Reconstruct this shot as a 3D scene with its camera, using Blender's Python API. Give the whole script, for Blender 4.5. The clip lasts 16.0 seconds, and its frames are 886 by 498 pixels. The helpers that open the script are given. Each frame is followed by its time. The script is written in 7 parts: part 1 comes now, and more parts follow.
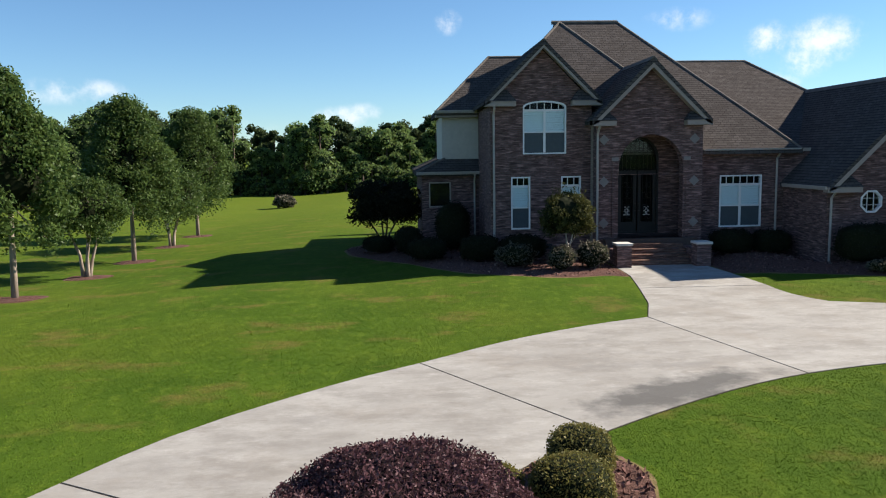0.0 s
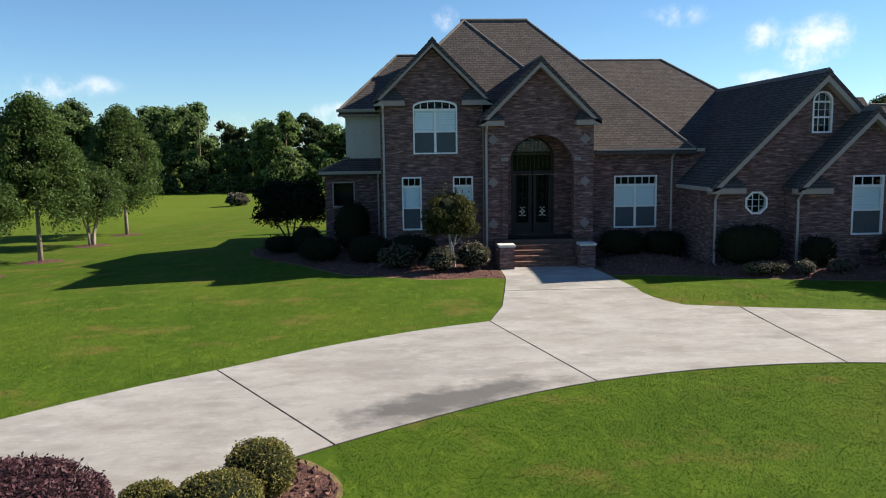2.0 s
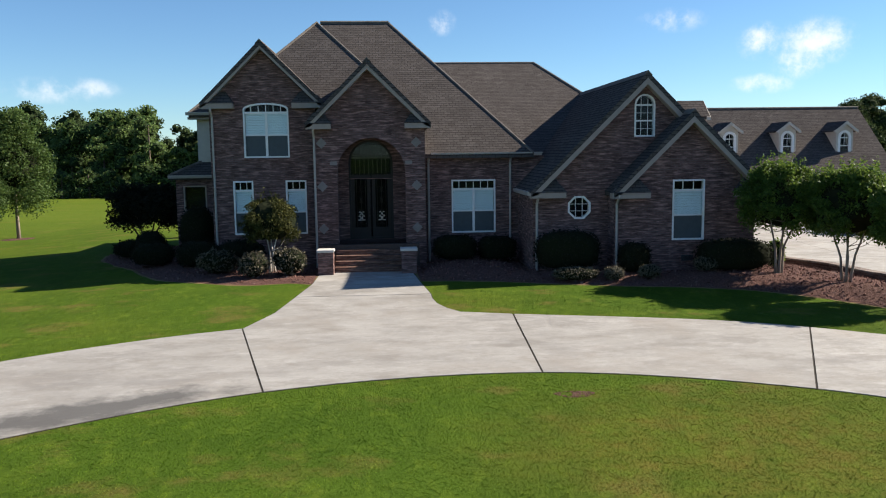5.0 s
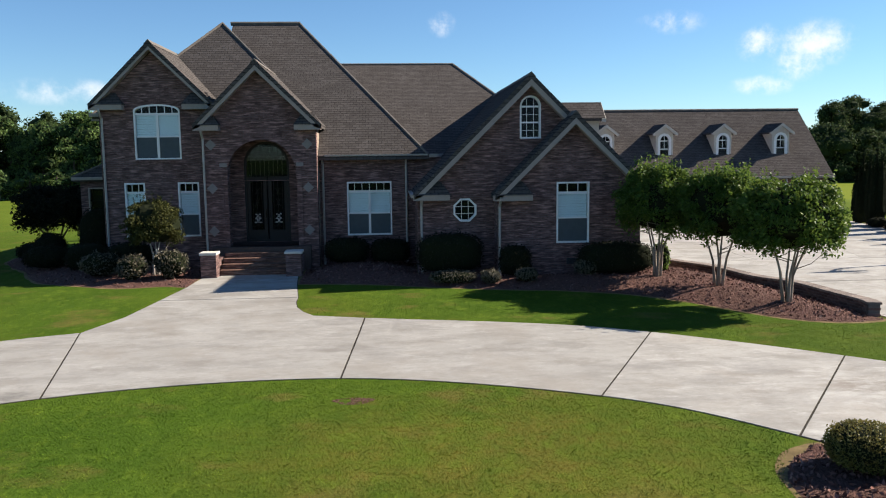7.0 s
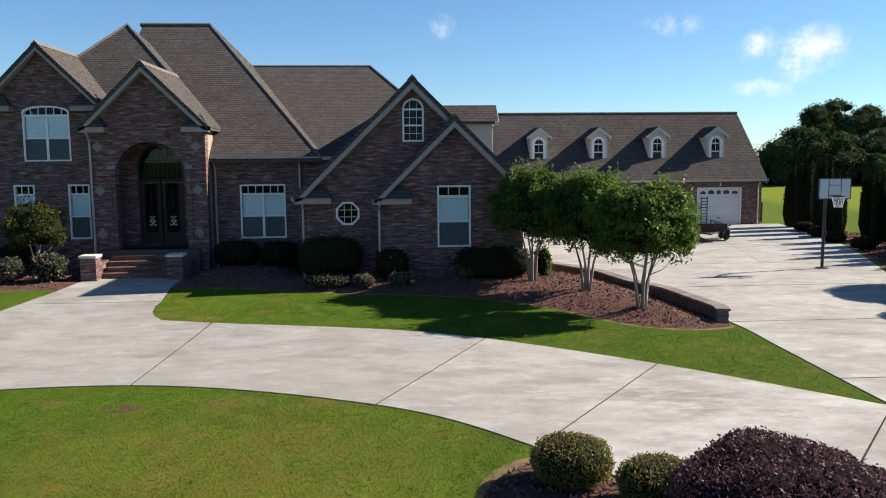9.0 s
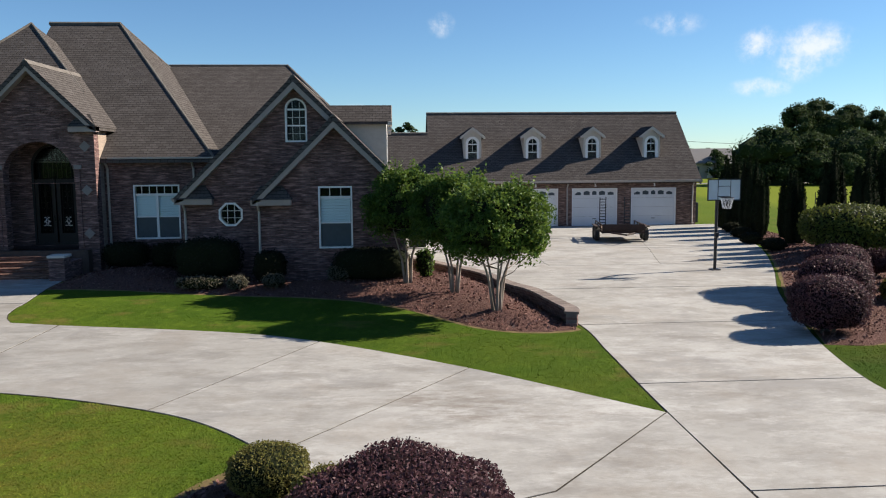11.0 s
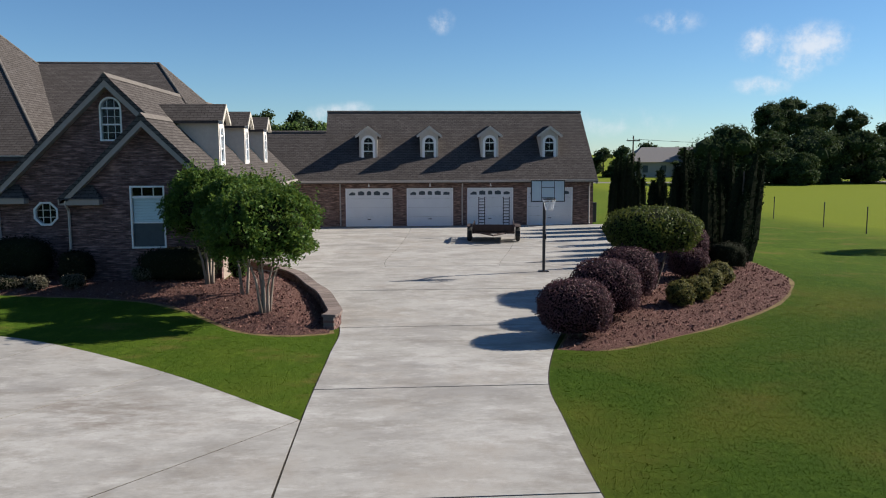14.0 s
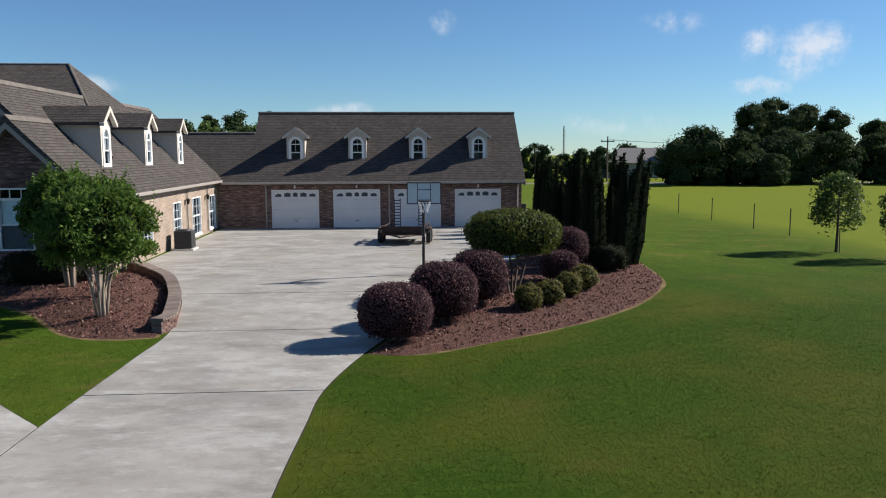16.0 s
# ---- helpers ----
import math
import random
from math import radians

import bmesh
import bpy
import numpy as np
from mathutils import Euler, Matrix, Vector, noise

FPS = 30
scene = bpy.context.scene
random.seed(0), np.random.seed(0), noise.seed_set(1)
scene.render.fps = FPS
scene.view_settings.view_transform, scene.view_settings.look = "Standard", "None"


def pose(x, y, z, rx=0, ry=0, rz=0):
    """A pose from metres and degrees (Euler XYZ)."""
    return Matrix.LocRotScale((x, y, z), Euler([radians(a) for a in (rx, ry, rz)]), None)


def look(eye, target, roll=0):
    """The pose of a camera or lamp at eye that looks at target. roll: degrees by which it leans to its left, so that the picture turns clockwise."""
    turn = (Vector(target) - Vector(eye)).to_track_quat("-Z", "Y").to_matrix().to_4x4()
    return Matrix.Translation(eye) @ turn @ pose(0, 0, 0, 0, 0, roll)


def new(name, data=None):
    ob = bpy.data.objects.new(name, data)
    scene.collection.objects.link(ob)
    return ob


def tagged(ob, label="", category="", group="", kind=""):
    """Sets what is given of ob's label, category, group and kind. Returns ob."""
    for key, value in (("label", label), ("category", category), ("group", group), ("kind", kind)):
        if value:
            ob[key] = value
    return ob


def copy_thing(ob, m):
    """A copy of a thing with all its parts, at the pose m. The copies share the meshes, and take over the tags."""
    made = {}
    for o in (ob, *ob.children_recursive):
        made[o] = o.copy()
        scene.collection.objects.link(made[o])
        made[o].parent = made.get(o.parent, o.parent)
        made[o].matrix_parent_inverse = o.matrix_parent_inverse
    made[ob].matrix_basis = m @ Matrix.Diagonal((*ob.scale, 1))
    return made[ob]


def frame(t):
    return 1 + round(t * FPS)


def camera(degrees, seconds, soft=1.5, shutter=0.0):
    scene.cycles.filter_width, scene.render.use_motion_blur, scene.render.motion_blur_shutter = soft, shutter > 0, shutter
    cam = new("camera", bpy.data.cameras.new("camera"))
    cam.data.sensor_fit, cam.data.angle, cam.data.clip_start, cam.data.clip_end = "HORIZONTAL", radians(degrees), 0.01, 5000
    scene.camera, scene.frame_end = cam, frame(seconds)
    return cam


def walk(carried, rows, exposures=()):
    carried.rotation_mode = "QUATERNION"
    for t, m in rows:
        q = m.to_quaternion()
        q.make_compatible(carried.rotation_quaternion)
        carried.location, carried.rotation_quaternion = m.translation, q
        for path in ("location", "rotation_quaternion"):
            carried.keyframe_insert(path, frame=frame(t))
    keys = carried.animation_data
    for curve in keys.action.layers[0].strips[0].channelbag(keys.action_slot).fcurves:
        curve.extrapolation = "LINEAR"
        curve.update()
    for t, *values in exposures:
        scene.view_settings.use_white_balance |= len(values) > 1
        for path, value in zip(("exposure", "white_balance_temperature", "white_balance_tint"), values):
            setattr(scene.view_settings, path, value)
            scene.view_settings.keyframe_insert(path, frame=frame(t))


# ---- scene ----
cam = camera(58.5, 16.0, soft=1.1)
PATH = [
    (0, (-0.135, 1.081, 4.355), (-0.023, 3.064, 4.119), -0.9),
    (0.5, (0.883, 1.068, 4.386), (0.998, 3.05, 4.145), -0.9),
    (1, (1.929, 1.05, 4.414), (2.045, 3.031, 4.17), -0.8),
    (1.5, (2.967, 1.076, 4.438), (3.085, 3.057, 4.192), -0.9),
    (2, (3.987, 1.164, 4.429), (4.107, 3.145, 4.184), -0.8),
    (2.5, (5.026, 1.289, 4.412), (5.145, 3.272, 4.176), -0.8),
    (3, (6.064, 1.302, 4.398), (6.187, 3.284, 4.162), -0.8),
    (3.5, (7.108, 1.263, 4.385), (7.233, 3.245, 4.147), -0.8),
    (4, (8.162, 1.242, 4.37), (8.289, 3.224, 4.133), -0.8),
    (6.5, (13.268, 1.207, 4.318), (13.397, 3.189, 4.083), -0.7),
    (7, (14.243, 1.239, 4.307), (14.373, 3.221, 4.075), -0.7),
    (7.5, (15.251, 1.246, 4.292), (15.38, 3.229, 4.061), -0.6),
    (8, (16.27, 1.216, 4.288), (16.4, 3.198, 4.056), -0.6),
    (8.5, (17.274, 1.212, 4.305), (17.404, 3.194, 4.074), -0.5),
    (9, (18.274, 1.212, 4.318), (18.405, 3.194, 4.09), -0.5),
    (11.5, (23.209, 1.135, 4.348), (23.344, 3.117, 4.116), -0.4),
    (12, (24.233, 1.079, 4.359), (24.368, 3.061, 4.125), -0.3),
    (12.5, (25.269, 1.029, 4.374), (25.403, 3.01, 4.136), -0.3),
    (13, (26.316, 0.984, 4.393), (26.449, 2.965, 4.152), -0.3),
    (13.5, (27.357, 0.971, 4.4), (27.489, 2.952, 4.159), -0.3),
    (14, (28.363, 0.986, 4.41), (28.498, 2.968, 4.172), -0.2),
    (14.5, (29.39, 1.014, 4.422), (29.525, 2.996, 4.188), -0.2),
    (15, (30.458, 1.001, 4.432), (30.594, 2.983, 4.2), -0.1),
    (15.5, (31.547, 0.947, 4.443), (31.683, 2.928, 4.207), -0.2),
    (16, (32.674, 0.863, 4.451), (32.807, 2.844, 4.214), -0.2),
]
walk(cam, [(t, look(eye, target, roll)) for t, eye, target, roll in PATH],
     exposures=[(0, 1.22, 6650, 10), (9, 1.18, 6650, 10), (12, 0.90, 6500, 10), (16, 0.70, 6250, 10)])
# ---- world, sun ----
SUN_EL, SUN_AZ = radians(33.0), radians(12.0)
SUN_DIR = Vector((math.cos(SUN_EL) * math.cos(SUN_AZ), math.cos(SUN_EL) * math.sin(SUN_AZ), math.sin(SUN_EL)))


def build_world():
    w = bpy.data.worlds.new("sky")
    scene.world = w
    w.use_nodes = True
    nt = w.node_tree
    nt.nodes.clear()
    out = nt.nodes.new("ShaderNodeOutputWorld")
    bg = nt.nodes.new("ShaderNodeBackground")
    sky = nt.nodes.new("ShaderNodeTexSky")
    sky.sky_type, sky.sun_disc = "NISHITA", False
    sky.sun_elevation, sky.sun_rotation = SUN_EL, math.pi / 2 - SUN_AZ
    sky.air_density, sky.dust_density, sky.ozone_density = 0.9, 0.0, 4.0
    tc = nt.nodes.new("ShaderNodeTexCoord")
    # small fair-weather cumulus: direction of the middle, half width and height, strength
    puffs = [((0.423, 0.897, 0.124), 0.022, 0.018, 1.0), ((0.473, 0.873, 0.119), 0.036, 0.024, 1.0), ((0.462, 0.880, 0.100), 0.026, 0.018, 0.95),
             ((0.430, 0.900, 0.077), 0.030, 0.010, 0.85), ((0.495, 0.860, 0.125), 0.022, 0.013, 0.8), ((0.333, 0.931, 0.153), 0.034, 0.012, 0.7),
             ((0.066, 0.985, 0.160), 0.015, 0.013, 0.75), ((-0.367, 0.927, 0.078), 0.055, 0.013, 0.75), ((-0.070, 0.996, 0.047), 0.030, 0.013, 0.85),
             ((-0.039, 0.998, 0.055), 0.028, 0.010, 0.6), ((0.278, 0.960, 0.038), 0.070, 0.016, 0.55), ((-0.179, 0.983, 0.037), 0.040, 0.012, 0.6)]
    coarse = nt.nodes.new("ShaderNodeTexNoise")
    coarse.inputs["Scale"].default_value, coarse.inputs["Detail"].default_value = 27, 8
    coarse.inputs["Roughness"].default_value = 0.62
    nt.links.new(tc.outputs["Generated"], coarse.inputs["Vector"])
    total = None
    for d, hw, hh, k in puffs:
        d = Vector(d).normalized()
        az, el = math.atan2(d.x, d.y), math.asin(d.z)
        side = Vector((math.cos(az), -math.sin(az), 0))
        up = side.cross(d).normalized()
        vs = []
        for axis, half in ((side, hw), (up, hh)):
            dot = nt.nodes.new("ShaderNodeVectorMath")
            dot.operation = "DOT_PRODUCT"
            nt.links.new(tc.outputs["Generated"], dot.inputs[0])
            dot.inputs[1].default_value = axis
            sub = nt.nodes.new("ShaderNodeMath")
            sub.operation = "SUBTRACT"
            nt.links.new(dot.outputs["Value"], sub.inputs[0])
            sub.inputs[1].default_value = axis.dot(d)
            dv = nt.nodes.new("ShaderNodeMath")
            dv.operation = "DIVIDE"
            nt.links.new(sub.outputs[0], dv.inputs[0])
            dv.inputs[1].default_value = half
            sq = nt.nodes.new("ShaderNodeMath")
            sq.operation = "MULTIPLY"
            nt.links.new(dv.outputs[0], sq.inputs[0])
            nt.links.new(dv.outputs[0], sq.inputs[1])
            vs.append(sq)
        add = nt.nodes.new("ShaderNodeMath")
        nt.links.new(vs[0].outputs[0], add.inputs[0])
        nt.links.new(vs[1].outputs[0], add.inputs[1])
        inv = nt.nodes.new("ShaderNodeMapRange")
        inv.inputs["From Min"].default_value, inv.inputs["From Max"].default_value = 0.0, 2.2
        inv.inputs["To Min"].default_value, inv.inputs["To Max"].default_value = k, 0.0
        nt.links.new(add.outputs[0], inv.inputs["Value"])
        if total is None:
            total = inv.outputs[0]
        else:
            mx = nt.nodes.new("ShaderNodeMath")
            mx.operation = "MAXIMUM"
            nt.links.new(total, mx.inputs[0])
            nt.links.new(inv.outputs[0], mx.inputs[1])
            total = mx.outputs[0]
    nz = nt.nodes.new("ShaderNodeMapRange")
    nz.inputs["From Min"].default_value, nz.inputs["From Max"].default_value = 0.36, 0.70
    nt.links.new(coarse.outputs["Fac"], nz.inputs["Value"])
    mul = nt.nodes.new("ShaderNodeMath")
    mul.operation = "MULTIPLY"
    nt.links.new(nz.outputs[0], mul.inputs[0])
    nt.links.new(total, mul.inputs[1])
    sharp = nt.nodes.new("ShaderNodeMapRange")
    sharp.interpolation_type = "SMOOTHSTEP"
    sharp.inputs["From Min"].default_value, sharp.inputs["From Max"].default_value = 0.05, 0.85
    sharp.inputs["To Max"].default_value = 0.76
    nt.links.new(mul.outputs[0], sharp.inputs["Value"])
    mix = nt.nodes.new("ShaderNodeMix")
    mix.data_type = "RGBA"
    nt.links.new(sharp.outputs[0], mix.inputs["Factor"])
    tint = nt.nodes.new("ShaderNodeMix")
    tint.data_type, tint.blend_type = "RGBA", "MULTIPLY"
    tint.inputs["Factor"].default_value = 1.0
    tint.inputs[7].default_value = (0.84, 1.04, 1.16, 1)
    nt.links.new(sky.outputs[0], tint.inputs[6])
    nt.links.new(tint.outputs[2], mix.inputs[6])
    mix.inputs[7].default_value = (9.4, 9.5, 9.8, 1)
    nt.links.new(mix.outputs[2], bg.inputs["Color"])
    bg.inputs["Strength"].default_value = SKY_STRENGTH
    nt.links.new(bg.outputs[0], out.inputs["Surface"])


SKY_STRENGTH = 0.055
build_world()
sun = new("sun", bpy.data.lights.new("sun", "SUN"))
sun.data.energy, sun.data.angle, sun.data.color = 5.0, radians(0.53), (1.0, 0.91, 0.78)
sun.matrix_world = look(SUN_DIR * 60, (0, 0, 0))

# ---- materials ----


class Mat:
    """A node material with a few short-hands."""

    def __init__(self, name, colour=(0.5, 0.5, 0.5), rough=0.8, metal=0.0):
        self.m = bpy.data.materials.new(name)
        self.m.use_nodes = True
        self.nt = self.m.node_tree
        self.b = self.nt.nodes["Principled BSDF"]
        self.set("Base Color", (*colour, 1))
        self.set("Roughness", rough)
        self.set("Metallic", metal)
        self.tc = self.node("ShaderNodeTexCoord")

    def node(self, kind, **props):
        n = self.nt.nodes.new(kind)
        for k, v in props.items():
            if k == "operation":
                n.operation = v
            elif k == "data_type":
                n.data_type = v
            elif k == "blend_type":
                n.blend_type = v
        return n

    def set(self, key, v):
        self.b.inputs[key].default_value = v

    def link(self, a, b):
        self.nt.links.new(a, b)

    def noise(self, scale, detail=4, rough=0.55, coord="Object", stretch=None):
        n = self.node("ShaderNodeTexNoise")
        n.inputs["Scale"].default_value, n.inputs["Detail"].default_value, n.inputs["Roughness"].default_value = scale, detail, rough
        src = self.tc.outputs[coord]
        if stretch:
            mp = self.node("ShaderNodeMapping")
            mp.inputs["Scale"].default_value = stretch
            self.link(src, mp.inputs["Vector"])
            src = mp.outputs[0]
        self.link(src, n.inputs["Vector"])
        return n.outputs["Fac"]

    def ramp(self, fac, lo, hi, a=0.0, b=1.0):
        r = self.node("ShaderNodeMapRange")
        r.inputs["From Min"].default_value, r.inputs["From Max"].default_value = lo, hi
        r.inputs["To Min"].default_value, r.inputs["To Max"].default_value = a, b
        self.link(fac, r.inputs["Value"])
        return r.outputs[0]

    def mix(self, fac, a, b, blend="MIX"):
        n = self.node("ShaderNodeMix", data_type="RGBA", blend_type=blend)
        for sock, v in ((n.inputs["Factor"], fac), (n.inputs[6], a), (n.inputs[7], b)):
            if isinstance(v, (int, float)):
                sock.default_value = v
            elif isinstance(v, tuple):
                sock.default_value = (*v, 1)
            else:
                self.link(v, sock)
        return n.outputs[2]

    def math(self, op, a, b):
        n = self.node("ShaderNodeMath", operation=op)
        for sock, v in zip(n.inputs, (a, b)):
            if isinstance(v, (int, float)):
                sock.default_value = v
            else:
                self.link(v, sock)
        return n.outputs[0]

    def rand(self):
        return self.node("ShaderNodeObjectInfo").outputs["Random"]

    def island(self):
        return self.node("ShaderNodeNewGeometry").outputs["Random Per Island"]

    def colour(self, out):
        self.link(out, self.b.inputs["Base Color"])

    def bump(self, height, strength=0.3, dist=0.02):
        n = self.node("ShaderNodeBump")
        n.inputs["Strength"].default_value, n.inputs["Distance"].default_value = strength, dist
        self.link(height, n.inputs["Height"])
        self.link(n.outputs[0], self.b.inputs["Normal"])


def plain(name, colour, rough=0.6, metal=0.0, vary=0.25, scale=6.0):
    k = Mat(name, colour, rough, metal)
    if rough >= 0.85:
        k.set("Specular IOR Level", 0.08)
    dark = tuple(c * (1 - vary) for c in colour)
    f = k.mix(k.ramp(k.noise(scale, 5), 0.3, 0.7), dark, colour)
    f = k.mix(k.ramp(k.noise(scale * 9, 3), 0.35, 0.7, 0, 0.35), f, tuple(c * (1 - vary * 1.3) for c in colour))
    k.colour(f)
    k.bump(k.noise(scale * 20, 3), 0.08, 0.005)
    return k.m


def grass_material(name="lawn_grass", gain=(0.72, 0.76, 0.78)):
    k = Mat(name, rough=1.0)
    k.set("Specular IOR Level", 0.04)
    c = k.mix(k.ramp(k.noise(0.5, 5), 0.3, 0.7), (0.052, 0.096, 0.009), (0.092, 0.148, 0.014))
    c = k.mix(k.ramp(k.noise(0.13, 4), 0.45, 0.7, 0, 0.7), c, (0.142, 0.166, 0.018))
    c = k.mix(k.ramp(k.noise(0.42, 6, 0.6, stretch=(1, 1.5, 1)), 0.55, 0.66, 0, 0.75), c, (0.21, 0.145, 0.045))
    # a thin, dry stretch in the middle of the loop lawn
    dry = k.node("ShaderNodeMapping")
    dry.vector_type = "TEXTURE"
    dry.inputs["Location"].default_value, dry.inputs["Scale"].default_value = (15.6, 12.4, 0), (4.6, 3.0, 30)
    k.link(k.tc.outputs["Object"], dry.inputs["Vector"])
    dl = k.node("ShaderNodeVectorMath", operation="LENGTH")
    k.link(dry.outputs[0], dl.inputs[0])
    thin = k.math("MULTIPLY", k.ramp(dl.outputs["Value"], 0.35, 1.1, 1, 0), k.ramp(k.noise(1.1, 8, 0.72, stretch=(0.8, 1.3, 1)), 0.38, 0.62, 0.1, 0.9))
    c = k.mix(thin, c, (0.195, 0.140, 0.030))
    # clumps and mower marks
    c = k.mix(k.ramp(k.noise(2.3, 6, 0.72, stretch=(1, 0.6, 1)), 0.46, 0.64, 0, 0.4), c, (0.045, 0.084, 0.009))
    c = k.mix(k.ramp(k.noise(3.1, 6, 0.7, stretch=(1, 0.55, 1)), 0.52, 0.64, 0, 0.55), c, (0.155, 0.205, 0.022))
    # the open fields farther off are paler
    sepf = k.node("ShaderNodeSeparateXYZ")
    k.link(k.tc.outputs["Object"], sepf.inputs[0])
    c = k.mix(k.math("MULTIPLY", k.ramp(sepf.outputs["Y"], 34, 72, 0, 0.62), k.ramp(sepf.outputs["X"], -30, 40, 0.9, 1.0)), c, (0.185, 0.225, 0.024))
    # the hay field beyond the fence posts is bright yellow-green
    fx = k.math("ADD", sepf.outputs["X"], k.ramp(k.noise(0.15, 4), 0.2, 0.8, -1.2, 1.2))
    hay = k.math("MULTIPLY", k.ramp(fx, 53.0, 57.0, 0, 0.75), k.ramp(sepf.outputs["Y"], 31, 36, 0, 1))
    c = k.mix(hay, c, (0.27, 0.295, 0.026))
    # the east lawn is a deeper, tireder green, begun farther west to paint tree shade
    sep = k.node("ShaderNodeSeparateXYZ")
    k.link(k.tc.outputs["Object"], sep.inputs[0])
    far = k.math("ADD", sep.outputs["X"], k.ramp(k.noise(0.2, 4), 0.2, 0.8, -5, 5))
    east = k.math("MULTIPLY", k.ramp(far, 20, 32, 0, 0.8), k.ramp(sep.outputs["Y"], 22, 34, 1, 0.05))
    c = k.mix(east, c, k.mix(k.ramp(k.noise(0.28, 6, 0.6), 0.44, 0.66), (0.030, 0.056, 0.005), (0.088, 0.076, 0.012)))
    fine = k.noise(30, 6, 0.75, stretch=(1, 0.55, 1))
    c = k.mix(k.ramp(fine, 0.35, 0.65, 0.0, 0.45), c, (0.045, 0.085, 0.009))
    c = k.mix(k.ramp(k.noise(9, 5, 0.7, stretch=(1, 0.5, 1)), 0.5, 0.75, 0, 0.35), c, (0.14, 0.20, 0.030))
    c = k.mix(1.0, c, gain, "MULTIPLY")
    k.colour(c)
    k.bump(k.math("ADD", fine, k.math("MULTIPLY", k.noise(3.5, 4), 0.5)), 0.6, 0.03)
    return k.m


def concrete_material(name="driveway_concrete", age=0.0):
    k = Mat(name, rough=0.85)
    k.set("Specular IOR Level", 0.3)
    c = k.mix(k.ramp(k.noise(0.45, 6, 0.6), 0.3, 0.7), (0.43, 0.41, 0.375), (0.62, 0.60, 0.56))
    c = k.mix(k.ramp(k.noise(0.9, 7, 0.68, stretch=(0.8, 1.2, 1)), 0.5, 0.72, 0, 0.6), c, (0.33, 0.31, 0.29))
    c = k.mix(k.ramp(k.noise(0.9, 5, 0.6, stretch=(0.5, 1, 1)), 0.58, 0.72, 0, 0.45), c, (0.72, 0.70, 0.66))
    c = k.mix(k.ramp(k.noise(14, 6, 0.7), 0.35, 0.7, 0, 0.35), c, (0.42, 0.40, 0.37))
    c = k.mix(k.ramp(k.rand(), 0, 1, 0, 0.30), c, (0.38, 0.36, 0.33))
    c = k.mix(k.ramp(k.noise(0.8, 8, 0.72, stretch=(0.7, 1.3, 1)), 0.48, 0.62, 0, 0.65), c, (0.30, 0.28, 0.255))
    c = k.mix(k.ramp(k.noise(2.2, 7, 0.7, stretch=(0.7, 1.2, 1)), 0.54, 0.70, 0, 0.45), c, (0.74, 0.72, 0.68))
    c = k.mix(k.ramp(k.noise(0.33, 6, 0.7), 0.52, 0.64, 0, 0.5), c, (0.38, 0.335, 0.285))
    c = k.mix(k.ramp(k.noise(0.24, 7, 0.75, stretch=(0.8, 1.4, 1)), 0.53, 0.62, 0, 0.5), c, (0.27, 0.255, 0.24))
    # brownish weather stains with ragged edges
    c = k.mix(k.ramp(k.noise(0.75, 10, 0.76, stretch=(0.75, 1.5, 1)), 0.51, 0.62, 0, 0.45), c, (0.26, 0.23, 0.195))
    c = k.mix(k.ramp(k.noise(5, 8, 0.75), 0.52, 0.7, 0, 0.3), c, (0.30, 0.27, 0.235))
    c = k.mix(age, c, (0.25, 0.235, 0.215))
    # an old dark stain by the inner edge of the loop
    mp = k.node("ShaderNodeMapping")
    mp.vector_type = "TEXTURE"
    mp.inputs["Location"].default_value, mp.inputs["Rotation"].default_value = (5.0, 14.9, 0), (0, 0, radians(28))
    mp.inputs["Scale"].default_value = (2.5, 0.75, 4)
    k.link(k.tc.outputs["Object"], mp.inputs["Vector"])
    ln = k.node("ShaderNodeVectorMath", operation="LENGTH")
    k.link(mp.outputs[0], ln.inputs[0])
    edge = k.math("ADD", ln.outputs["Value"], k.ramp(k.noise(1.7, 6, 0.65), 0.2, 0.8, -0.6, 0.6))
    c = k.mix(k.ramp(edge, 0.45, 1.15, 0.85, 0.0), c, (0.10, 0.096, 0.092))
    # brownish stains on the slabs by the fork of the drive
    mp = k.node("ShaderNodeMapping")
    mp.vector_type = "TEXTURE"
    mp.inputs["Location"].default_value, mp.inputs["Rotation"].default_value = (23.4, 14.6, 0), (0, 0, radians(-35))
    mp.inputs["Scale"].default_value = (2.2, 1.3, 4)
    k.link(k.tc.outputs["Object"], mp.inputs["Vector"])
    ln = k.node("ShaderNodeVectorMath", operation="LENGTH")
    k.link(mp.outputs[0], ln.inputs[0])
    blot = k.math("MULTIPLY", k.ramp(ln.outputs["Value"], 0.4, 1.2, 0.75, 0.0), k.ramp(k.noise(1.5, 8, 0.72, stretch=(0.6, 1.5, 1)), 0.46, 0.60, 0, 1))
    c = k.mix(blot, c, (0.25, 0.21, 0.175))
    c = k.mix(1.0, c, (0.695, 0.70, 0.71), "MULTIPLY")
    k.colour(c)
    k.bump(k.noise(45, 4), 0.25, 0.01)
    return k.m


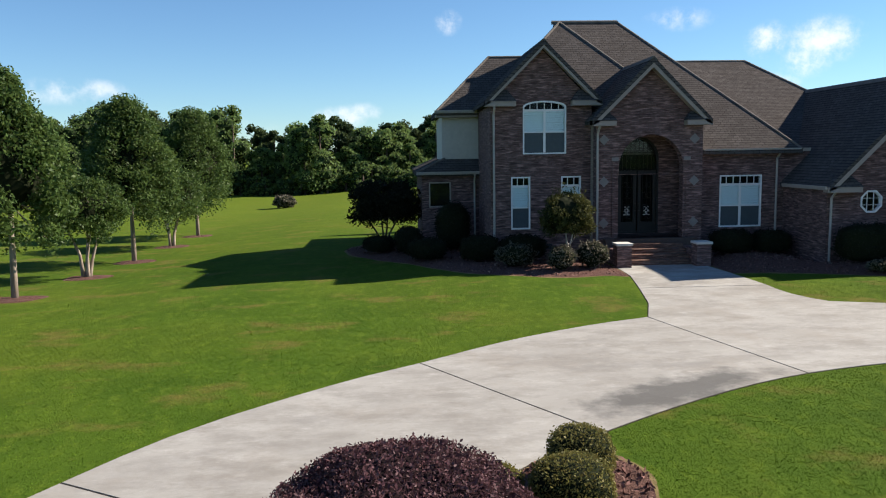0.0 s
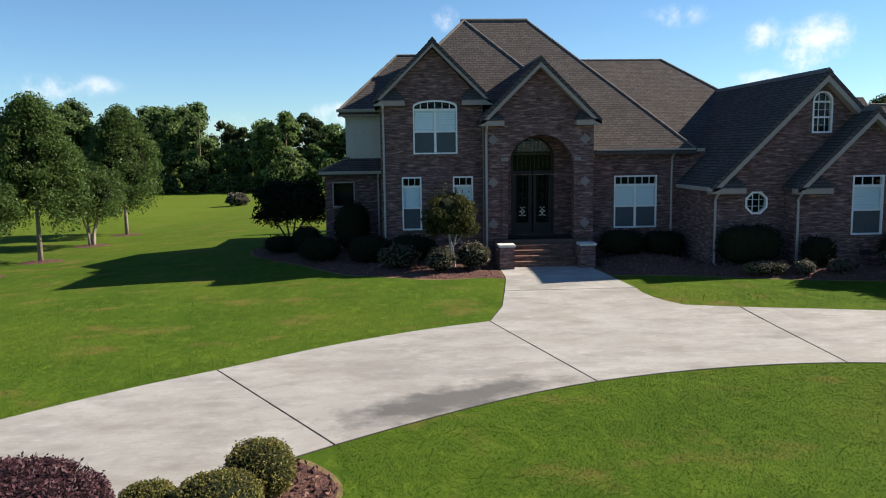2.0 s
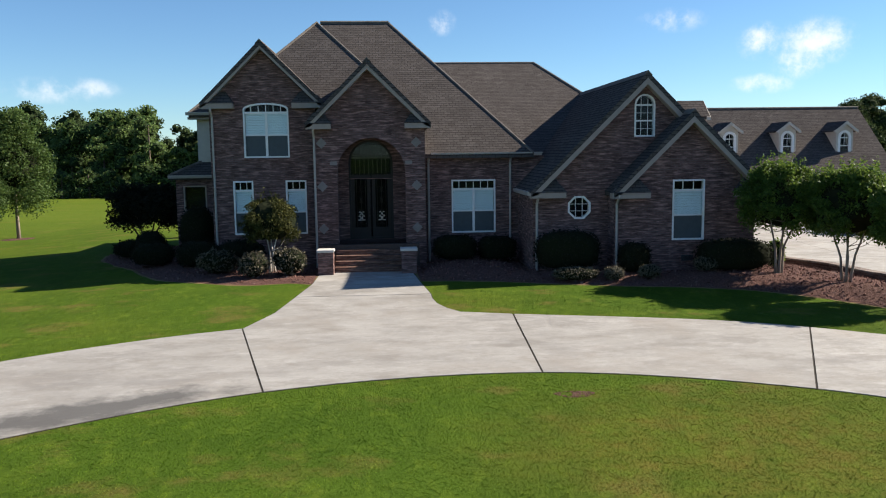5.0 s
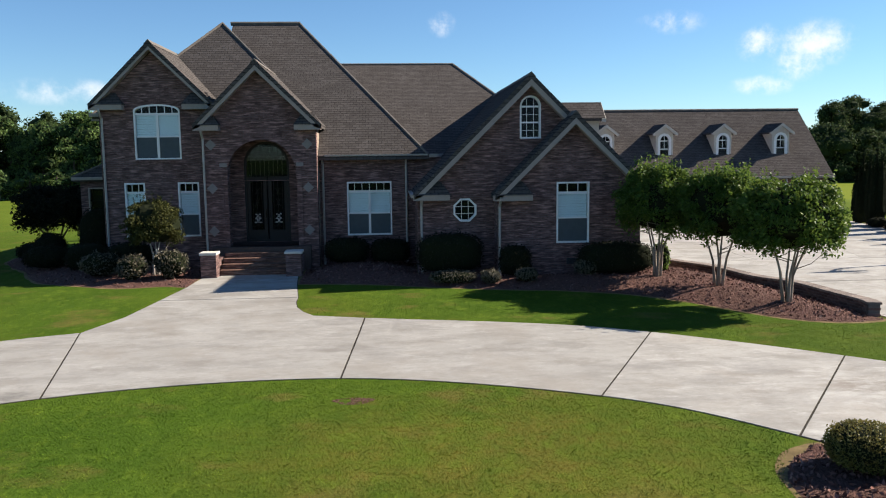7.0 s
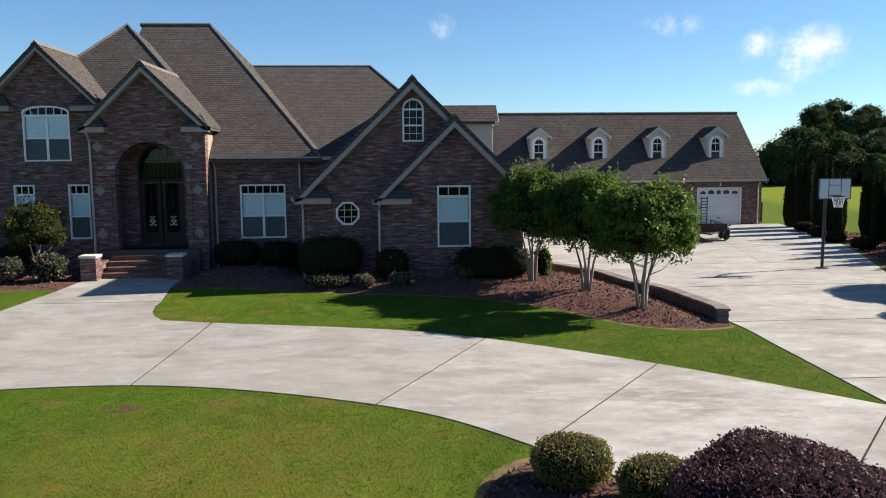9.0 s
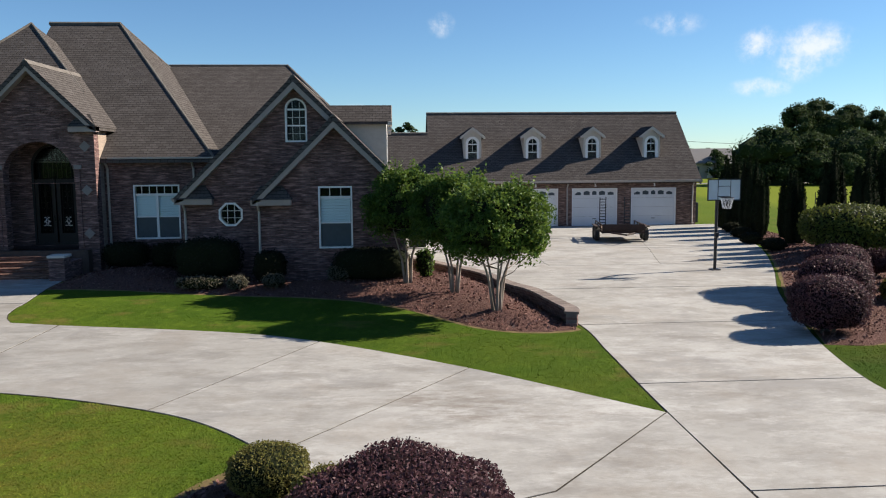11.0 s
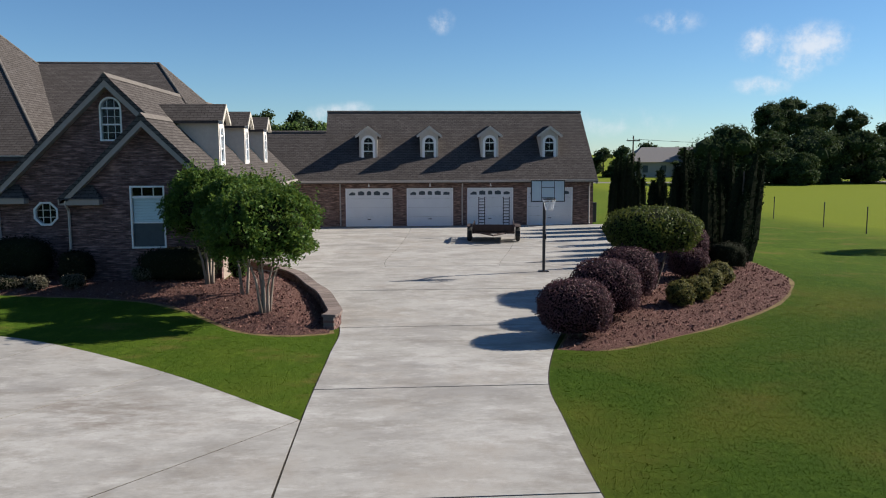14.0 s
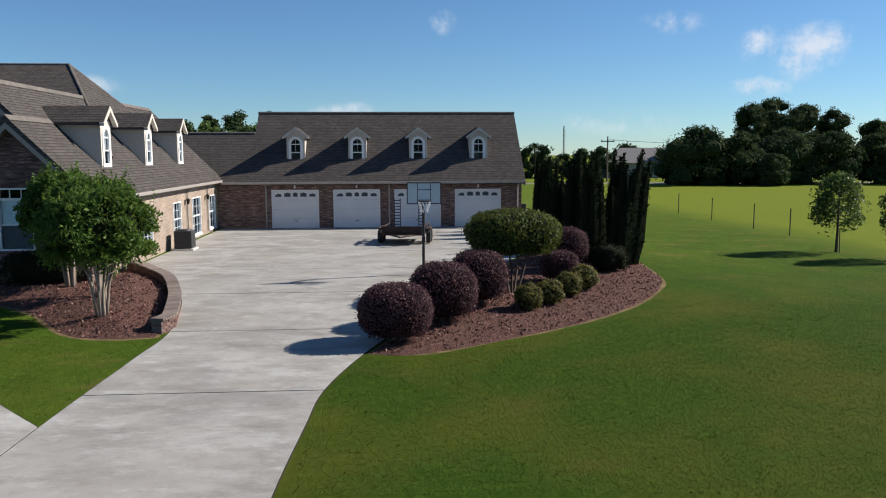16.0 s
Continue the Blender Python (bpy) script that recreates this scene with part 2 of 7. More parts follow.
def brick_material(name, a, b, mortar, length=0.215, row=0.075, streak=1.0):
    k = Mat(name, rough=0.9)
    k.set("Specular IOR Level", 0.12)
    t = k.node("ShaderNodeTexBrick")
    k.link(k.tc.outputs["UV"], t.inputs["Vector"])
    t.inputs["Scale"].default_value = 1.0
    t.inputs["Brick Width"].default_value, t.inputs["Row Height"].default_value = length, row
    t.inputs["Mortar Size"].default_value, t.inputs["Mortar Smooth"].default_value = 0.007, 0.2
    t.inputs["Bias"].default_value = -0.1
    t.inputs["Color1"].default_value, t.inputs["Color2"].default_value, t.inputs["Mortar"].default_value = (*a, 1), (*b, 1), (*mortar, 1)
    c = k.mix(k.ramp(k.noise(1.1, 5, coord="UV"), 0.35, 0.7, 0, 0.5), t.outputs["Color"], tuple(x * 0.55 for x in a))
    st = k.noise(3.2, 3, 0.6, coord="UV", stretch=(0.7, 4.3, 1))
    c = k.mix(k.ramp(st, 0.5, 0.66, 0, 0.85 * streak), c, tuple(min(1, x * 2.0) for x in b))
    st2 = k.noise(2.4, 3, 0.6, coord="UV", stretch=(1.0, 5.6, 1))
    c = k.mix(k.ramp(st2, 0.5, 0.64, 0, 0.8 * streak), c, tuple(x * 0.3 for x in b))
    k.colour(c)
    k.bump(k.math("SUBTRACT", k.noise(30, 3, coord="UV"), k.math("MULTIPLY", t.outputs["Fac"], 1.5)), 0.5, 0.012)
    return k.m


def shingle_material():
    k = Mat("asphalt_shingle", rough=1.0)
    k.set("Specular IOR Level", 0.0)
    t = k.node("ShaderNodeTexBrick")
    k.link(k.tc.outputs["UV"], t.inputs["Vector"])
    t.inputs["Scale"].default_value = 1.0
    t.inputs["Brick Width"].default_value, t.inputs["Row Height"].default_value = 0.25, 0.145
    t.inputs["Mortar Size"].default_value, t.inputs["Mortar Smooth"].default_value = 0.009, 0.4
    t.inputs["Bias"].default_value = 0.0
    t.inputs["Color1"].default_value, t.inputs["Color2"].default_value = (0.132, 0.118, 0.109, 1), (0.090, 0.080, 0.073, 1)
    t.inputs["Mortar"].default_value = (0.022, 0.020, 0.018, 1)
    c = k.mix(k.ramp(k.noise(0.7, 5, coord="UV"), 0.35, 0.7, 0, 0.35), t.outputs["Color"], (0.062, 0.055, 0.050))
    c = k.mix(k.ramp(k.noise(70, 2, coord="UV"), 0.4, 0.75, 0, 0.4), c, (0.12, 0.103, 0.09))
    k.colour(c)
    # each course leans out towards its lower edge
    sep = k.node("ShaderNodeSeparateXYZ")
    k.link(k.tc.outputs["UV"], sep.inputs[0])
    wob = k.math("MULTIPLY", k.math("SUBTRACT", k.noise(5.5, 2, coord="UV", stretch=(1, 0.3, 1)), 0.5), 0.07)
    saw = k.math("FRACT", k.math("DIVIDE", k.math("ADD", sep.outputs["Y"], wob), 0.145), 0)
    # shadow line under each course painted dark, with a paler band along its edge
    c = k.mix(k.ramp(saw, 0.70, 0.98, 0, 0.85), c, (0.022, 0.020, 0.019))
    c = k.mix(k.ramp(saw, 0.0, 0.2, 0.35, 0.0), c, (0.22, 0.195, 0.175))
    c = k.mix(1.0, c, (0.78, 0.79, 0.83), "MULTIPLY")
    k.colour(c)
    h = k.math("SUBTRACT", k.math("MULTIPLY", saw, -1.0), k.math("MULTIPLY", t.outputs["Fac"], 0.6))
    k.bump(h, 0.5, 0.02)
    return k.m


def leaf_material(name, a, b, c, gloss=0.5, through_light=0.3, shine=0.12):
    k = Mat(name, rough=gloss)
    k.set("Specular IOR Level", shine)
    r = k.island()
    col = k.mix(k.ramp(r, 0, 0.6), a, b)
    col = k.mix(k.ramp(r, 0.72, 1.0), col, c)
    col = k.mix(k.ramp(k.noise(0.7, 3), 0.35, 0.7, 0, 0.45), col, tuple(x * 0.6 for x in a))
    col = k.mix(k.ramp(k.noise(0.12, 2), 0.35, 0.65, 0, 0.4), col, tuple(x * 1.25 for x in b))
    k.colour(col)
    tr = k.node("ShaderNodeBsdfTranslucent")
    k.link(k.mix(0.5, col, tuple(min(1, x * 1.5) for x in c)), tr.inputs["Color"])
    ms = k.node("ShaderNodeMixShader")
    ms.inputs[0].default_value = through_light
    k.link(k.b.outputs[0], ms.inputs[1])
    k.link(tr.outputs[0], ms.inputs[2])
    k.link(ms.outputs[0], k.nt.nodes["Material Output"].inputs["Surface"])
    return k.m


def glass_material(name="window_glass", ior=1.22):
    k = Mat(name)
    gl = k.node("ShaderNodeBsdfGlossy")
    gl.inputs["Roughness"].default_value = 0.02
    gl.inputs["Color"].default_value = (0.9, 0.95, 1, 1)
    tp = k.node("ShaderNodeBsdfTransparent")
    tp.inputs["Color"].default_value = (0.90, 0.95, 0.96, 1)
    fr = k.node("ShaderNodeFresnel")
    fr.inputs["IOR"].default_value = ior
    ms = k.node("ShaderNodeMixShader")
    k.link(fr.outputs[0], ms.inputs[0])
    k.link(tp.outputs[0], ms.inputs[1])
    k.link(gl.outputs[0], ms.inputs[2])
    k.link(ms.outputs[0], k.nt.nodes["Material Output"].inputs["Surface"])
    return k.m


def mulch_material():
    k = Mat("bark_mulch", rough=0.95)
    k.set("Specular IOR Level", 0.08)
    c = k.mix(k.ramp(k.noise(16, 6, 0.75), 0.3, 0.7), (0.05, 0.022, 0.019), (0.17, 0.092, 0.078))
    c = k.mix(k.ramp(k.noise(45, 4, 0.7), 0.55, 0.75, 0, 0.6), c, (0.34, 0.24, 0.20))
    c = k.mix(k.ramp(k.noise(0.6, 4), 0.4, 0.7, 0, 0.4), c, (0.10, 0.062, 0.05))
    k.colour(c)
    k.bump(k.noise(24, 6, 0.75), 1.0, 0.06)
    return k.m


def chip_material():
    k = Mat("bark_chip", rough=0.9)
    k.set("Specular IOR Level", 0.08)
    r = k.island()
    c = k.mix(k.ramp(r, 0, 0.7), (0.05, 0.022, 0.019), (0.20, 0.105, 0.09))
    c = k.mix(k.ramp(r, 0.8, 1.0), c, (0.24, 0.165, 0.14))
    k.colour(c)
    return k.m


def bark_material(name, a, b):
    k = Mat(name, rough=0.9)
    f = k.noise(5, 5, 0.6, stretch=(1, 1, 0.25))
    k.colour(k.mix(k.ramp(f, 0.35, 0.65), a, b))
    k.bump(k.noise(22, 4, stretch=(1, 1, 0.2)), 0.5, 0.02)
    return k.m


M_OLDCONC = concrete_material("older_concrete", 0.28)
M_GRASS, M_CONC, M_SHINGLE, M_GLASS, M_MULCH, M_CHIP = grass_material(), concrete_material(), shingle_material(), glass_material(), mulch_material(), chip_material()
M_BRICK = brick_material("brown_brick", (0.122, 0.071, 0.068), (0.182, 0.112, 0.104), (0.150, 0.122, 0.117))
# pale copy of the house brick, with sunlight put into its colour
M_LITBRICK = brick_material("sunlit_pale_brick", (0.30, 0.235, 0.19), (0.37, 0.295, 0.24), (0.37, 0.32, 0.27), streak=0.2)
# garage brick is darkened for a front that stands in shade
M_GARBRICK = brick_material("garage_brick", (0.150, 0.092, 0.076), (0.215, 0.140, 0.115), (0.22, 0.185, 0.17))
M_DOORGLASS = glass_material("dark_door_glass", 1.1)
M_FANGLASS = glass_material("fanlight_glass", 1.28)
M_TRIM = plain("taupe_trim_paint", (0.33, 0.275, 0.245), 0.6, vary=0.15)
M_GUTTER = plain("beige_gutter_metal", (0.40, 0.36, 0.33), 0.45, vary=0.15)
M_CREAM = plain("cream_siding", (0.54, 0.50, 0.44), 0.8, vary=0.15)
M_WHITE = plain("white_vinyl", (0.80, 0.80, 0.80), 0.4, vary=0.08)
M_DOORWHITE = plain("white_door_paint", (0.74, 0.75, 0.76), 0.5, vary=0.08, scale=1.5)
# pale blind, whitened further to imitate sky reflected in the upper sash
M_BLIND = plain("pale_sky_bright_blind", (0.84, 0.88, 0.90), 0.7, vary=0.1)
M_SCREEN = plain("dark_insect_screen", (0.055, 0.075, 0.09), 0.6, vary=0.2)
# near-black for sheets standing in for unlit rooms, and for dark sash bars
M_DARK = plain("unlit_room_and_dark_sash", (0.02, 0.02, 0.022), 0.9)
M_IRON = plain("dark_iron", (0.022, 0.02, 0.02), 0.45, 0.6)
M_DOORWOOD = plain("dark_stained_door", (0.012, 0.009, 0.008), 0.65)
M_STONE = plain("limestone_inset", (0.24, 0.215, 0.205), 0.8, vary=0.2)
M_CAP = plain("pale_cap_stone", (0.62, 0.58, 0.54), 0.8, vary=0.2)
M_GREYCAP = plain("grey_cap_stone", (0.22, 0.19, 0.18), 0.85, vary=0.3)
M_STEP = brick_material("step_brick", (0.11, 0.058, 0.045), (0.16, 0.09, 0.07), (0.15, 0.12, 0.10))
M_PORCH = plain("porch_paving", (0.11, 0.08, 0.07), 0.85, vary=0.3)
M_RIDGE = plain("ridge_cap_shingle", (0.19, 0.17, 0.155), 0.95, vary=0.4, scale=3)
M_PALEBARK = bark_material("pale_smooth_bark", (0.165, 0.125, 0.098), (0.30, 0.25, 0.205))
M_GREYBARK = bark_material("grey_bark", (0.30, 0.27, 0.24), (0.52, 0.48, 0.43))
M_DARKBARK = bark_material("dark_bark", (0.06, 0.045, 0.035), (0.12, 0.09, 0.07))
M_LEAF_CRAPE = leaf_material("crape_leaf", (0.026, 0.058, 0.012), (0.055, 0.108, 0.019), (0.17, 0.24, 0.045), 0.5, 0.28, 0.12)
M_LEAF_MAPLE = leaf_material("maple_leaf", (0.027, 0.052, 0.015), (0.050, 0.088, 0.022), (0.105, 0.155, 0.042), 0.5)
M_LEAF_WOOD = leaf_material("woodland_leaf", (0.055, 0.096, 0.032), (0.098, 0.155, 0.046), (0.17, 0.235, 0.07), 0.6)
M_LEAF_PINE = leaf_material("dark_woodland_leaf", (0.027, 0.043, 0.019), (0.046, 0.070, 0.027), (0.085, 0.115, 0.043), 0.7, 0.15, 0.05)
M_LEAF_CYP = leaf_material("cypress_needle", (0.008, 0.014, 0.007), (0.014, 0.023, 0.010), (0.026, 0.040, 0.015), 0.8, 0.06, 0.02)
M_LEAF_PURPLE = leaf_material("purple_leaf", (0.036, 0.015, 0.020), (0.082, 0.036, 0.044), (0.16, 0.095, 0.10), 0.55, 0.15, 0.12)
M_LEAF_BOX = leaf_material("boxwood_leaf", (0.075, 0.080, 0.020), (0.125, 0.120, 0.030), (0.27, 0.22, 0.08), 0.45, 0.2)
M_LEAF_HEDGE = leaf_material("hedge_leaf", (0.030, 0.048, 0.011), (0.062, 0.084, 0.017), (0.17, 0.18, 0.042), 0.5, 0.2, 0.08)
# leaf colour taken near black to deepen the shade by the house
M_LEAF_DARK = leaf_material("shade_dark_leaf", (0.010, 0.012, 0.008), (0.018, 0.020, 0.012), (0.034, 0.034, 0.02), 0.7, 0.10, 0.03)
M_LEAF_OLIVE = leaf_material("dark_olive_leaf", (0.024, 0.028, 0.010), (0.046, 0.050, 0.016), (0.13, 0.13, 0.04), 0.6, 0.15, 0.06)
M_LEAF_DRY = leaf_material("azalea_leaf", (0.045, 0.043, 0.028), (0.085, 0.078, 0.055), (0.22, 0.19, 0.15), 0.6, 0.15)
# near-black colours for solid cores that stand in for shade inside foliage
M_CORE_GREEN = plain("shrub_inner_shade", (0.014, 0.018, 0.008), 0.95)
M_CORE_WOOD = plain("woodland_inner_shade", (0.026, 0.042, 0.016), 0.95, vary=0.4, scale=1.5)
M_CORE_PURPLE = plain("purple_shrub_inner_shade", (0.014, 0.008, 0.010), 0.95)
M_BLADE = grass_material("grass_blade", (1.12, 1.16, 1.10))
M_STRAW = plain("dry_straw", (0.21, 0.155, 0.075), 0.95, vary=0.5, scale=3.5)
M_STEEL = plain("dark_steel", (0.05, 0.05, 0.055), 0.5, 0.5)
M_ACRYLIC = plain("pale_backboard", (0.60, 0.64, 0.66), 0.3, vary=0.06)
M_RUST = plain("rusty_trailer_steel", (0.06, 0.036, 0.03), 0.8, 0.2, vary=0.5)
M_TYRE = plain("tyre_rubber", (0.02, 0.02, 0.02), 0.8)
M_TIMBER = plain("weathered_board", (0.20, 0.15, 0.11), 0.9, vary=0.4)
M_ACGREY = plain("grey_unit_paint", (0.035, 0.038, 0.04), 0.6)
M_FARROOF = plain("far_grey_roof", (0.22, 0.21, 0.21), 0.9)
M_FARWALL = plain("far_pale_wall", (0.42, 0.40, 0.38), 0.9)
M_JOINT = plain("joint_soil", (0.05, 0.044, 0.037), 0.95)
M_ROAD = plain("road_asphalt", (0.22, 0.21, 0.20), 0.9)

# ---- mesh helpers ----
Z = Vector((0, 0, 1))


def uv_metres(me):
    """Texture coordinates in metres: along the level line of each face, and up its slope."""
    layer = me.uv_layers.new(name="UVMap")
    for p in me.polygons:
        n = p.normal
        u = Z.cross(n)
        u = Vector((1, 0, 0)) if u.length < 0.05 else u.normalized()
        v = n.cross(u)
        for li in p.loop_indices:
            co = me.vertices[me.loops[li].vertex_index].co
            layer.data[li].uv = (co.dot(u), co.dot(v))


def finish(name, me, material, parent=None, label="", smooth=False):
    me.materials.append(material)
    if smooth:
        for p in me.polygons:
            p.use_smooth = True
    ob = new(name, me)
    ob.parent = parent
    if label:
        ob["label"] = label
    return ob


def part(name, bm, material, parent, label="", smooth=False, uv=True):
    me = bpy.data.meshes.new(name)
    bmesh.ops.recalc_face_normals(bm, faces=bm.faces)
    bm.to_mesh(me)
    bm.free()
    if uv:
        uv_metres(me)
    return finish(name, me, material, parent, label, smooth)


def raw(name, verts, faces, material, parent=None, label="", smooth=False, uv=True):
    me = bpy.data.meshes.new(name)
    me.from_pydata([tuple(v) for v in verts], [], faces)
    me.update()
    if uv:
        uv_metres(me)
    return finish(name, me, material, parent, label, smooth)


def empty(name, label, category, at=(0, 0, 0), group="", kind=""):
    e = new(name)
    e.location = at
    e.empty_display_size = 0.3
    return tagged(e, label, category, group, kind)


def add_box(bm, x0, x1, y0, y1, z0, z1, bevel=0.0):
    m = Matrix.Translation(((x0 + x1) / 2, (y0 + y1) / 2, (z0 + z1) / 2)) @ Matrix.Diagonal((x1 - x0, y1 - y0, z1 - z0, 1))
    r = bmesh.ops.create_cube(bm, size=1.0, matrix=m)
    if bevel:
        es = list({e for v in r["verts"] for e in v.link_edges})
        bmesh.ops.bevel(bm, geom=es, offset=bevel, segments=2, profile=0.5, affect="EDGES")
    return bm


def box(x0, x1, y0, y1, z0, z1, bevel=0.0):
    return add_box(bmesh.new(), x0, x1, y0, y1, z0, z1, bevel)


def add_tube(bm, pts, radii, sides=8):
    """A tapered round bar along points."""
    pts = [Vector(p) for p in pts]
    rings = []
    for i, p in enumerate(pts):
        d = (pts[min(i + 1, len(pts) - 1)] - pts[max(i - 1, 0)]).normalized()
        a = d.cross(Vector((0.31, 0.95, 0.1))).normalized()
        b = d.cross(a)
        r = radii[i] if isinstance(radii, (list, tuple)) else radii
        rings.append([bm.verts.new(p + (a * math.cos(t) + b * math.sin(t)) * r) for t in (2 * math.pi * j / sides for j in range(sides))])
    for q, w in zip(rings, rings[1:]):
        for j in range(sides):
            bm.faces.new((q[j], q[(j + 1) % sides], w[(j + 1) % sides], w[j]))
    bm.faces.new(rings[0][::-1])
    bm.faces.new(rings[-1])
    return bm


def tube(pts, radii, sides=8):
    return add_tube(bmesh.new(), pts, radii, sides)


class Plane:
    """A frame of reference on a facade: u along it, v up, w out of it."""

    def __init__(self, origin, u, out):
        self.o, self.u, self.n = Vector(origin), Vector(u), Vector(out)

    def at(self, u, v, w=0.0):
        return self.o + self.u * u + Z * v + self.n * w


def slab(bm, plane, loops, w0, w1):
    """A plate with holes: 2D loops on a facade, between two depths."""
    for w in (w0, w1):
        edges = []
        for loop in loops:
            vs = [bm.verts.new(plane.at(u, v, w)) for u, v in loop]
            edges += [bm.edges.new((vs[i], vs[(i + 1) % len(vs)])) for i in range(len(vs))]
        bmesh.ops.triangle_fill(bm, edges=edges, use_beauty=True, use_dissolve=False)
    for loop in loops:
        a = [bm.verts.new(plane.at(u, v, w0)) for u, v in loop]
        b = [bm.verts.new(plane.at(u, v, w1)) for u, v in loop]
        for i in range(len(loop)):
            j = (i + 1) % len(loop)
            bm.faces.new((a[i], a[j], b[j], b[i]))
    bmesh.ops.remove_doubles(bm, verts=bm.verts, dist=0.0005)
    return bm


def rect(u0, u1, v0, v1):
    return [(u0, v0), (u1, v0), (u1, v1), (u0, v1)]


def arched(u0, u1, v0, spring, top, n=14):
    """An opening with a round or flat-arched head."""
    pts = [(u0, v0), (u1, v0)]
    c, h, r = (u0 + u1) / 2, top - spring, (u1 - u0) / 2
    pts += [(c + r * math.cos(math.pi * i / n), spring + h * math.sin(math.pi * i / n)) for i in range(n + 1)]
    return pts


def octagon(u, v, r):
    return [(u + r * math.cos(math.pi * (i + 0.5) / 4), v + r * math.sin(math.pi * (i + 0.5) / 4)) for i in range(8)]


def grown(loop, d):
    """The loop moved outwards by about d from its middle box."""
    us, vs = [p[0] for p in loop], [p[1] for p in loop]
    cu, cv = (min(us) + max(us)) / 2, (min(vs) + max(vs)) / 2
    hu, hv = (max(us) - min(us)) / 2, (max(vs) - min(vs)) / 2
    return [(cu + (u - cu) * (hu + d) / hu, cv + (v - cv) * (hv + d) / hv) for u, v in loop]


def bars(bm, plane, spans, w0, w1):
    for u0, u1, v0, v1 in spans:
        slab(bm, plane, [rect(u0, u1, v0, v1)], w0, w1)
    return bm


def smooth_line(pts, n=10):
    """A Catmull-Rom line through points."""
    p = [Vector(q) for q in pts]
    p = [2 * p[0] - p[1]] + p + [2 * p[-1] - p[-2]]
    out = []
    for i in range(1, len(p) - 2):
        for k in range(n):
            t = k / n
            a, b, c, d = p[i - 1], p[i], p[i + 1], p[i + 2]
            out.append(0.5 * (2 * b + (c - a) * t + (2 * a - 5 * b + 4 * c - d) * t * t + (3 * b - a - 3 * c + d) * t ** 3))
    return out + [p[-2]]


def leaf_cloud(name, pts, size, material, parent, normals=None, seed=1, slim=0.5, face_out=0.5, label="", lift=0.0):
    """Many small leaf blades, two triangles each, as one mesh."""
    rng = np.random.default_rng(seed)
    pts = np.asarray(pts, float)
    n = len(pts)
    nor = rng.normal(size=(n, 3))
    nor /= np.linalg.norm(nor, axis=1)[:, None]
    if normals is not None:
        nor = nor * (1 - face_out) + np.asarray(normals) * face_out
    nor[:, 2] += lift
    nor /= np.linalg.norm(nor, axis=1)[:, None] + 1e-9
    t = np.cross(nor, rng.normal(size=(n, 3)))
    t /= np.linalg.norm(t, axis=1)[:, None] + 1e-9
    b = np.cross(nor, t)
    s = (np.asarray(size) * rng.uniform(0.65, 1.35, n))[:, None]
    fold = nor * s * rng.uniform(-0.25, 0.25, n)[:, None]
    v = np.stack([pts - t * s, pts + b * s * slim + fold, pts + t * s, pts - b * s * slim + fold], 1).reshape(-1, 3)
    me = bpy.data.meshes.new(name)
    me.vertices.add(4 * n)
    me.vertices.foreach_set("co", v.astype(np.float32).ravel())
    me.loops.add(4 * n)
    me.loops.foreach_set("vertex_index", np.arange(4 * n, dtype=np.int32))
    me.polygons.add(n)
    me.polygons.foreach_set("loop_start", np.arange(0, 4 * n, 4, dtype=np.int32))
    me.polygons.foreach_set("loop_total", np.full(n, 4, dtype=np.int32))
    me.update(calc_edges=True)
    return finish(name, me, material, parent, label)


# ---- ground ----


def ease(t):
    t = min(1.0, max(0.0, t))
    return t * t * (3 - 2 * t)


def gz(x, y):
    """Height of the ground: level in front, a little higher at the house, falling away to the west."""
    up = 0.22 * ease((y - 20.5) / 8) * ease((x + 2) / 5) * (1 - ease((x - 41.5) / 7))
    return up - 0.5 * ease((-3 - x) / 11) * ease((y - 15) / 25) - 0.3 * ease((y - 60) / 60) * ease((20 - x) / 30)


def axis_steps(lo, hi, step, reach):
    a = list(np.arange(lo, hi + 1e-6, step))
    d, x, w = step, a[-1], a[0]
    left, right = [], []
    while x < reach:
        d *= 1.35
        x, w = x + d, w - d
        right.append(x)
        left.append(w)
    return left[::-1] + a + right


def build_ground():
    xs, ys = axis_steps(-20, 60, 1.0, 2500), axis_steps(-4, 62, 1.0, 2500)
    verts = [(x, y, gz(x, y)) for y in ys for x in xs]
    w = len(xs)
    faces = [(j * w + i, j * w + i + 1, (j + 1) * w + i + 1, (j + 1) * w + i) for j in range(len(ys) - 1) for i in range(w - 1)]
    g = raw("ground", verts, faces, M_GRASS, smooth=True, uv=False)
    tagged(g, "mown green lawn and fields with dry yellowish patches", "lawn", kind="structure")


build_ground()


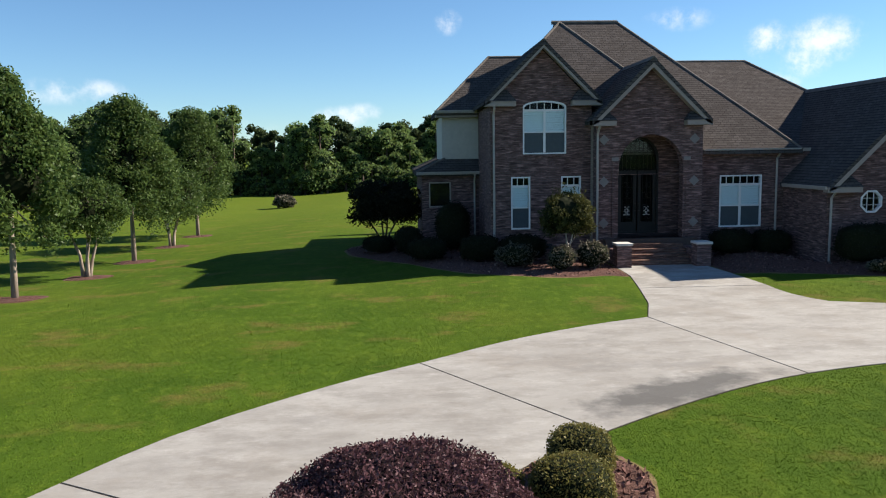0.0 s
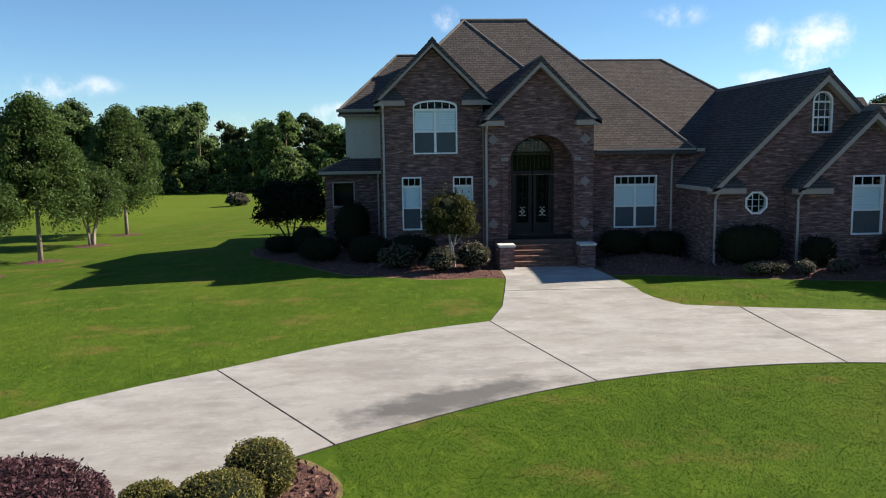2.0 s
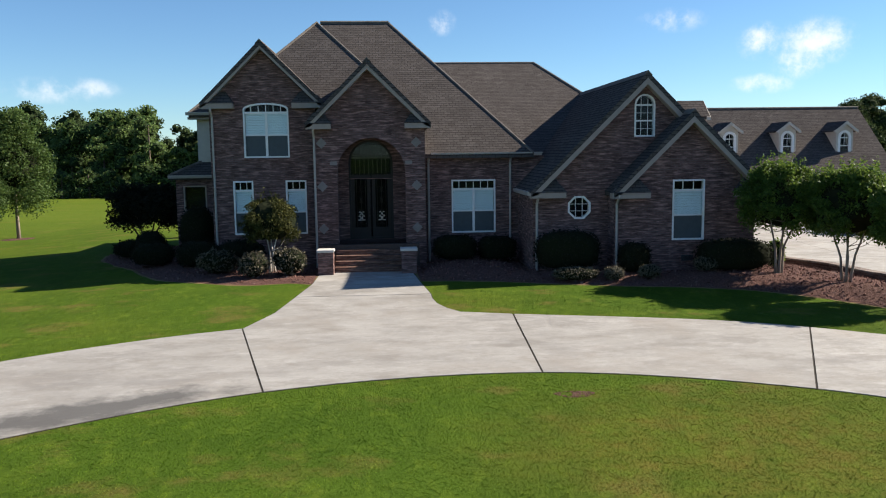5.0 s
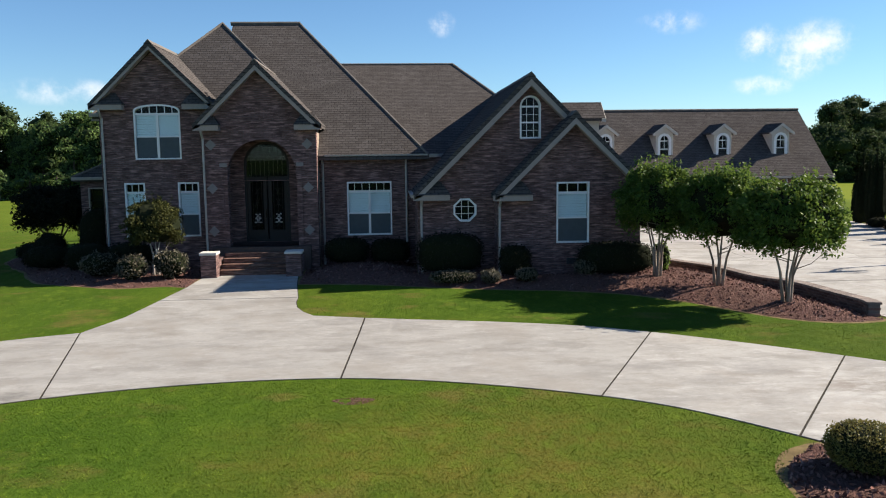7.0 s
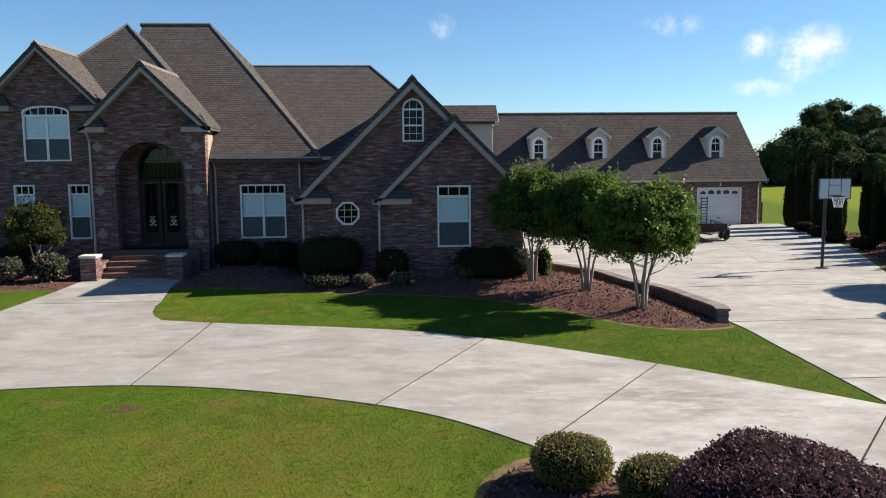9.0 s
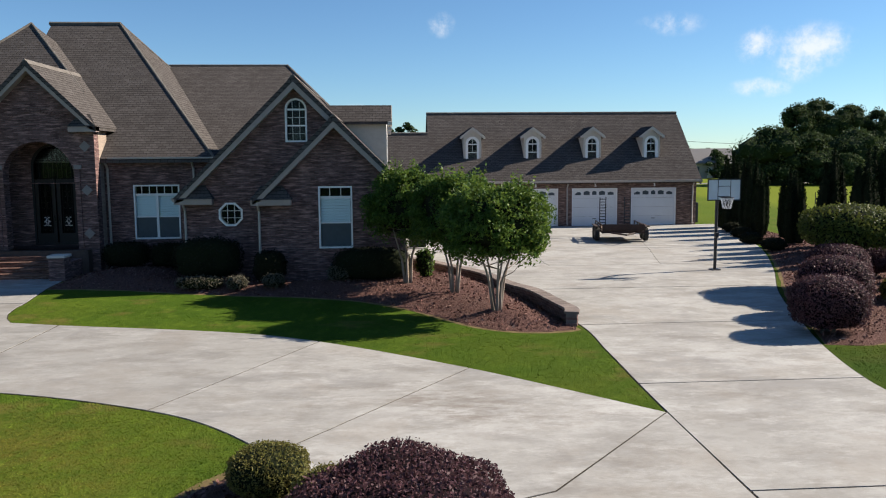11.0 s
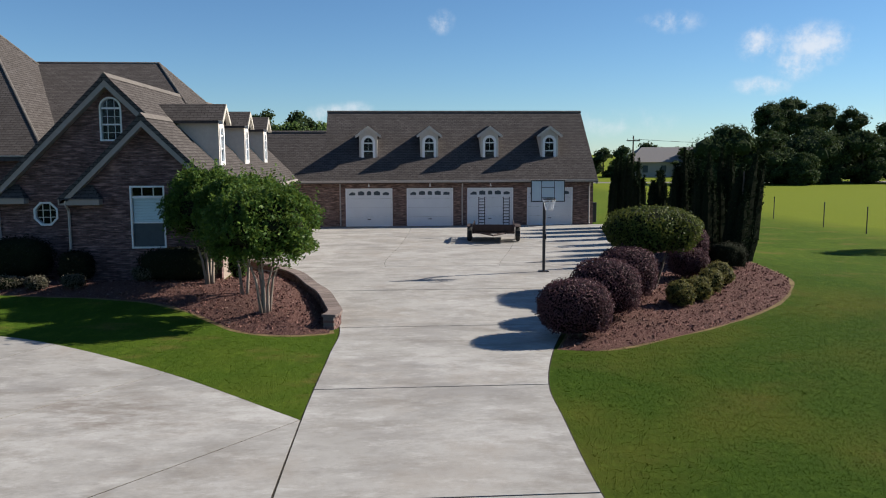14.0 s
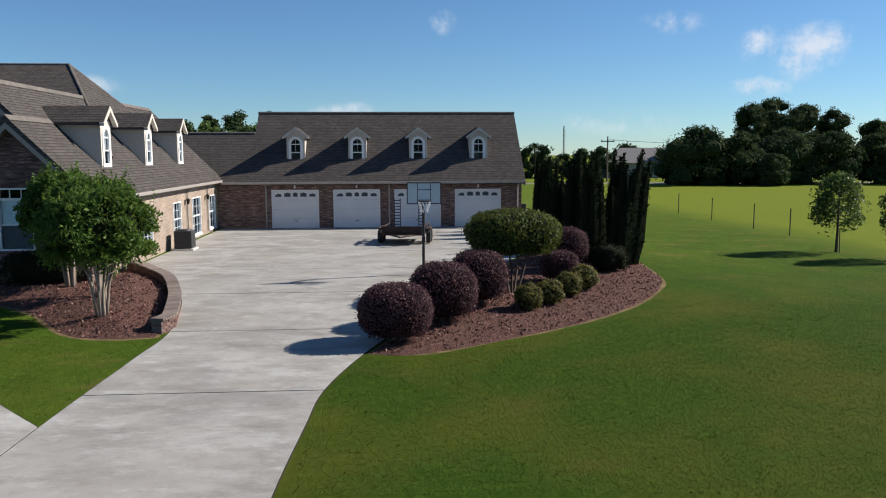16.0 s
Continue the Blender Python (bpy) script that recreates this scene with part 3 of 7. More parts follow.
def draped(outline, lift, mound=0.0, step=0.45):
    """A bed or paving sheet that follows the ground inside an outline, raised towards its middle."""
    bm = bmesh.new()
    vs = [bm.verts.new((p[0], p[1], 0)) for p in outline]
    es = [bm.edges.new((vs[i], vs[(i + 1) % len(vs)])) for i in range(len(vs))]
    bmesh.ops.triangle_fill(bm, edges=es, use_beauty=True)
    lo = [min(p[i] for p in outline) for i in (0, 1)]
    hi = [max(p[i] for p in outline) for i in (0, 1)]
    for i, normal in ((0, (1, 0, 0)), (1, (0, 1, 0))):
        for c in np.arange(lo[i] + step * 0.5, hi[i], step):
            co = (c, 0, 0) if i == 0 else (0, c, 0)
            bmesh.ops.bisect_plane(bm, geom=bm.verts[:] + bm.edges[:] + bm.faces[:], plane_co=co, plane_no=normal, dist=1e-4)
    ring = [Vector((p[0], p[1])) for p in outline]
    top = []
    for v in bm.verts:
        q = v.co.xy
        d = min((q - (a + (b - a) * min(1, max(0, (q - a).dot(b - a) / max(1e-9, (b - a).length_squared))))).length for a, b in zip(ring, ring[1:] + ring[:1]))
        up = mound * ease(d / 1.3)
        v.co.z = gz(v.co.x, v.co.y) + lift * min(1.0, 0.15 + d / 0.12) + up + (0.03 * noise.noise((q.x * 1.7, q.y * 1.7, 3)) if mound and d > 0.05 else 0)
        top.append(v)
    ext = bmesh.ops.extrude_face_region(bm, geom=bm.faces[:])
    for v in ext["geom"]:
        if isinstance(v, bmesh.types.BMVert):
            v.co.z -= 0.12 + mound
    return bm


# the drive: a loop round the lawn, the walk to the door and the lane to the garage
OUTER = [(-7.2, 6.0), (-6.3, 8.6), (-5.05, 11.2), (-3.6, 13.65), (-1.4, 16.0), (0.25, 17.35), (2.9, 19.5), (6.4, 21.3), (12.1, 22.65), (13.5, 22.2), (17.95, 21.05), (20.5, 19.75), (23.8, 17.05), (26.85, 13.9)]
INNER = [(-1.6, 4.0), (-0.9, 7.3), (0.4, 10.2), (3.0, 12.85), (7.8, 15.7), (13.2, 16.45), (17.95, 14.8), (20.4, 12.5), (22.3, 9.4), (23.0, 6.0)]


def between(line, a, b, n=9):
    """The stretch of a smooth line from the point nearest a to the one nearest b."""
    dense = smooth_line([(*p, 0) for p in line], 16)
    ia, ib = (min(range(len(dense)), key=lambda i: (dense[i].xy - Vector(q)).length) for q in (a, b))
    idx = np.linspace(ia, ib, n).round().astype(int)
    return [dense[i].xy for i in idx]


def slab_piece(outline, parent, lift=0.016, gap=0.020, material=None, name="concrete_slab", finish=None):
    ring = [Vector(p[:2]) for p in outline]
    ring = [p for i, p in enumerate(ring) if (p - ring[i - 1]).length > 0.02]
    area = sum(p.x * q.y - q.x * p.y for p, q in zip(ring, ring[1:] + ring[:1]))
    side = 1 if area > 0 else -1
    moved = []
    for i, p in enumerate(ring):
        u, v = (p - ring[i - 1]).normalized(), (ring[(i + 1) % len(ring)] - p).normalized()
        m = (Vector((-u.y, u.x)) + Vector((-v.y, v.x))) * side
        m = m / max(0.5, m.length_squared / 2) if m.length > 0.1 else Vector((0, 0))
        moved.append(p + m * gap)
    ring = moved
    bm = bmesh.new()
    n = len(ring)
    vs = [bm.verts.new((p.x, p.y, 0)) for p in ring]
    f = bm.faces.new(vs)
    bmesh.ops.triangulate(bm, faces=[f])
    for i, no in ((0, (1, 0, 0)), (1, (0, 1, 0))):
        lo, hi = min(p[i] for p in ring), max(p[i] for p in ring)
        for q in np.arange(lo + 1.0, hi, 1.5):
            bmesh.ops.bisect_plane(bm, geom=bm.verts[:] + bm.edges[:] + bm.faces[:], plane_co=(q, 0, 0) if i == 0 else (0, q, 0), plane_no=no, dist=1e-4)
    for v in bm.verts:
        v.co.z = gz(v.co.x, v.co.y) + lift
    ext = bmesh.ops.extrude_face_region(bm, geom=bm.faces[:])
    for v in ext["geom"]:
        if isinstance(v, bmesh.types.BMVert):
            v.co.z -= 0.14
    if material is None:
        slab_piece(outline, parent, 0.004 + 0.0012 * (len(parent.children) % 5), -0.004, M_JOINT, "joint_bed")
    return part(name, bm, material or finish or M_CONC, parent, uv=False)


def build_drive():
    road = empty("driveway", "pale weathered concrete driveway with dark joints and stains", "driveway", kind="structure")
    joints = [((-7.2, 6.0), (-1.6, 4.0)), ((-4.8, 11.6), (-0.2, 9.0)), ((0.25, 17.35), (3.0, 12.85)), ((6.4, 21.3), (7.8, 15.7)), ((13.49, 22.2), (13.2, 16.45)),
              ((20.5, 19.75), (17.95, 14.8)), ((23.8, 17.05), (20.4, 12.5))]
    for k, ((o0, i0), (o1, i1)) in enumerate(zip(joints, joints[1:])):
        outer = between(OUTER, o0, o1) if k != 3 else [Vector(o0), Vector((6.95, 23.0)), Vector((7.3, 25.0)), Vector((11.42, 25.0)), Vector((11.43, 24.4)), Vector((11.54, 23.7)), Vector((11.78, 23.1)), Vector((12.1, 22.62)), Vector(o1)]
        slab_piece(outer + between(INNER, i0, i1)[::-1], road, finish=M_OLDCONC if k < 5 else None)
    slab_piece(between(OUTER, (23.8, 17.05), (26.85, 13.9)) + [Vector((24.3, 10.9)), Vector((22.0, 9.95))] + between(INNER, (20.4, 12.5), (22.0, 10.0), 5)[::-1][1:], road)
    slab_piece([Vector((26.85, 13.9)), Vector((26.81, 10.6)), Vector((26.8, 6)), Vector((23.0, 6.0)), Vector((22.0, 9.95)), Vector((24.3, 10.9))], road)
    # the walk to the steps
    slab_piece([Vector(p) for p in ((7.3, 25.0), (7.62, 27.0), (7.7, 29.3), (10.95, 29.3), (11.15, 27.1), (11.42, 25.0))], road)
    # the lane and the court before the garage
    east = [(31.25, 4.0), (31.1, 8.0), (31.1, 10.8), (31.25, 13.6), (31.4, 15.6), (32.0, 18.1), (32.9, 20.8), (34.2, 24.6), (36.2, 29.0), (38.6, 35.0), (40.6, 42.0), (41.6, 47.3)]
    west = [(26.8, 4.0), (26.8, 8.0), (26.81, 10.65), (26.85, 13.9), (26.9, 15.7), (27.0, 18.3), (27.05, 21.0), (26.35, 24.9), (25.1, 28.2), (23.1, 31.2), (22.95, 38.0), (22.95, 47.3)]
    el, wl = smooth_line([(*p, 0) for p in east], 12), smooth_line([(*p, 0) for p in west], 12)

    def upto(line, y0, y1):
        mid = [p.xy for p in line if y0 + 0.15 < p.y < y1 - 0.15]
        def cut(y):
            for a, b in zip(line, line[1:]):
                if a.y <= y <= b.y:
                    return a.xy.lerp(b.xy, (y - a.y) / (b.y - a.y))
            return line[-1].xy
        return [cut(y0)] + mid + [cut(y1)]

    rows = [4.0, 10.7, 15.6, 20.95, 25.6, 30.4, 35.8, 41.4, 47.25]
    for y0, y1 in zip(rows, rows[1:]):
        l, r = upto(wl, y0, y1), upto(el, y0, y1)
        if y0 < 30:
            slab_piece(r + l[::-1], road)
        else:
            cuts = [0.0, 0.36, 0.68, 1.0]
            def lane(c):
                n = 6
                return [upto(wl, y0 + (y1 - y0) * i / n, y1)[0].lerp(upto(el, y0 + (y1 - y0) * i / n, y1)[0], c) for i in range(n)] + [l[-1].lerp(r[-1], c)]
            for a, b in zip(cuts, cuts[1:]):
                slab_piece(lane(b) + lane(a)[::-1], road, gap=0.008)


build_drive()

# ---- house ----
F_LEFT = Plane((0, 31.75, 0), (1, 0, 0), (0, -1, 0))
F_ENTRY = Plane((0, 30.9, 0), (1, 0, 0), (0, -1, 0))
F_WING = Plane((0, 28.5, 0), (1, 0, 0), (0, -1, 0))
F_BAY = Plane((0, 27.7, 0), (1, 0, 0), (0, -1, 0))
F_EAST = Plane((22.75, 0, 0), (0, 1, 0), (1, 0, 0))
F_GARAGE = Plane((0, 47.25, 0), (1, 0, 0), (0, -1, 0))

house = empty("house", "large two-storey brown brick house with steep hipped shingle roofs", "house", (9.5, 31, 0.2))
garage = empty("garage", "long brown brick garage with four white doors and four roof dormers", "garage", (32, 47.25, 0.2))


def hpart(name, bm, material, label="", parent=None, smooth=False):
    ob = part(name, bm, material, parent or house, label, smooth)
    if parent is None:
        ob.matrix_parent_inverse = Matrix.Translation(-house.location)
    return ob


def gpart(name, bm, material, label=""):
    ob = part(name, bm, material, garage, label)
    ob.matrix_parent_inverse = Matrix.Translation(-garage.location)
    return ob


def wall(plane, outer, holes, material=None, thick=0.28, adder=None, label=""):
    bm = slab(bmesh.new(), plane, [outer] + holes, -thick, 0.0)
    return (adder or hpart)("wall", bm, material or M_BRICK, label)


def window(plane, u0, u1, v0, v1, kind="single", head=None, adder=None, blind=True, grid=False):
    """A white sash window in its opening: frame, bars, panes, a screen on the lower sash and a blind behind."""
    add = adder or hpart
    loop = arched(u0, u1, v0, v1, head) if head else rect(u0, u1, v0, v1)
    inner = grown(loop, -0.045)
    fr = slab(bmesh.new(), plane, [grown(loop, 0.012), inner], -0.16, 0.018)
    w = add("window", fr, M_WHITE, "white framed window with pale blinds" if blind else "white framed window")
    mid = (u0 + u1) / 2
    spans = []
    trans = v1 - 0.36 if kind in ("transom", "double") else v1
    if kind in ("transom", "double", "arched_double"):
        tv = trans if kind != "arched_double" else v1 - 0.13
        spans.append((u0 + 0.05, u1 - 0.05, tv - 0.04, tv + 0.04))
        rail = v0 + (tv - v0) * 0.5
    else:
        tv = v1
        rail = v0 + (v1 - v0) * 0.5
    spans.append((u0 + 0.05, u1 - 0.05, rail - 0.025, rail + 0.025))
    if kind in ("double", "arched_double"):
        spans.append((mid - 0.045, mid + 0.045, v0 + 0.05, tv))
    for k, sp in enumerate(spans):
        part("sash_bar", bars(bmesh.new(), plane, [sp], -0.10, -0.02 - 0.004 * k), M_WHITE, w)
    thin = []
    if kind in ("transom", "double", "arched_double"):
        n = 3 if kind == "transom" else 6
        top = v1 if kind != "arched_double" else head
        for i in range(1, n):
            u = u0 + (u1 - u0) * i / n
            hi = top - 0.05 if kind != "arched_double" else v1 + (head - v1) * math.sqrt(max(0, 1 - ((u - mid) / ((u1 - u0) / 2)) ** 2)) - 0.05
            thin.append((u - 0.011, u + 0.011, tv + 0.03, hi))
    if grid:
        for i in (1, 2):
            u = u0 + (u1 - u0) * i / 3
            thin.append((u - 0.005, u + 0.005, v0 + 0.05, (head or v1) - 0.1))
        for f in (0.25, 0.75):
            v = v0 + (v1 - v0) * f
            thin.append((u0 + 0.05, u1 - 0.05, v - 0.005, v + 0.005))
        thin.append((u0 + 0.05, u1 - 0.05, v1 - 0.03, v1 + 0.03))
    if thin:
        tagged(part("muntin", bars(bmesh.new(), plane, thin, -0.085, -0.045), M_WHITE, w), kind="stuff")
    pane = part("pane", slab(bmesh.new(), plane, [grown(loop, -0.05)], -0.075, -0.068), M_GLASS, w)
    pane.visible_shadow = False
    if blind:
        sc = part("insect_screen", slab(bmesh.new(), plane, [rect(u0 + 0.05, u1 - 0.05, v0 + 0.05, rail - 0.02)], -0.062, -0.058), M_SCREEN, w, "dark screen over the lower sash")
        n = max(6, int((tv - rail) / 0.09))
        bl = bmesh.new()
        for i in range(n):
            v = rail + (tv - rail) * i / n
            slab(bl, plane, [rect(u0 + 0.06, u1 - 0.06, v + 0.002, v + (tv - rail) / n - 0.002)], -0.135, -0.125)
        tagged(part("blind", bl, M_BLIND, w, "pale slatted blind"), kind="stuff")
    # a near-black sheet in place of the room's darkness
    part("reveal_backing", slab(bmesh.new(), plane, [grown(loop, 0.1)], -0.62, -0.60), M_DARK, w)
    # a soldier course of bricks over the head
    top = head or v1
    br = bmesh.new()
    n = int((u1 - u0 + 0.3) / 0.075)
    for i in range(n):
        u = u0 - 0.15 + (u1 - u0 + 0.3) * (i + 0.5) / n
        lift = 0.0
        if head:
            x = min(1, abs(u - mid) / ((u1 - u0) / 2 + 0.001))
            lift = (v1 - head) + (head - v1) * math.sqrt(max(0, 1 - x * x))
        if plane is not F_EAST:
            slab(br, plane, [rect(u - 0.031, u + 0.031, top + lift + 0.03, top + lift + 0.24)], -0.01, 0.012 + 0.006 * (i % 2))
    if plane is not F_EAST:
        tagged(part("soldier_course", br, M_BRICK, w), kind="stuff")
    else:
        br.free()
    # sill
    part("sill", slab(bmesh.new(), plane, [rect(u0 - 0.06, u1 + 0.06, v0 - 0.09, v0 - 0.014)], -0.05, 0.05), M_BRICK if plane.n.y else M_WHITE, w)
    return w


def gable_roof(axis, c, half, z_eave, lo, hi, thick=0.16, over=0.0, adder=None, slope=1.0, label=""):
    """Two 45 degree planes with their thickness. axis 'y': the ridge runs along y from lo to hi at x = c."""
    add = adder or hpart
    obs = []
    for side in (-1, 1):
        e, r = half, 0.0
        prof = [(side * e, z_eave), (0.0, z_eave + half * slope), (0.0, z_eave + half * slope - thick * 1.3), (side * e, z_eave - thick)]
        vs = []
        for t in (lo, hi):
            for a, z in prof:
                vs.append((c + a, t, z) if axis == "y" else (t, c + a, z))
        bm = bmesh.new()
        v = [bm.verts.new(p) for p in vs]
        for f in ((0, 1, 2, 3), (7, 6, 5, 4), (0, 4, 5, 1), (1, 5, 6, 2), (2, 6, 7, 3), (3, 7, 4, 0)):
            bm.faces.new([v[i] for i in f])
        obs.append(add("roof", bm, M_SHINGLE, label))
    # ridge cap
    zt = z_eave + half * slope
    bm = bmesh.new()
    prof = [(-0.16, zt - 0.13 * slope), (0, zt + 0.045), (0.16, zt - 0.13 * slope), (0, zt - 0.02)]
    v = [bm.verts.new((c + a, t, z) if axis == "y" else (t, c + a, z)) for t in (lo - 0.01, hi) for a, z in prof]
    for f in ((0, 1, 2, 3), (7, 6, 5, 4), (0, 4, 5, 1), (1, 5, 6, 2), (2, 6, 7, 3), (3, 7, 4, 0)):
        bm.faces.new([v[i] for i in f])
    add("ridge_cap", bm, M_RIDGE)
    return obs


def hip_roof(x0, x1, y0, y1, z_eave, height, fascia=0.2):
    """A closed hipped roof of 45 degree planes."""
    h = height
    rx0, rx1, ry0, ry1 = x0 + h, x1 - h, y0 + h, y1 - h
    if rx1 < rx0:
        rx0 = rx1 = (x0 + x1) / 2
    if ry1 < ry0:
        ry0 = ry1 = (y0 + y1) / 2
    zt, zb = z_eave + h, z_eave - fascia
    lo = [(x0, y0), (x1, y0), (x1, y1), (x0, y1)]
    bm = bmesh.new()
    e = [bm.verts.new((*p, z_eave)) for p in lo]
    b = [bm.verts.new((*p, zb)) for p in lo]
    if (rx1 - rx0) >= (ry1 - ry0):
        a, c = bm.verts.new((rx0, (ry0 + ry1) / 2, zt)), bm.verts.new((rx1, (ry0 + ry1) / 2, zt))
        tops = [(e[0], e[1], c, a), (e[1], e[2], c), (e[2], e[3], a, c), (e[3], e[0], a)]
    else:
        a, c = bm.verts.new(((rx0 + rx1) / 2, ry0, zt)), bm.verts.new(((rx0 + rx1) / 2, ry1, zt))
        tops = [(e[0], e[1], a), (e[1], e[2], c, a), (e[2], e[3], c), (e[3], e[0], a, c)]
    pa, pc = a.co.copy(), c.co.copy()
    for f in tops:
        bm.faces.new(f)
    for i in range(4):
        bm.faces.new((b[i], b[(i + 1) % 4], e[(i + 1) % 4], e[i]))
    bm.faces.new(b[::-1])
    ob = hpart("roof", bm, M_SHINGLE)
    corners = [Vector((*p, z_eave)) for p in lo]
    ends = [pa, pc, pc, pa] if (rx1 - rx0) >= (ry1 - ry0) else [pa, pa, pc, pc]
    caps = bmesh.new()
    for p, q in list(zip(corners, ends)) + ([(pa, pc)] if (pa - pc).length > 0.1 else []):
        add_tube(caps, [p - Z * 0.005, q - Z * 0.005], 0.055, 6)
    hpart("ridge_cap", caps, M_RIDGE)
    return ob


def rake(plane, c, half, z_eave, out=0.34, wide=0.2, adder=None, slope=1.0):
    """Barge boards along a gable, with boxed returns at the eaves."""
    add = adder or hpart
    za = z_eave + half * slope
    for s in (-1, 1):
        bm = bmesh.new()
        slab(bm, plane, [[(c + s * (half + 0.02), z_eave - 0.05), (c, za - 0.03), (c, za - 0.03 - wide * 1.35), (c + s * (half - wide * 0.9), z_eave - 0.10), (c + s * (half + 0.02), z_eave - 0.20)]], 0.02, out)
        add("barge_board", bm, M_TRIM)


def eave_return(plane, u0, u1, z, out=0.34):
    """A short boxed cornice with a small shingled slope on top."""
    bm = slab(bmesh.new(), plane, [rect(u0, u1, z - 0.22, z - 0.02)], 0.0, out)
    hpart("cornice_return", bm, M_TRIM)
    bm = bmesh.new()
    d = 0.42
    ps = [plane.at(u0 - 0.03, z - 0.03, out + 0.03), plane.at(u1 + 0.03, z - 0.03, out + 0.03), plane.at(u1 + 0.03, z - 0.03, 0.0), plane.at(u0 - 0.03, z - 0.03, 0.0),
          plane.at(u0 + 0.30, z + d, 0.0), plane.at(u1 - 0.30, z + d, 0.0)]
    v = [bm.verts.new(p) for p in ps]
    for f in ((0, 1, 5, 4), (1, 2, 5), (0, 4, 3), (3, 4, 5, 2), (0, 3, 2, 1)):
        bm.faces.new([v[i] for i in f])
    hpart("cornice_roof", bm, M_SHINGLE)


def gutter(a, b, z, adder=None, out=(0, -1, 0), depth=0.13):
    a, b, o = Vector((*a, z)), Vector((*b, z)), Vector(out)
    bm = bmesh.new()
    prof = [(0, 0.0), (depth, 0.0), (depth, -0.03), (depth * 0.75, -0.13), (0, -0.13)]
    n = len(prof)
    v = [bm.verts.new(p + o * w + Z * h) for p in (a, b) for w, h in prof]
    for i in range(n):
        j = (i + 1) % n
        bm.faces.new((v[i], v[j], v[n + j], v[n + i]))
    bm.faces.new(v[:n][::-1])
    bm.faces.new(v[n:])
    (adder or hpart)("gutter", bm, M_GUTTER)


def downspout(plane, u, top, foot, adder=None):
    bm = bmesh.new()
    pts = [plane.at(u, top, 0.32), plane.at(u, top - 0.12, 0.32), plane.at(u, top - 0.34, 0.07), plane.at(u, foot + 0.15, 0.07), plane.at(u, foot + 0.06, 0.25)]
    add_tube(bm, pts, 0.045, 6)
    (adder or hpart)("downspout", bm, M_GUTTER)


G0 = 0.0
# left two-storey gable
wall(F_LEFT, [(3.5, G0), (7.45, G0), (7.45, 6.35), (5.52, 8.3), (3.5, 6.35)],
     [arched(4.77, 6.44, 4.34, 6.14, 6.36), rect(4.30, 5.03, 1.42, 3.45), rect(6.27, 7.03, 1.42, 3.45)])
window(F_LEFT, 4.77, 6.44, 4.34, 6.14, "arched_double", head=6.36)
window(F_LEFT, 4.30, 5.03, 1.42, 3.45, "transom")
window(F_LEFT, 6.27, 7.03, 1.42, 3.45, "transom")
gable_roof("y", 5.52, 2.27, 6.38, 31.4, 36.6)
rake(F_LEFT, 5.52, 2.25, 6.38)
eave_return(F_LEFT, 3.25, 4.45, 6.38)
eave_return(F_LEFT, 6.62, 7.78, 6.38)
wall(Plane((3.5, 0, 0), (0, 1, 0), (-1, 0, 0)), rect(32.03, 36.32, G0, 6.3), [])

# entry gable with its arched porch
ARCH = arched(8.28, 10.80, 1.08, 3.76, 5.02, 22)
wall(F_ENTRY, [(7.42, G0), (11.55, G0), (11.55, 5.5), (9.47, 7.55), (7.42, 5.5)], [ARCH], thick=0.45)
# porch side walls take the brick colour lightened for sun
for x, s in ((7.42, -1), (11.55, 1)):
    wall(Plane((x, 0, 0), (0, 1, 0), (s, 0, 0)), rect(31.35, 32.2, G0, 5.45), [], M_LITBRICK)
gable_roof("y", 9.47, 2.29, 5.56, 30.5, 35.6)
rake(F_ENTRY, 9.47, 2.27, 5.56, out=0.38, wide=0.24)
eave_return(F_ENTRY, 7.18, 8.10, 5.56, 0.38)
eave_return(F_ENTRY, 10.80, 11.76, 5.56, 0.38)
# arch ring, pilaster bands and imposts
ring = slab(bmesh.new(), F_ENTRY, [arched(8.10, 10.98, 3.5, 3.76, 5.20, 22), arched(8.29, 10.79, 3.52, 3.76, 5.01, 22)], 0.004, 0.03)
hpart("arch_ring", ring, M_BRICK)
for u in (8.02, 10.80):
    hpart("impost", slab(bmesh.new(), F_ENTRY, [rect(u, u + 0.26, 4.02, 4.16)], 0.002, 0.06), M_STONE, "small pale stone impost")
for u in (8.08, 10.94):
    hpart("pilaster", slab(bmesh.new(), F_ENTRY, [rect(u - 0.04, u + 0.06, 0.2, 4.02)], 0.002, 0.05), M_BRICK)
for u in (7.72, 11.22):
    for v in (4.83, 3.24, 1.66):
        dm = slab(bmesh.new(), F_ENTRY, [[(u - 0.2, v), (u, v - 0.2), (u + 0.2, v), (u, v + 0.2)]], 0.002, 0.035)
        hpart("diamond_inset", dm, M_STONE, "pale stone diamond set in brick")
arc = bmesh.new()
for i in range(21):
    a = radians(28 + 124 * i / 20)
    c, si = math.cos(a), math.sin(a)
    r0, r1, hw = 1.05, 1.05 + (0.30 if i % 2 else 0.22), 0.036
    slab(arc, F_ENTRY, [[(9.47 + r0 * c + hw * si, 5.42 + r0 * 0.62 * si - hw * c), (9.47 + r0 * c - hw * si, 5.42 + r0 * 0.62 * si + hw * c),
                         (9.47 + r1 * c - hw * si, 5.42 + r1 * 0.62 * si + hw * c), (9.47 + r1 * c + hw * si, 5.42 + r1 * 0.62 * si - hw * c)]], 0.002, 0.03)
tagged(hpart("soldier_course", arc, M_BRICK), kind="stuff")
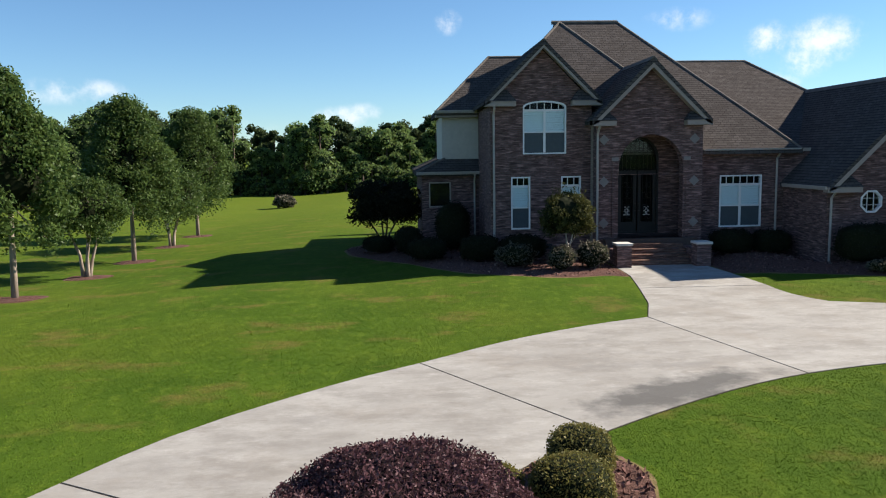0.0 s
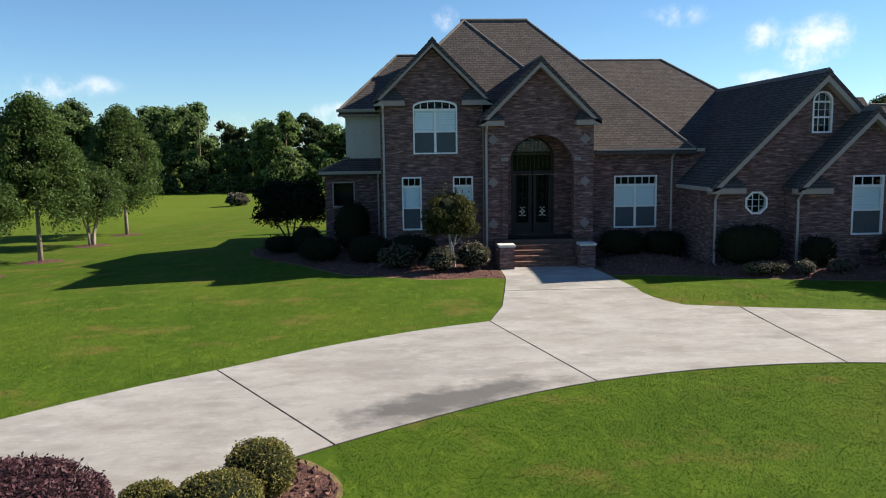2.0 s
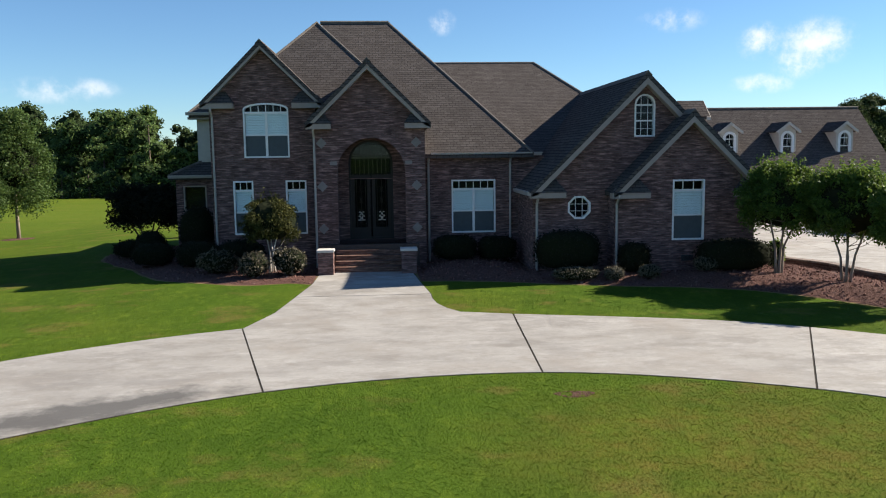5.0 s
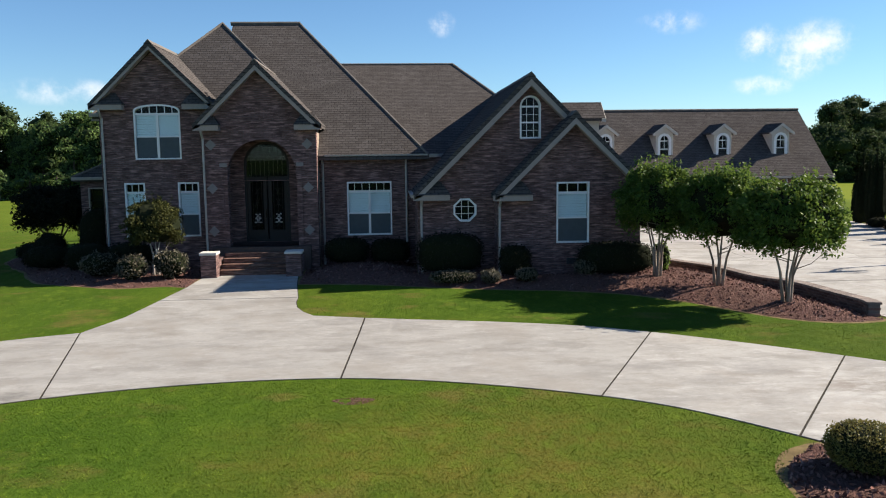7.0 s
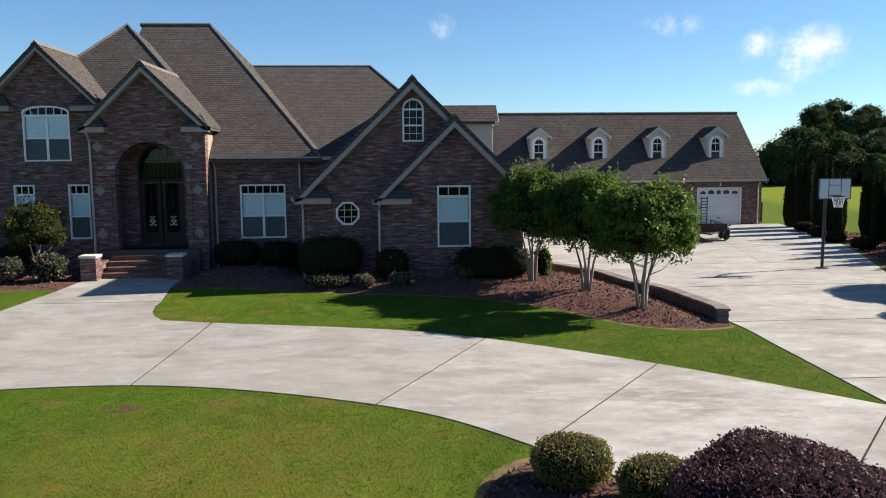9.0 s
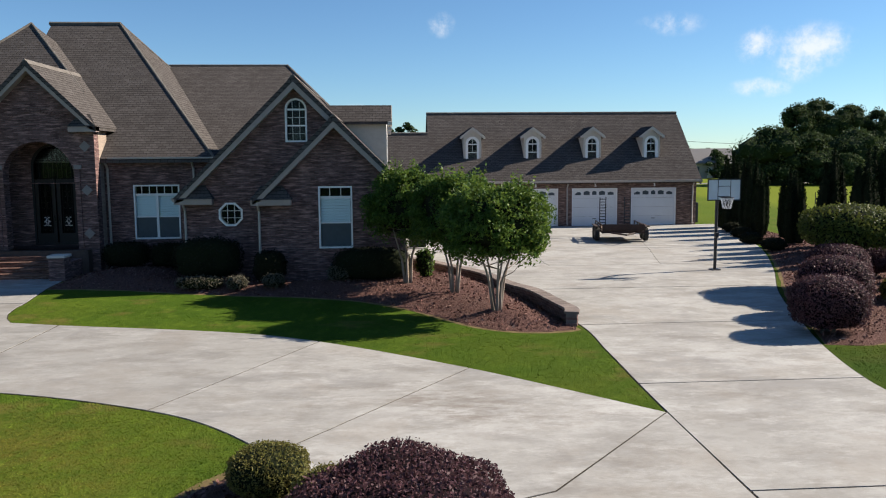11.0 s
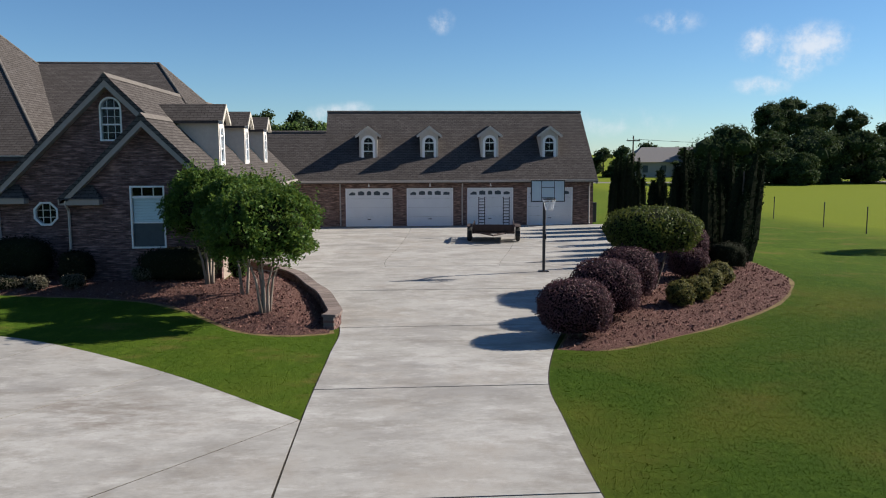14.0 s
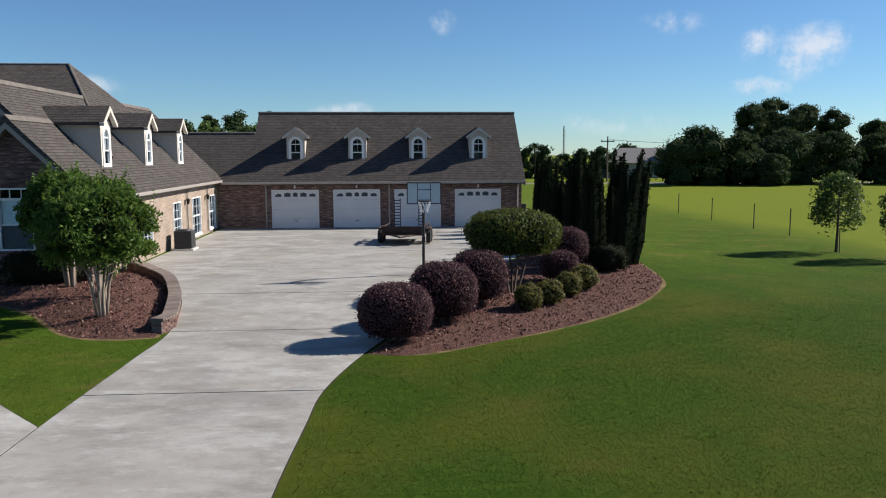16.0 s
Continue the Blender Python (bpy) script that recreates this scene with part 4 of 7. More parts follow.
# porch
hpart("porch_floor", box(7.7, 11.27, 30.5, 32.7, 0.0, 1.08), M_PORCH)
hpart("porch_ceiling", box(7.7, 11.27, 31.35, 32.6, 5.05, 5.15), M_CREAM)
F_DOOR = Plane((0, 32.4, 0), (1, 0, 0), (0, -1, 0))
DOORWAY = arched(8.62, 10.34, 1.1, 4.10, 4.96, 18)
wall(F_DOOR, rect(7.5, 11.5, 1.0, 5.3), [DOORWAY], thick=0.2)
# the double door, glazed behind ironwork
df = slab(bmesh.new(), F_DOOR, [DOORWAY, grown(DOORWAY, -0.08)], -0.12, 0.0)
door = hpart("front_door", df, M_DOORWOOD, "dark arched double front door with ironwork over glass")
for a, b in ((8.71, 9.45), (9.51, 10.25)):
    leaf = slab(bmesh.new(), F_DOOR, [rect(a, b, 1.12, 3.62), rect(a + 0.13, b - 0.13, 1.55, 3.46)], -0.10, -0.03)
    part("door_leaf", leaf, M_DOORWOOD, door)
    gl = part("door_glass", slab(bmesh.new(), F_DOOR, [rect(a + 0.12, b - 0.12, 1.54, 3.47)], -0.075, -0.07), M_DOORGLASS, door)
    gl.visible_shadow = False
    ir = bmesh.new()
    m = (a + b) / 2
    for s in (-1, 1):
        for v0, r in ((1.80, 0.13), (2.15, 0.11), (2.62, 0.13), (3.05, 0.11)):
            add_tube(ir, [F_DOOR.at(m + s * (0.03 + r * (1 - math.cos(t)) * 0.5), v0 + r * math.sin(t), -0.05) for t in np.linspace(-2.4, 2.4, 12)], 0.011, 5)
    for u in (m - 0.17, m, m + 0.17):
        add_tube(ir, [F_DOOR.at(u, 1.56, -0.05), F_DOOR.at(u, 3.45, -0.05)], 0.010, 5)
    part("ironwork", ir, M_IRON, door)
    # added white scrolls imitate the bright light that shows in the glass
    et = bmesh.new()
    for s in (-1, 1):
        for v0, r in ((1.92, 0.10), (2.10, 0.08)):
            add_tube(et, [F_DOOR.at(m + s * (0.02 + r * (1 - math.cos(t)) * 0.6), v0 + r * 0.8 * math.sin(t), -0.066) for t in np.linspace(-2.2, 2.2, 10)], 0.018, 5)
    add_tube(et, [F_DOOR.at(m - 0.14, 1.84, -0.066), F_DOOR.at(m + 0.14, 1.84, -0.066)], 0.014, 5)
    part("etched_ornament", et, M_WHITE, door, "pale scroll standing in for bright light in the door glass")
    part("door_handle", tube([F_DOOR.at(b - 0.05 if a < 9 else a + 0.05, v, w) for v, w in ((2.0, -0.03), (2.02, 0.04), (2.28, 0.04), (2.3, -0.03))], 0.014, 6), M_IRON, door)
fan = part("fanlight", slab(bmesh.new(), F_DOOR, [grown(arched(8.70, 10.26, 3.66, 4.12, 4.88, 18), -0.01)], -0.08, -0.075), M_FANGLASS, door)
fan.visible_shadow = False
fb = bmesh.new()
for i in range(1, 9):
    u = 8.72 + 1.52 * i / 9
    top = 4.12 + 0.74 * math.sqrt(max(0, 1 - ((u - 9.48) / 0.78) ** 2))
    add_tube(fb, [F_DOOR.at(u, 3.66, -0.06), F_DOOR.at(u, top, -0.06)], 0.012, 5)
part("fanlight_bar", fb, M_IRON, door)
# the hall's darkness is a near-black sheet behind the glass
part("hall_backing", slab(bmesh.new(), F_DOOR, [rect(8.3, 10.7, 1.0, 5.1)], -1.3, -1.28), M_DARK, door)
# brick steps between two piers
for i in range(4):
    hpart("step", box(8.2, 10.6, 29.25 + 0.32 * i, 30.52 - 0.003 * i, 0.1, 0.256 + 0.165 * (i + 1), 0.012), M_STEP)
for x in (7.93, 10.84):
    hpart("pier", box(x - 0.265, x + 0.265, 28.75, 29.28, 0.05, 1.02), M_BRICK)
    hpart("pier_cap", box(x - 0.30, x + 0.30, 28.71, 29.32, 1.022, 1.11, 0.012), M_CAP, "pale stone cap")
    s = 1 if x > 9 else -1
    hpart("cheek_wall", box(*sorted((x - 0.22 * s, x + 0.2 * s)), 29.282, 30.48, 0.05, 0.80), M_BRICK)

# crawl-space vents low in the brick
for pl, u in ((F_LEFT, 13.85), (F_WING, 16.4), (F_BAY, 20.4), (F_LEFT, 5.7)):
    vb = slab(bmesh.new(), pl, [rect(u - 0.2, u + 0.2, 0.62, 0.82)], 0.002, 0.02)
    for q in range(5):
        slab(vb, pl, [rect(u - 0.17, u + 0.17, 0.645 + 0.034 * q, 0.66 + 0.034 * q)], 0.02, 0.032)
    hpart("foundation_vent", vb, M_STEEL)

# main body right of the door
wall(F_LEFT, rect(11.55, 16.2, G0, 4.3), [rect(12.60, 14.28, 1.35, 3.38)])
window(F_LEFT, 12.60, 14.28, 1.35, 3.38, "double")
gutter((11.8, 31.5), (16.05, 31.5), 4.42)
downspout(F_LEFT, 14.86, 4.36, 0.2)
downspout(F_LEFT, 11.7, 4.36, 0.2)
downspout(F_LEFT, 3.62, 6.2, 0.2)
downspout(F_ENTRY, 7.46, 5.4, 0.2)
wall(Plane((15.4, 0, 0), (0, 1, 0), (1, 0, 0)), rect(32.03, 46.2, G0, 4.35), [])
wall(Plane((0, 46.5, 0), (-1, 0, 0), (0, 1, 0)), rect(-15.4, -1.9, G0, 4.2), [])


def sheet(poly, thick=0.16, material=None, adder=None, name="roof"):
    """A flat roof plane with its thickness, from the corners of its upper face."""
    bm = bmesh.new()
    a = [bm.verts.new(p) for p in poly]
    b = [bm.verts.new((p[0], p[1], p[2] - thick)) for p in poly]
    n = len(poly)
    bm.faces.new(a)
    bm.faces.new(b[::-1])
    for i in range(n):
        bm.faces.new((a[i], b[i], b[(i + 1) % n], a[(i + 1) % n]))
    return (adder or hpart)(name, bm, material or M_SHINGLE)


RIDGE_X, RIDGE_Y, RIDGE_Z = 10.30, 38.50, 10.38
# main roof behind the gables
sheet([(11.5, 31.38, 4.38), (15.73, 31.38, 4.38), (RIDGE_X, RIDGE_Y, RIDGE_Z), (7.3, RIDGE_Y, RIDGE_Z), (7.3, 33.5, 6.151), (10.2, 33.5, 6.151), (10.2, 32.65, 5.441), (11.5, 32.65, 5.441)])
sheet([(15.73, 31.38, 4.38), (15.73, 45.7, 4.38), (RIDGE_X, RIDGE_Y, RIDGE_Z)])
sheet([(15.73, 45.7, 4.38), (7.3, 45.7, 4.38), (7.3, RIDGE_Y, RIDGE_Z), (RIDGE_X, RIDGE_Y, RIDGE_Z)])
cap = bmesh.new()
add_tube(cap, [(RIDGE_X, RIDGE_Y, RIDGE_Z - 0.01), (15.73, 31.38, 4.37)], 0.055, 6)
add_tube(cap, [(7.2, RIDGE_Y, RIDGE_Z + 0.01), (RIDGE_X, RIDGE_Y, RIDGE_Z + 0.01)], 0.09, 6)
add_tube(cap, [(RIDGE_X, RIDGE_Y, RIDGE_Z + 0.01), (15.73, 45.7, 4.40)], 0.055, 6)
hpart("ridge_cap", cap, M_RIDGE)
PEAK = (7.2, 36.68, 10.11)
sheet([(3.45, 32.93, 6.36), (9.6, 32.93, 6.36), (10.3, 33.58, 7.01), PEAK])
sheet([(10.3, 33.58, 7.01), (10.3, 39.78, 7.01), PEAK])
sheet([(3.45, 40.43, 6.36), (3.45, 32.93, 6.36), PEAK])
cap = bmesh.new()
add_tube(cap, [(10.3, 33.58, 7.0), (7.2, 36.68, 10.10)], 0.055, 6)
add_tube(cap, [(3.45, 32.93, 6.38), (7.2, 36.68, 10.12)], 0.055, 6)
hpart("ridge_cap", cap, M_RIDGE)
hip_roof(1.66, 12.0, 36.2, 41.4, 6.28, 2.6)
# the long rear roof: a shallower front plane that runs down to the inner corner of the wing
HX0, HX1, HY0, HY1 = 4.0, 21.8, 33.0, 45.1
HA, HB = (8.4, 40.7, 8.8), (17.4, 40.7, 8.8)
sheet([(HX0, HY0, 4.4), (HX1, HY0, 4.4), HB, HA])
sheet([(HX1, HY0, 4.4), (HX1, HY1, 4.4), HB])
sheet([(HX1, HY1, 4.4), (HX0, HY1, 4.4), HA, HB])
sheet([(HX0, HY1, 4.4), (HX0, HY0, 4.4), HA])
cap = bmesh.new()
for q in ((HX1, HY0, 4.4), (HX1, HY1, 4.4), HA):
    add_tube(cap, [q, HB], 0.06, 6)
hpart("ridge_cap", cap, M_RIDGE)
gutter((15.75, 33.0), (16.5, 33.0), 4.42)
hpart("soffit", box(1.6, 3.5, 36.25, 36.62, 6.0, 6.1), M_TRIM)
wall(Plane((0, 36.6, 0), (1, 0, 0), (0, -1, 0)), rect(1.9, 3.6, 3.3, 6.1), [], M_CREAM)
wall(Plane((1.9, 0, 0), (0, 1, 0), (-1, 0, 0)), rect(36.88, 41.3, 3.3, 6.1), [], M_CREAM)
# low wing on the west side
F_LOW = Plane((0, 36.3, 0), (1, 0, 0), (0, -1, 0))
wall(F_LOW, rect(0.95, 3.5, -0.3, 3.5), [rect(1.28, 2.24, 2.05, 3.15)])
lw = window(F_LOW, 1.28, 2.24, 2.05, 3.15, "single", blind=False)
lw.data.materials[0] = M_TRIM
for ob in lw.children:
    if ob.name.startswith("sash_bar"):
        ob.data.materials[0] = M_DARK
wall(Plane((0.95, 0, 0), (0, 1, 0), (-1, 0, 0)), rect(36.58, 44.5, -0.3, 3.5), [])
hip_roof(0.72, 6.2, 36.05, 44.8, 3.62, 1.25)
gutter((0.72, 36.05), (3.5, 36.05), 3.62)
gutter((1.56, 36.2), (3.5, 36.2), 6.3)
downspout(F_LOW, 3.3, 3.5, 0.0)

# east wing, with the smaller gable in front of it
wall(F_WING, [(15.18, G0), (18.2, G0), (18.2, 3.2), (22.6, 3.2), (19.07, 6.85), (15.18, 3.0)],
     [octagon(16.81, 2.46, 0.42), arched(18.74, 19.45, 4.90, 5.98, 6.34)])
gable_roof("y", 19.07, 4.02, 3.06, 28.12, 47.5)
rake(F_WING, 19.07, 4.0, 3.06, out=0.37, wide=0.28)
eave_return(F_WING, 15.02, 16.27, 3.04, 0.37)
window(F_WING, 18.74, 19.45, 4.90, 5.98, "single", head=6.34, blind=False, grid=True)
oc = octagon(16.81, 2.46, 0.42)
ow = hpart("octagonal_window", slab(bmesh.new(), F_WING, [grown(oc, 0.012), grown(oc, -0.05)], -0.14, 0.03), M_WHITE, "white octagonal window with small panes")
spans = [(16.81 + d - 0.008, 16.81 + d + 0.008, 2.10, 2.82) for d in (-0.12, 0.12)] + [(16.45, 17.17, 2.46 + d - 0.008, 2.46 + d + 0.008) for d in (-0.12, 0.12)]
tagged(part("muntin", bars(bmesh.new(), F_WING, spans, -0.08, -0.04), M_WHITE, ow), kind="stuff")
op = part("pane", slab(bmesh.new(), F_WING, [grown(oc, -0.07)], -0.075, -0.068), M_GLASS, ow)
op.visible_shadow = False
# sheet coloured as the unlit space behind the octagon
part("reveal_backing", slab(bmesh.new(), F_WING, [grown(oc, 0.1)], -0.62, -0.60), M_DARK, ow)
wall(Plane((15.18, 0, 0), (0, 1, 0), (-1, 0, 0)), rect(28.78, 36.5, G0, 3.0), [])
wall(F_BAY, [(17.83, G0), (22.75, G0), (22.75, 3.0), (20.42, 5.45), (17.83, 3.0)], [rect(19.86, 20.96, 1.35, 3.40)])
window(F_BAY, 19.86, 20.96, 1.35, 3.40, "transom")
wall(Plane((17.83, 0, 0), (0, 1, 0), (-1, 0, 0)), rect(27.98, 28.5, G0, 3.0), [])
gable_roof("y", 20.42, 2.70, 3.04, 27.34, 30.7)
rake(F_BAY, 20.42, 2.68, 3.04, out=0.35, wide=0.27)
eave_return(F_BAY, 17.68, 18.98, 3.03, 0.35)
eave_return(F_BAY, 21.98, 23.12, 3.03, 0.35)
downspout(F_WING, 15.30, 2.95, 0.2)
downspout(F_BAY, 17.90, 2.95, 0.2)
gutter((15.05, 28.2), (15.05, 31.4), 3.04, out=(-1, 0, 0))
gutter((23.07, 27.9), (23.07, 46.8), 3.04, out=(1, 0, 0))

# east side of the wing: windows and a glazed door in brick coloured as sunlit
EAST_OPEN = [(33.2, 34.6, 0.75, 2.3), (37.85, 39.25, 0.7, 2.28), (41.4, 43.2, 0.42, 2.32), (45.1, 46.7, 0.45, 2.25)]
wall(F_EAST, rect(27.98, 47.2, G0, 3.0), [rect(*o) for o in EAST_OPEN], M_LITBRICK)
for o in EAST_OPEN:
    window(F_EAST, *o, "single", blind=False, grid=True)
for y in (40.3, 44.6):
    downspout(F_EAST, y, 3.0, 0.25)


def wall_lamp(x, y, z):
    e = empty("wall_lantern", "small dark iron wall lantern on brick coloured as sunlit", "lantern", (x, y, z), "wall lanterns")
    part("back_plate", box(0.0, 0.02, -0.06, 0.06, -0.12, 0.12, 0.005), M_IRON, e)
    part("arm", tube([(0.02, 0, 0.05), (0.10, 0, 0.16), (0.16, 0, 0.12)], 0.012, 6), M_IRON, e)
    bm = bmesh.new()
    bmesh.ops.create_cone(bm, cap_ends=True, segments=6, radius1=0.05, radius2=0.085, depth=0.2, matrix=Matrix.Translation((0.16, 0, 0.0)))
    part("lantern_body", bm, M_IRON, e)
    bm = bmesh.new()
    bmesh.ops.create_cone(bm, cap_ends=True, segments=6, radius1=0.11, radius2=0.02, depth=0.08, matrix=Matrix.Translation((0.16, 0, 0.14)))
    part("lantern_roof", bm, M_IRON, e)


for y in (40.0, 44.2):
    wall_lamp(22.76, y, 2.2)


def dormer(face, adder, owner, slope, eave=1.66, apex=2.28, half=0.53, over=0.74):
    """A small gabled dormer with a round-headed window; face is a Plane with u = 0 at its middle and v = 0 at its foot."""
    def poly(loops, w0, w1):
        return slab(bmesh.new(), face, loops, w0, w1)
    fallback = 1 / slope
    win = arched(-0.30, 0.30, 0.12, 1.12, 1.45, 12)
    body = poly([[(-half, 0), (half, 0), (half, eave), (0, eave + half * (apex - eave) / over), (-half, eave)], win], -0.1, 0.0)
    d = adder("dormer", body, M_CREAM, "cream dormer with a round-headed white window")
    for s in (-1, 1):
        bm = bmesh.new()
        a = [face.at(s * half, v, w) for v, w in ((-0.1, -0.1), (eave, -0.1), (eave, -eave * fallback - 0.1))]
        b = [p - face.u * s * 0.08 for p in a]
        va, vb = [bm.verts.new(p) for p in a], [bm.verts.new(p) for p in b]
        bm.faces.new(va)
        bm.faces.new(vb[::-1])
        for i in range(3):
            bm.faces.new((va[i], vb[i], vb[(i + 1) % 3], va[(i + 1) % 3]))
        part("cheek", bm, M_CREAM, d)
        # roof plane with overhang
        bm = bmesh.new()
        top = [face.at(s * over, eave - 0.02, 0.2), face.at(0, apex, 0.2), face.at(0, apex, -apex * fallback - 0.25), face.at(s * over, eave - 0.02, -eave * fallback - 0.1)]
        va, vb = [bm.verts.new(p) for p in top], [bm.verts.new(p - Z * 0.10) for p in top]
        bm.faces.new(va)
        bm.faces.new(vb[::-1])
        for i in range(4):
            bm.faces.new((va[i], vb[i], vb[(i + 1) % 4], va[(i + 1) % 4]))
        part("dormer_roof", bm, M_SHINGLE, d)
        rise = (apex - eave) / over
        part("barge_board", poly([[(s * (over + 0.01), eave - 0.03), (0, apex - 0.01), (0, apex - 0.2), (s * (over - 0.06), eave - 0.15), (s * (over + 0.01), eave - 0.15)]], 0.06, 0.22), M_CREAM, d)
    casing = poly([grown(win, 0.11), grown(win, -0.035)], -0.06, 0.03)
    w = part("window", casing, M_WHITE, d)
    ms = [(-0.29, 0.29, 0.60, 0.65), (-0.006, 0.006, 0.66, 1.4), (-0.29, 0.29, 1.08, 1.14)]
    tagged(part("muntin", bars(bmesh.new(), face, ms, -0.05, -0.01), M_WHITE, d), kind="stuff")
    pn = part("pane", poly([grown(win, -0.02)], -0.045, -0.04), M_GLASS, d)
    pn.visible_shadow = False
    # dark sheet gives the dormer an unlit inside
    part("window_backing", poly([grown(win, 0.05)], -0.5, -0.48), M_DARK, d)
    return d


for y in (31.45, 36.7, 42.0):
    dormer(Plane((22.13, y, 4.02), (0, 1, 0), (1, 0, 0)), hpart, house, 1.0)

# ---- garage ----
DOORS = [27.21 + 3.55 * i for i in range(4)]
D_W, D_H, D_FOOT = 1.36, 2.45, 0.24
wall(F_GARAGE, rect(22.75, 40.45, 0.0, 2.85), [rect(c - D_W, c + D_W, D_FOOT, D_H) for c in DOORS], M_GARBRICK, adder=gpart)
wall(Plane((40.45, 0, 0), (0, 1, 0), (1, 0, 0)), [(47.53, 0), (55.37, 0), (55.37, 2.85), (51.45, 6.75), (47.53, 2.85)], [], M_GARBRICK, adder=gpart)
wall(Plane((24.75, 0, 0), (0, 1, 0), (-1, 0, 0)), [(47.6, 2.4), (55.3, 2.4), (55.3, 2.85), (51.45, 6.7), (47.6, 2.85)], [], M_CREAM, adder=gpart)
wall(Plane((0, 55.65, 0), (-1, 0, 0), (0, 1, 0)), rect(-40.45, -22.75, 0, 2.85), [], M_GARBRICK, adder=gpart)
K = 4.15 / 4.6
sheet([(24.6, 46.85, 2.90), (40.62, 46.85, 2.90), (40.62, 51.45, 7.05), (24.6, 51.45, 7.05)], adder=gpart)
sheet([(24.6, 51.45, 7.05), (40.62, 51.45, 7.05), (40.62, 56.05, 2.90), (24.6, 56.05, 2.90)], adder=gpart)
sheet([(19.0, 46.85, 2.895), (24.6, 46.85, 2.895), (24.6, 50.04, 5.77), (19.0, 50.04, 5.77)], adder=gpart)
sheet([(19.0, 50.04, 5.77), (24.6, 50.04, 5.77), (24.6, 53.2, 2.90), (19.0, 53.2, 2.90)], adder=gpart)
gpart("ridge_cap", tube([(24.58, 51.45, 7.06), (40.64, 51.45, 7.06)], 0.08, 6), M_RIDGE)
gpart("ridge_cap", tube([(19.0, 50.04, 5.78), (24.6, 50.04, 5.78)], 0.08, 6), M_RIDGE)
gutter((23.1, 46.85), (40.62, 46.85), 2.92, gpart)
for u in (25.55, 32.65, 40.2):
    downspout(F_GARAGE, u, 2.86, 0.25, gpart)
for s in (0, 1):
    gpart("barge_board", slab(bmesh.new(), Plane((40.5, 0, 0), (0, 1, 0), (1, 0, 0)), [[(46.85, 2.88), (51.45, 7.03), (51.45, 6.8), (46.85, 2.66)] if s == 0 else [(56.05, 2.88), (51.45, 7.03), (51.45, 6.8), (56.05, 2.66)]], 0.0, 0.1), M_TRIM)


def garage_door(c):
    fr = slab(bmesh.new(), F_GARAGE, [[(c - D_W, D_FOOT), (c + D_W, D_FOOT), (c + D_W, D_H), (c - D_W, D_H)], [(c - D_W + 0.06, D_FOOT - 0.01 + 0.02), (c + D_W - 0.06, D_FOOT + 0.01), (c + D_W - 0.06, D_H - 0.06), (c - D_W + 0.06, D_H - 0.06)]], -0.15, 0.012)
    d = gpart("garage_door", fr, M_WHITE, "white panelled garage door with a row of small windows")
    h = (D_H - 0.06 - D_FOOT) / 4
    for i in range(4):
        v0 = D_FOOT + h * i + 0.004
        bm = slab(bmesh.new(), F_GARAGE, [rect(c - D_W + 0.062, c + D_W - 0.062, v0, v0 + h - 0.008)], -0.14, -0.09)
        for j in range(8 if i < 3 else 0):
            w = (2 * D_W - 0.2) / 8
            u = c - D_W + 0.1 + w * j
            slab(bm, F_GARAGE, [rect(u + 0.03, u + w - 0.03, v0 + 0.09, v0 + h - 0.09)], -0.09, -0.078)
        part("door_panel", bm, M_DOORWHITE, d)
    v0 = D_FOOT + h * 3
    gl = bmesh.new()
    for j, (a, b) in enumerate(((-1.16, -0.80), (-0.64, -0.28), (-0.13, 0.13), (0.28, 0.64), (0.80, 1.16))):
        v1 = v0 + h * (0.72 if j in (1, 2, 3) else 0.62)
        slab(gl, F_GARAGE, [[(c + a, v0 + h * 0.36), (c + b, v0 + h * 0.36), (c + b, v1), (c + (a + b) / 2, v1 + 0.05), (c + a, v1 - (0.06 if j == 0 else 0))]], -0.092, -0.084)
    part("door_window", gl, M_SCREEN, d, "small dark door windows")
    part("handle", slab(bmesh.new(), F_GARAGE, [rect(c - 0.1, c + 0.1, 0.62, 0.66)], -0.09, -0.05), M_STEEL, d)
    lamp = empty("garage_lantern", "small white lantern over a garage door", "lantern", (c, 47.22, 2.62), "garage lanterns")
    bm = bmesh.new()
    bmesh.ops.create_cone(bm, cap_ends=True, segments=8, radius1=0.06, radius2=0.03, depth=0.16, matrix=Matrix.Translation((0, -0.12, 0)))
    part("shade", bm, M_WHITE, lamp)
    part("bracket", box(-0.03, 0.03, -0.13, 0.0, 0.06, 0.10), M_WHITE, lamp)


for c in DOORS:
    garage_door(c)
for i in range(4):
    dormer(Plane((27.18 + 3.61 * i, 48.35, 3.97), (1, 0, 0), (0, -1, 0)), gpart, garage, K, eave=1.58, apex=2.12)

# ---- beds ----


def bed(outline, mound, label, lift=0.03):
    ob = part("mulch_bed", draped(outline, lift, mound), M_MULCH, None, uv=False)
    return tagged(ob, label, "mulch bed", kind="structure")


def curve2(pts, n=6):
    return [p.xy for p in smooth_line([(*p, 0) for p in pts], n)]


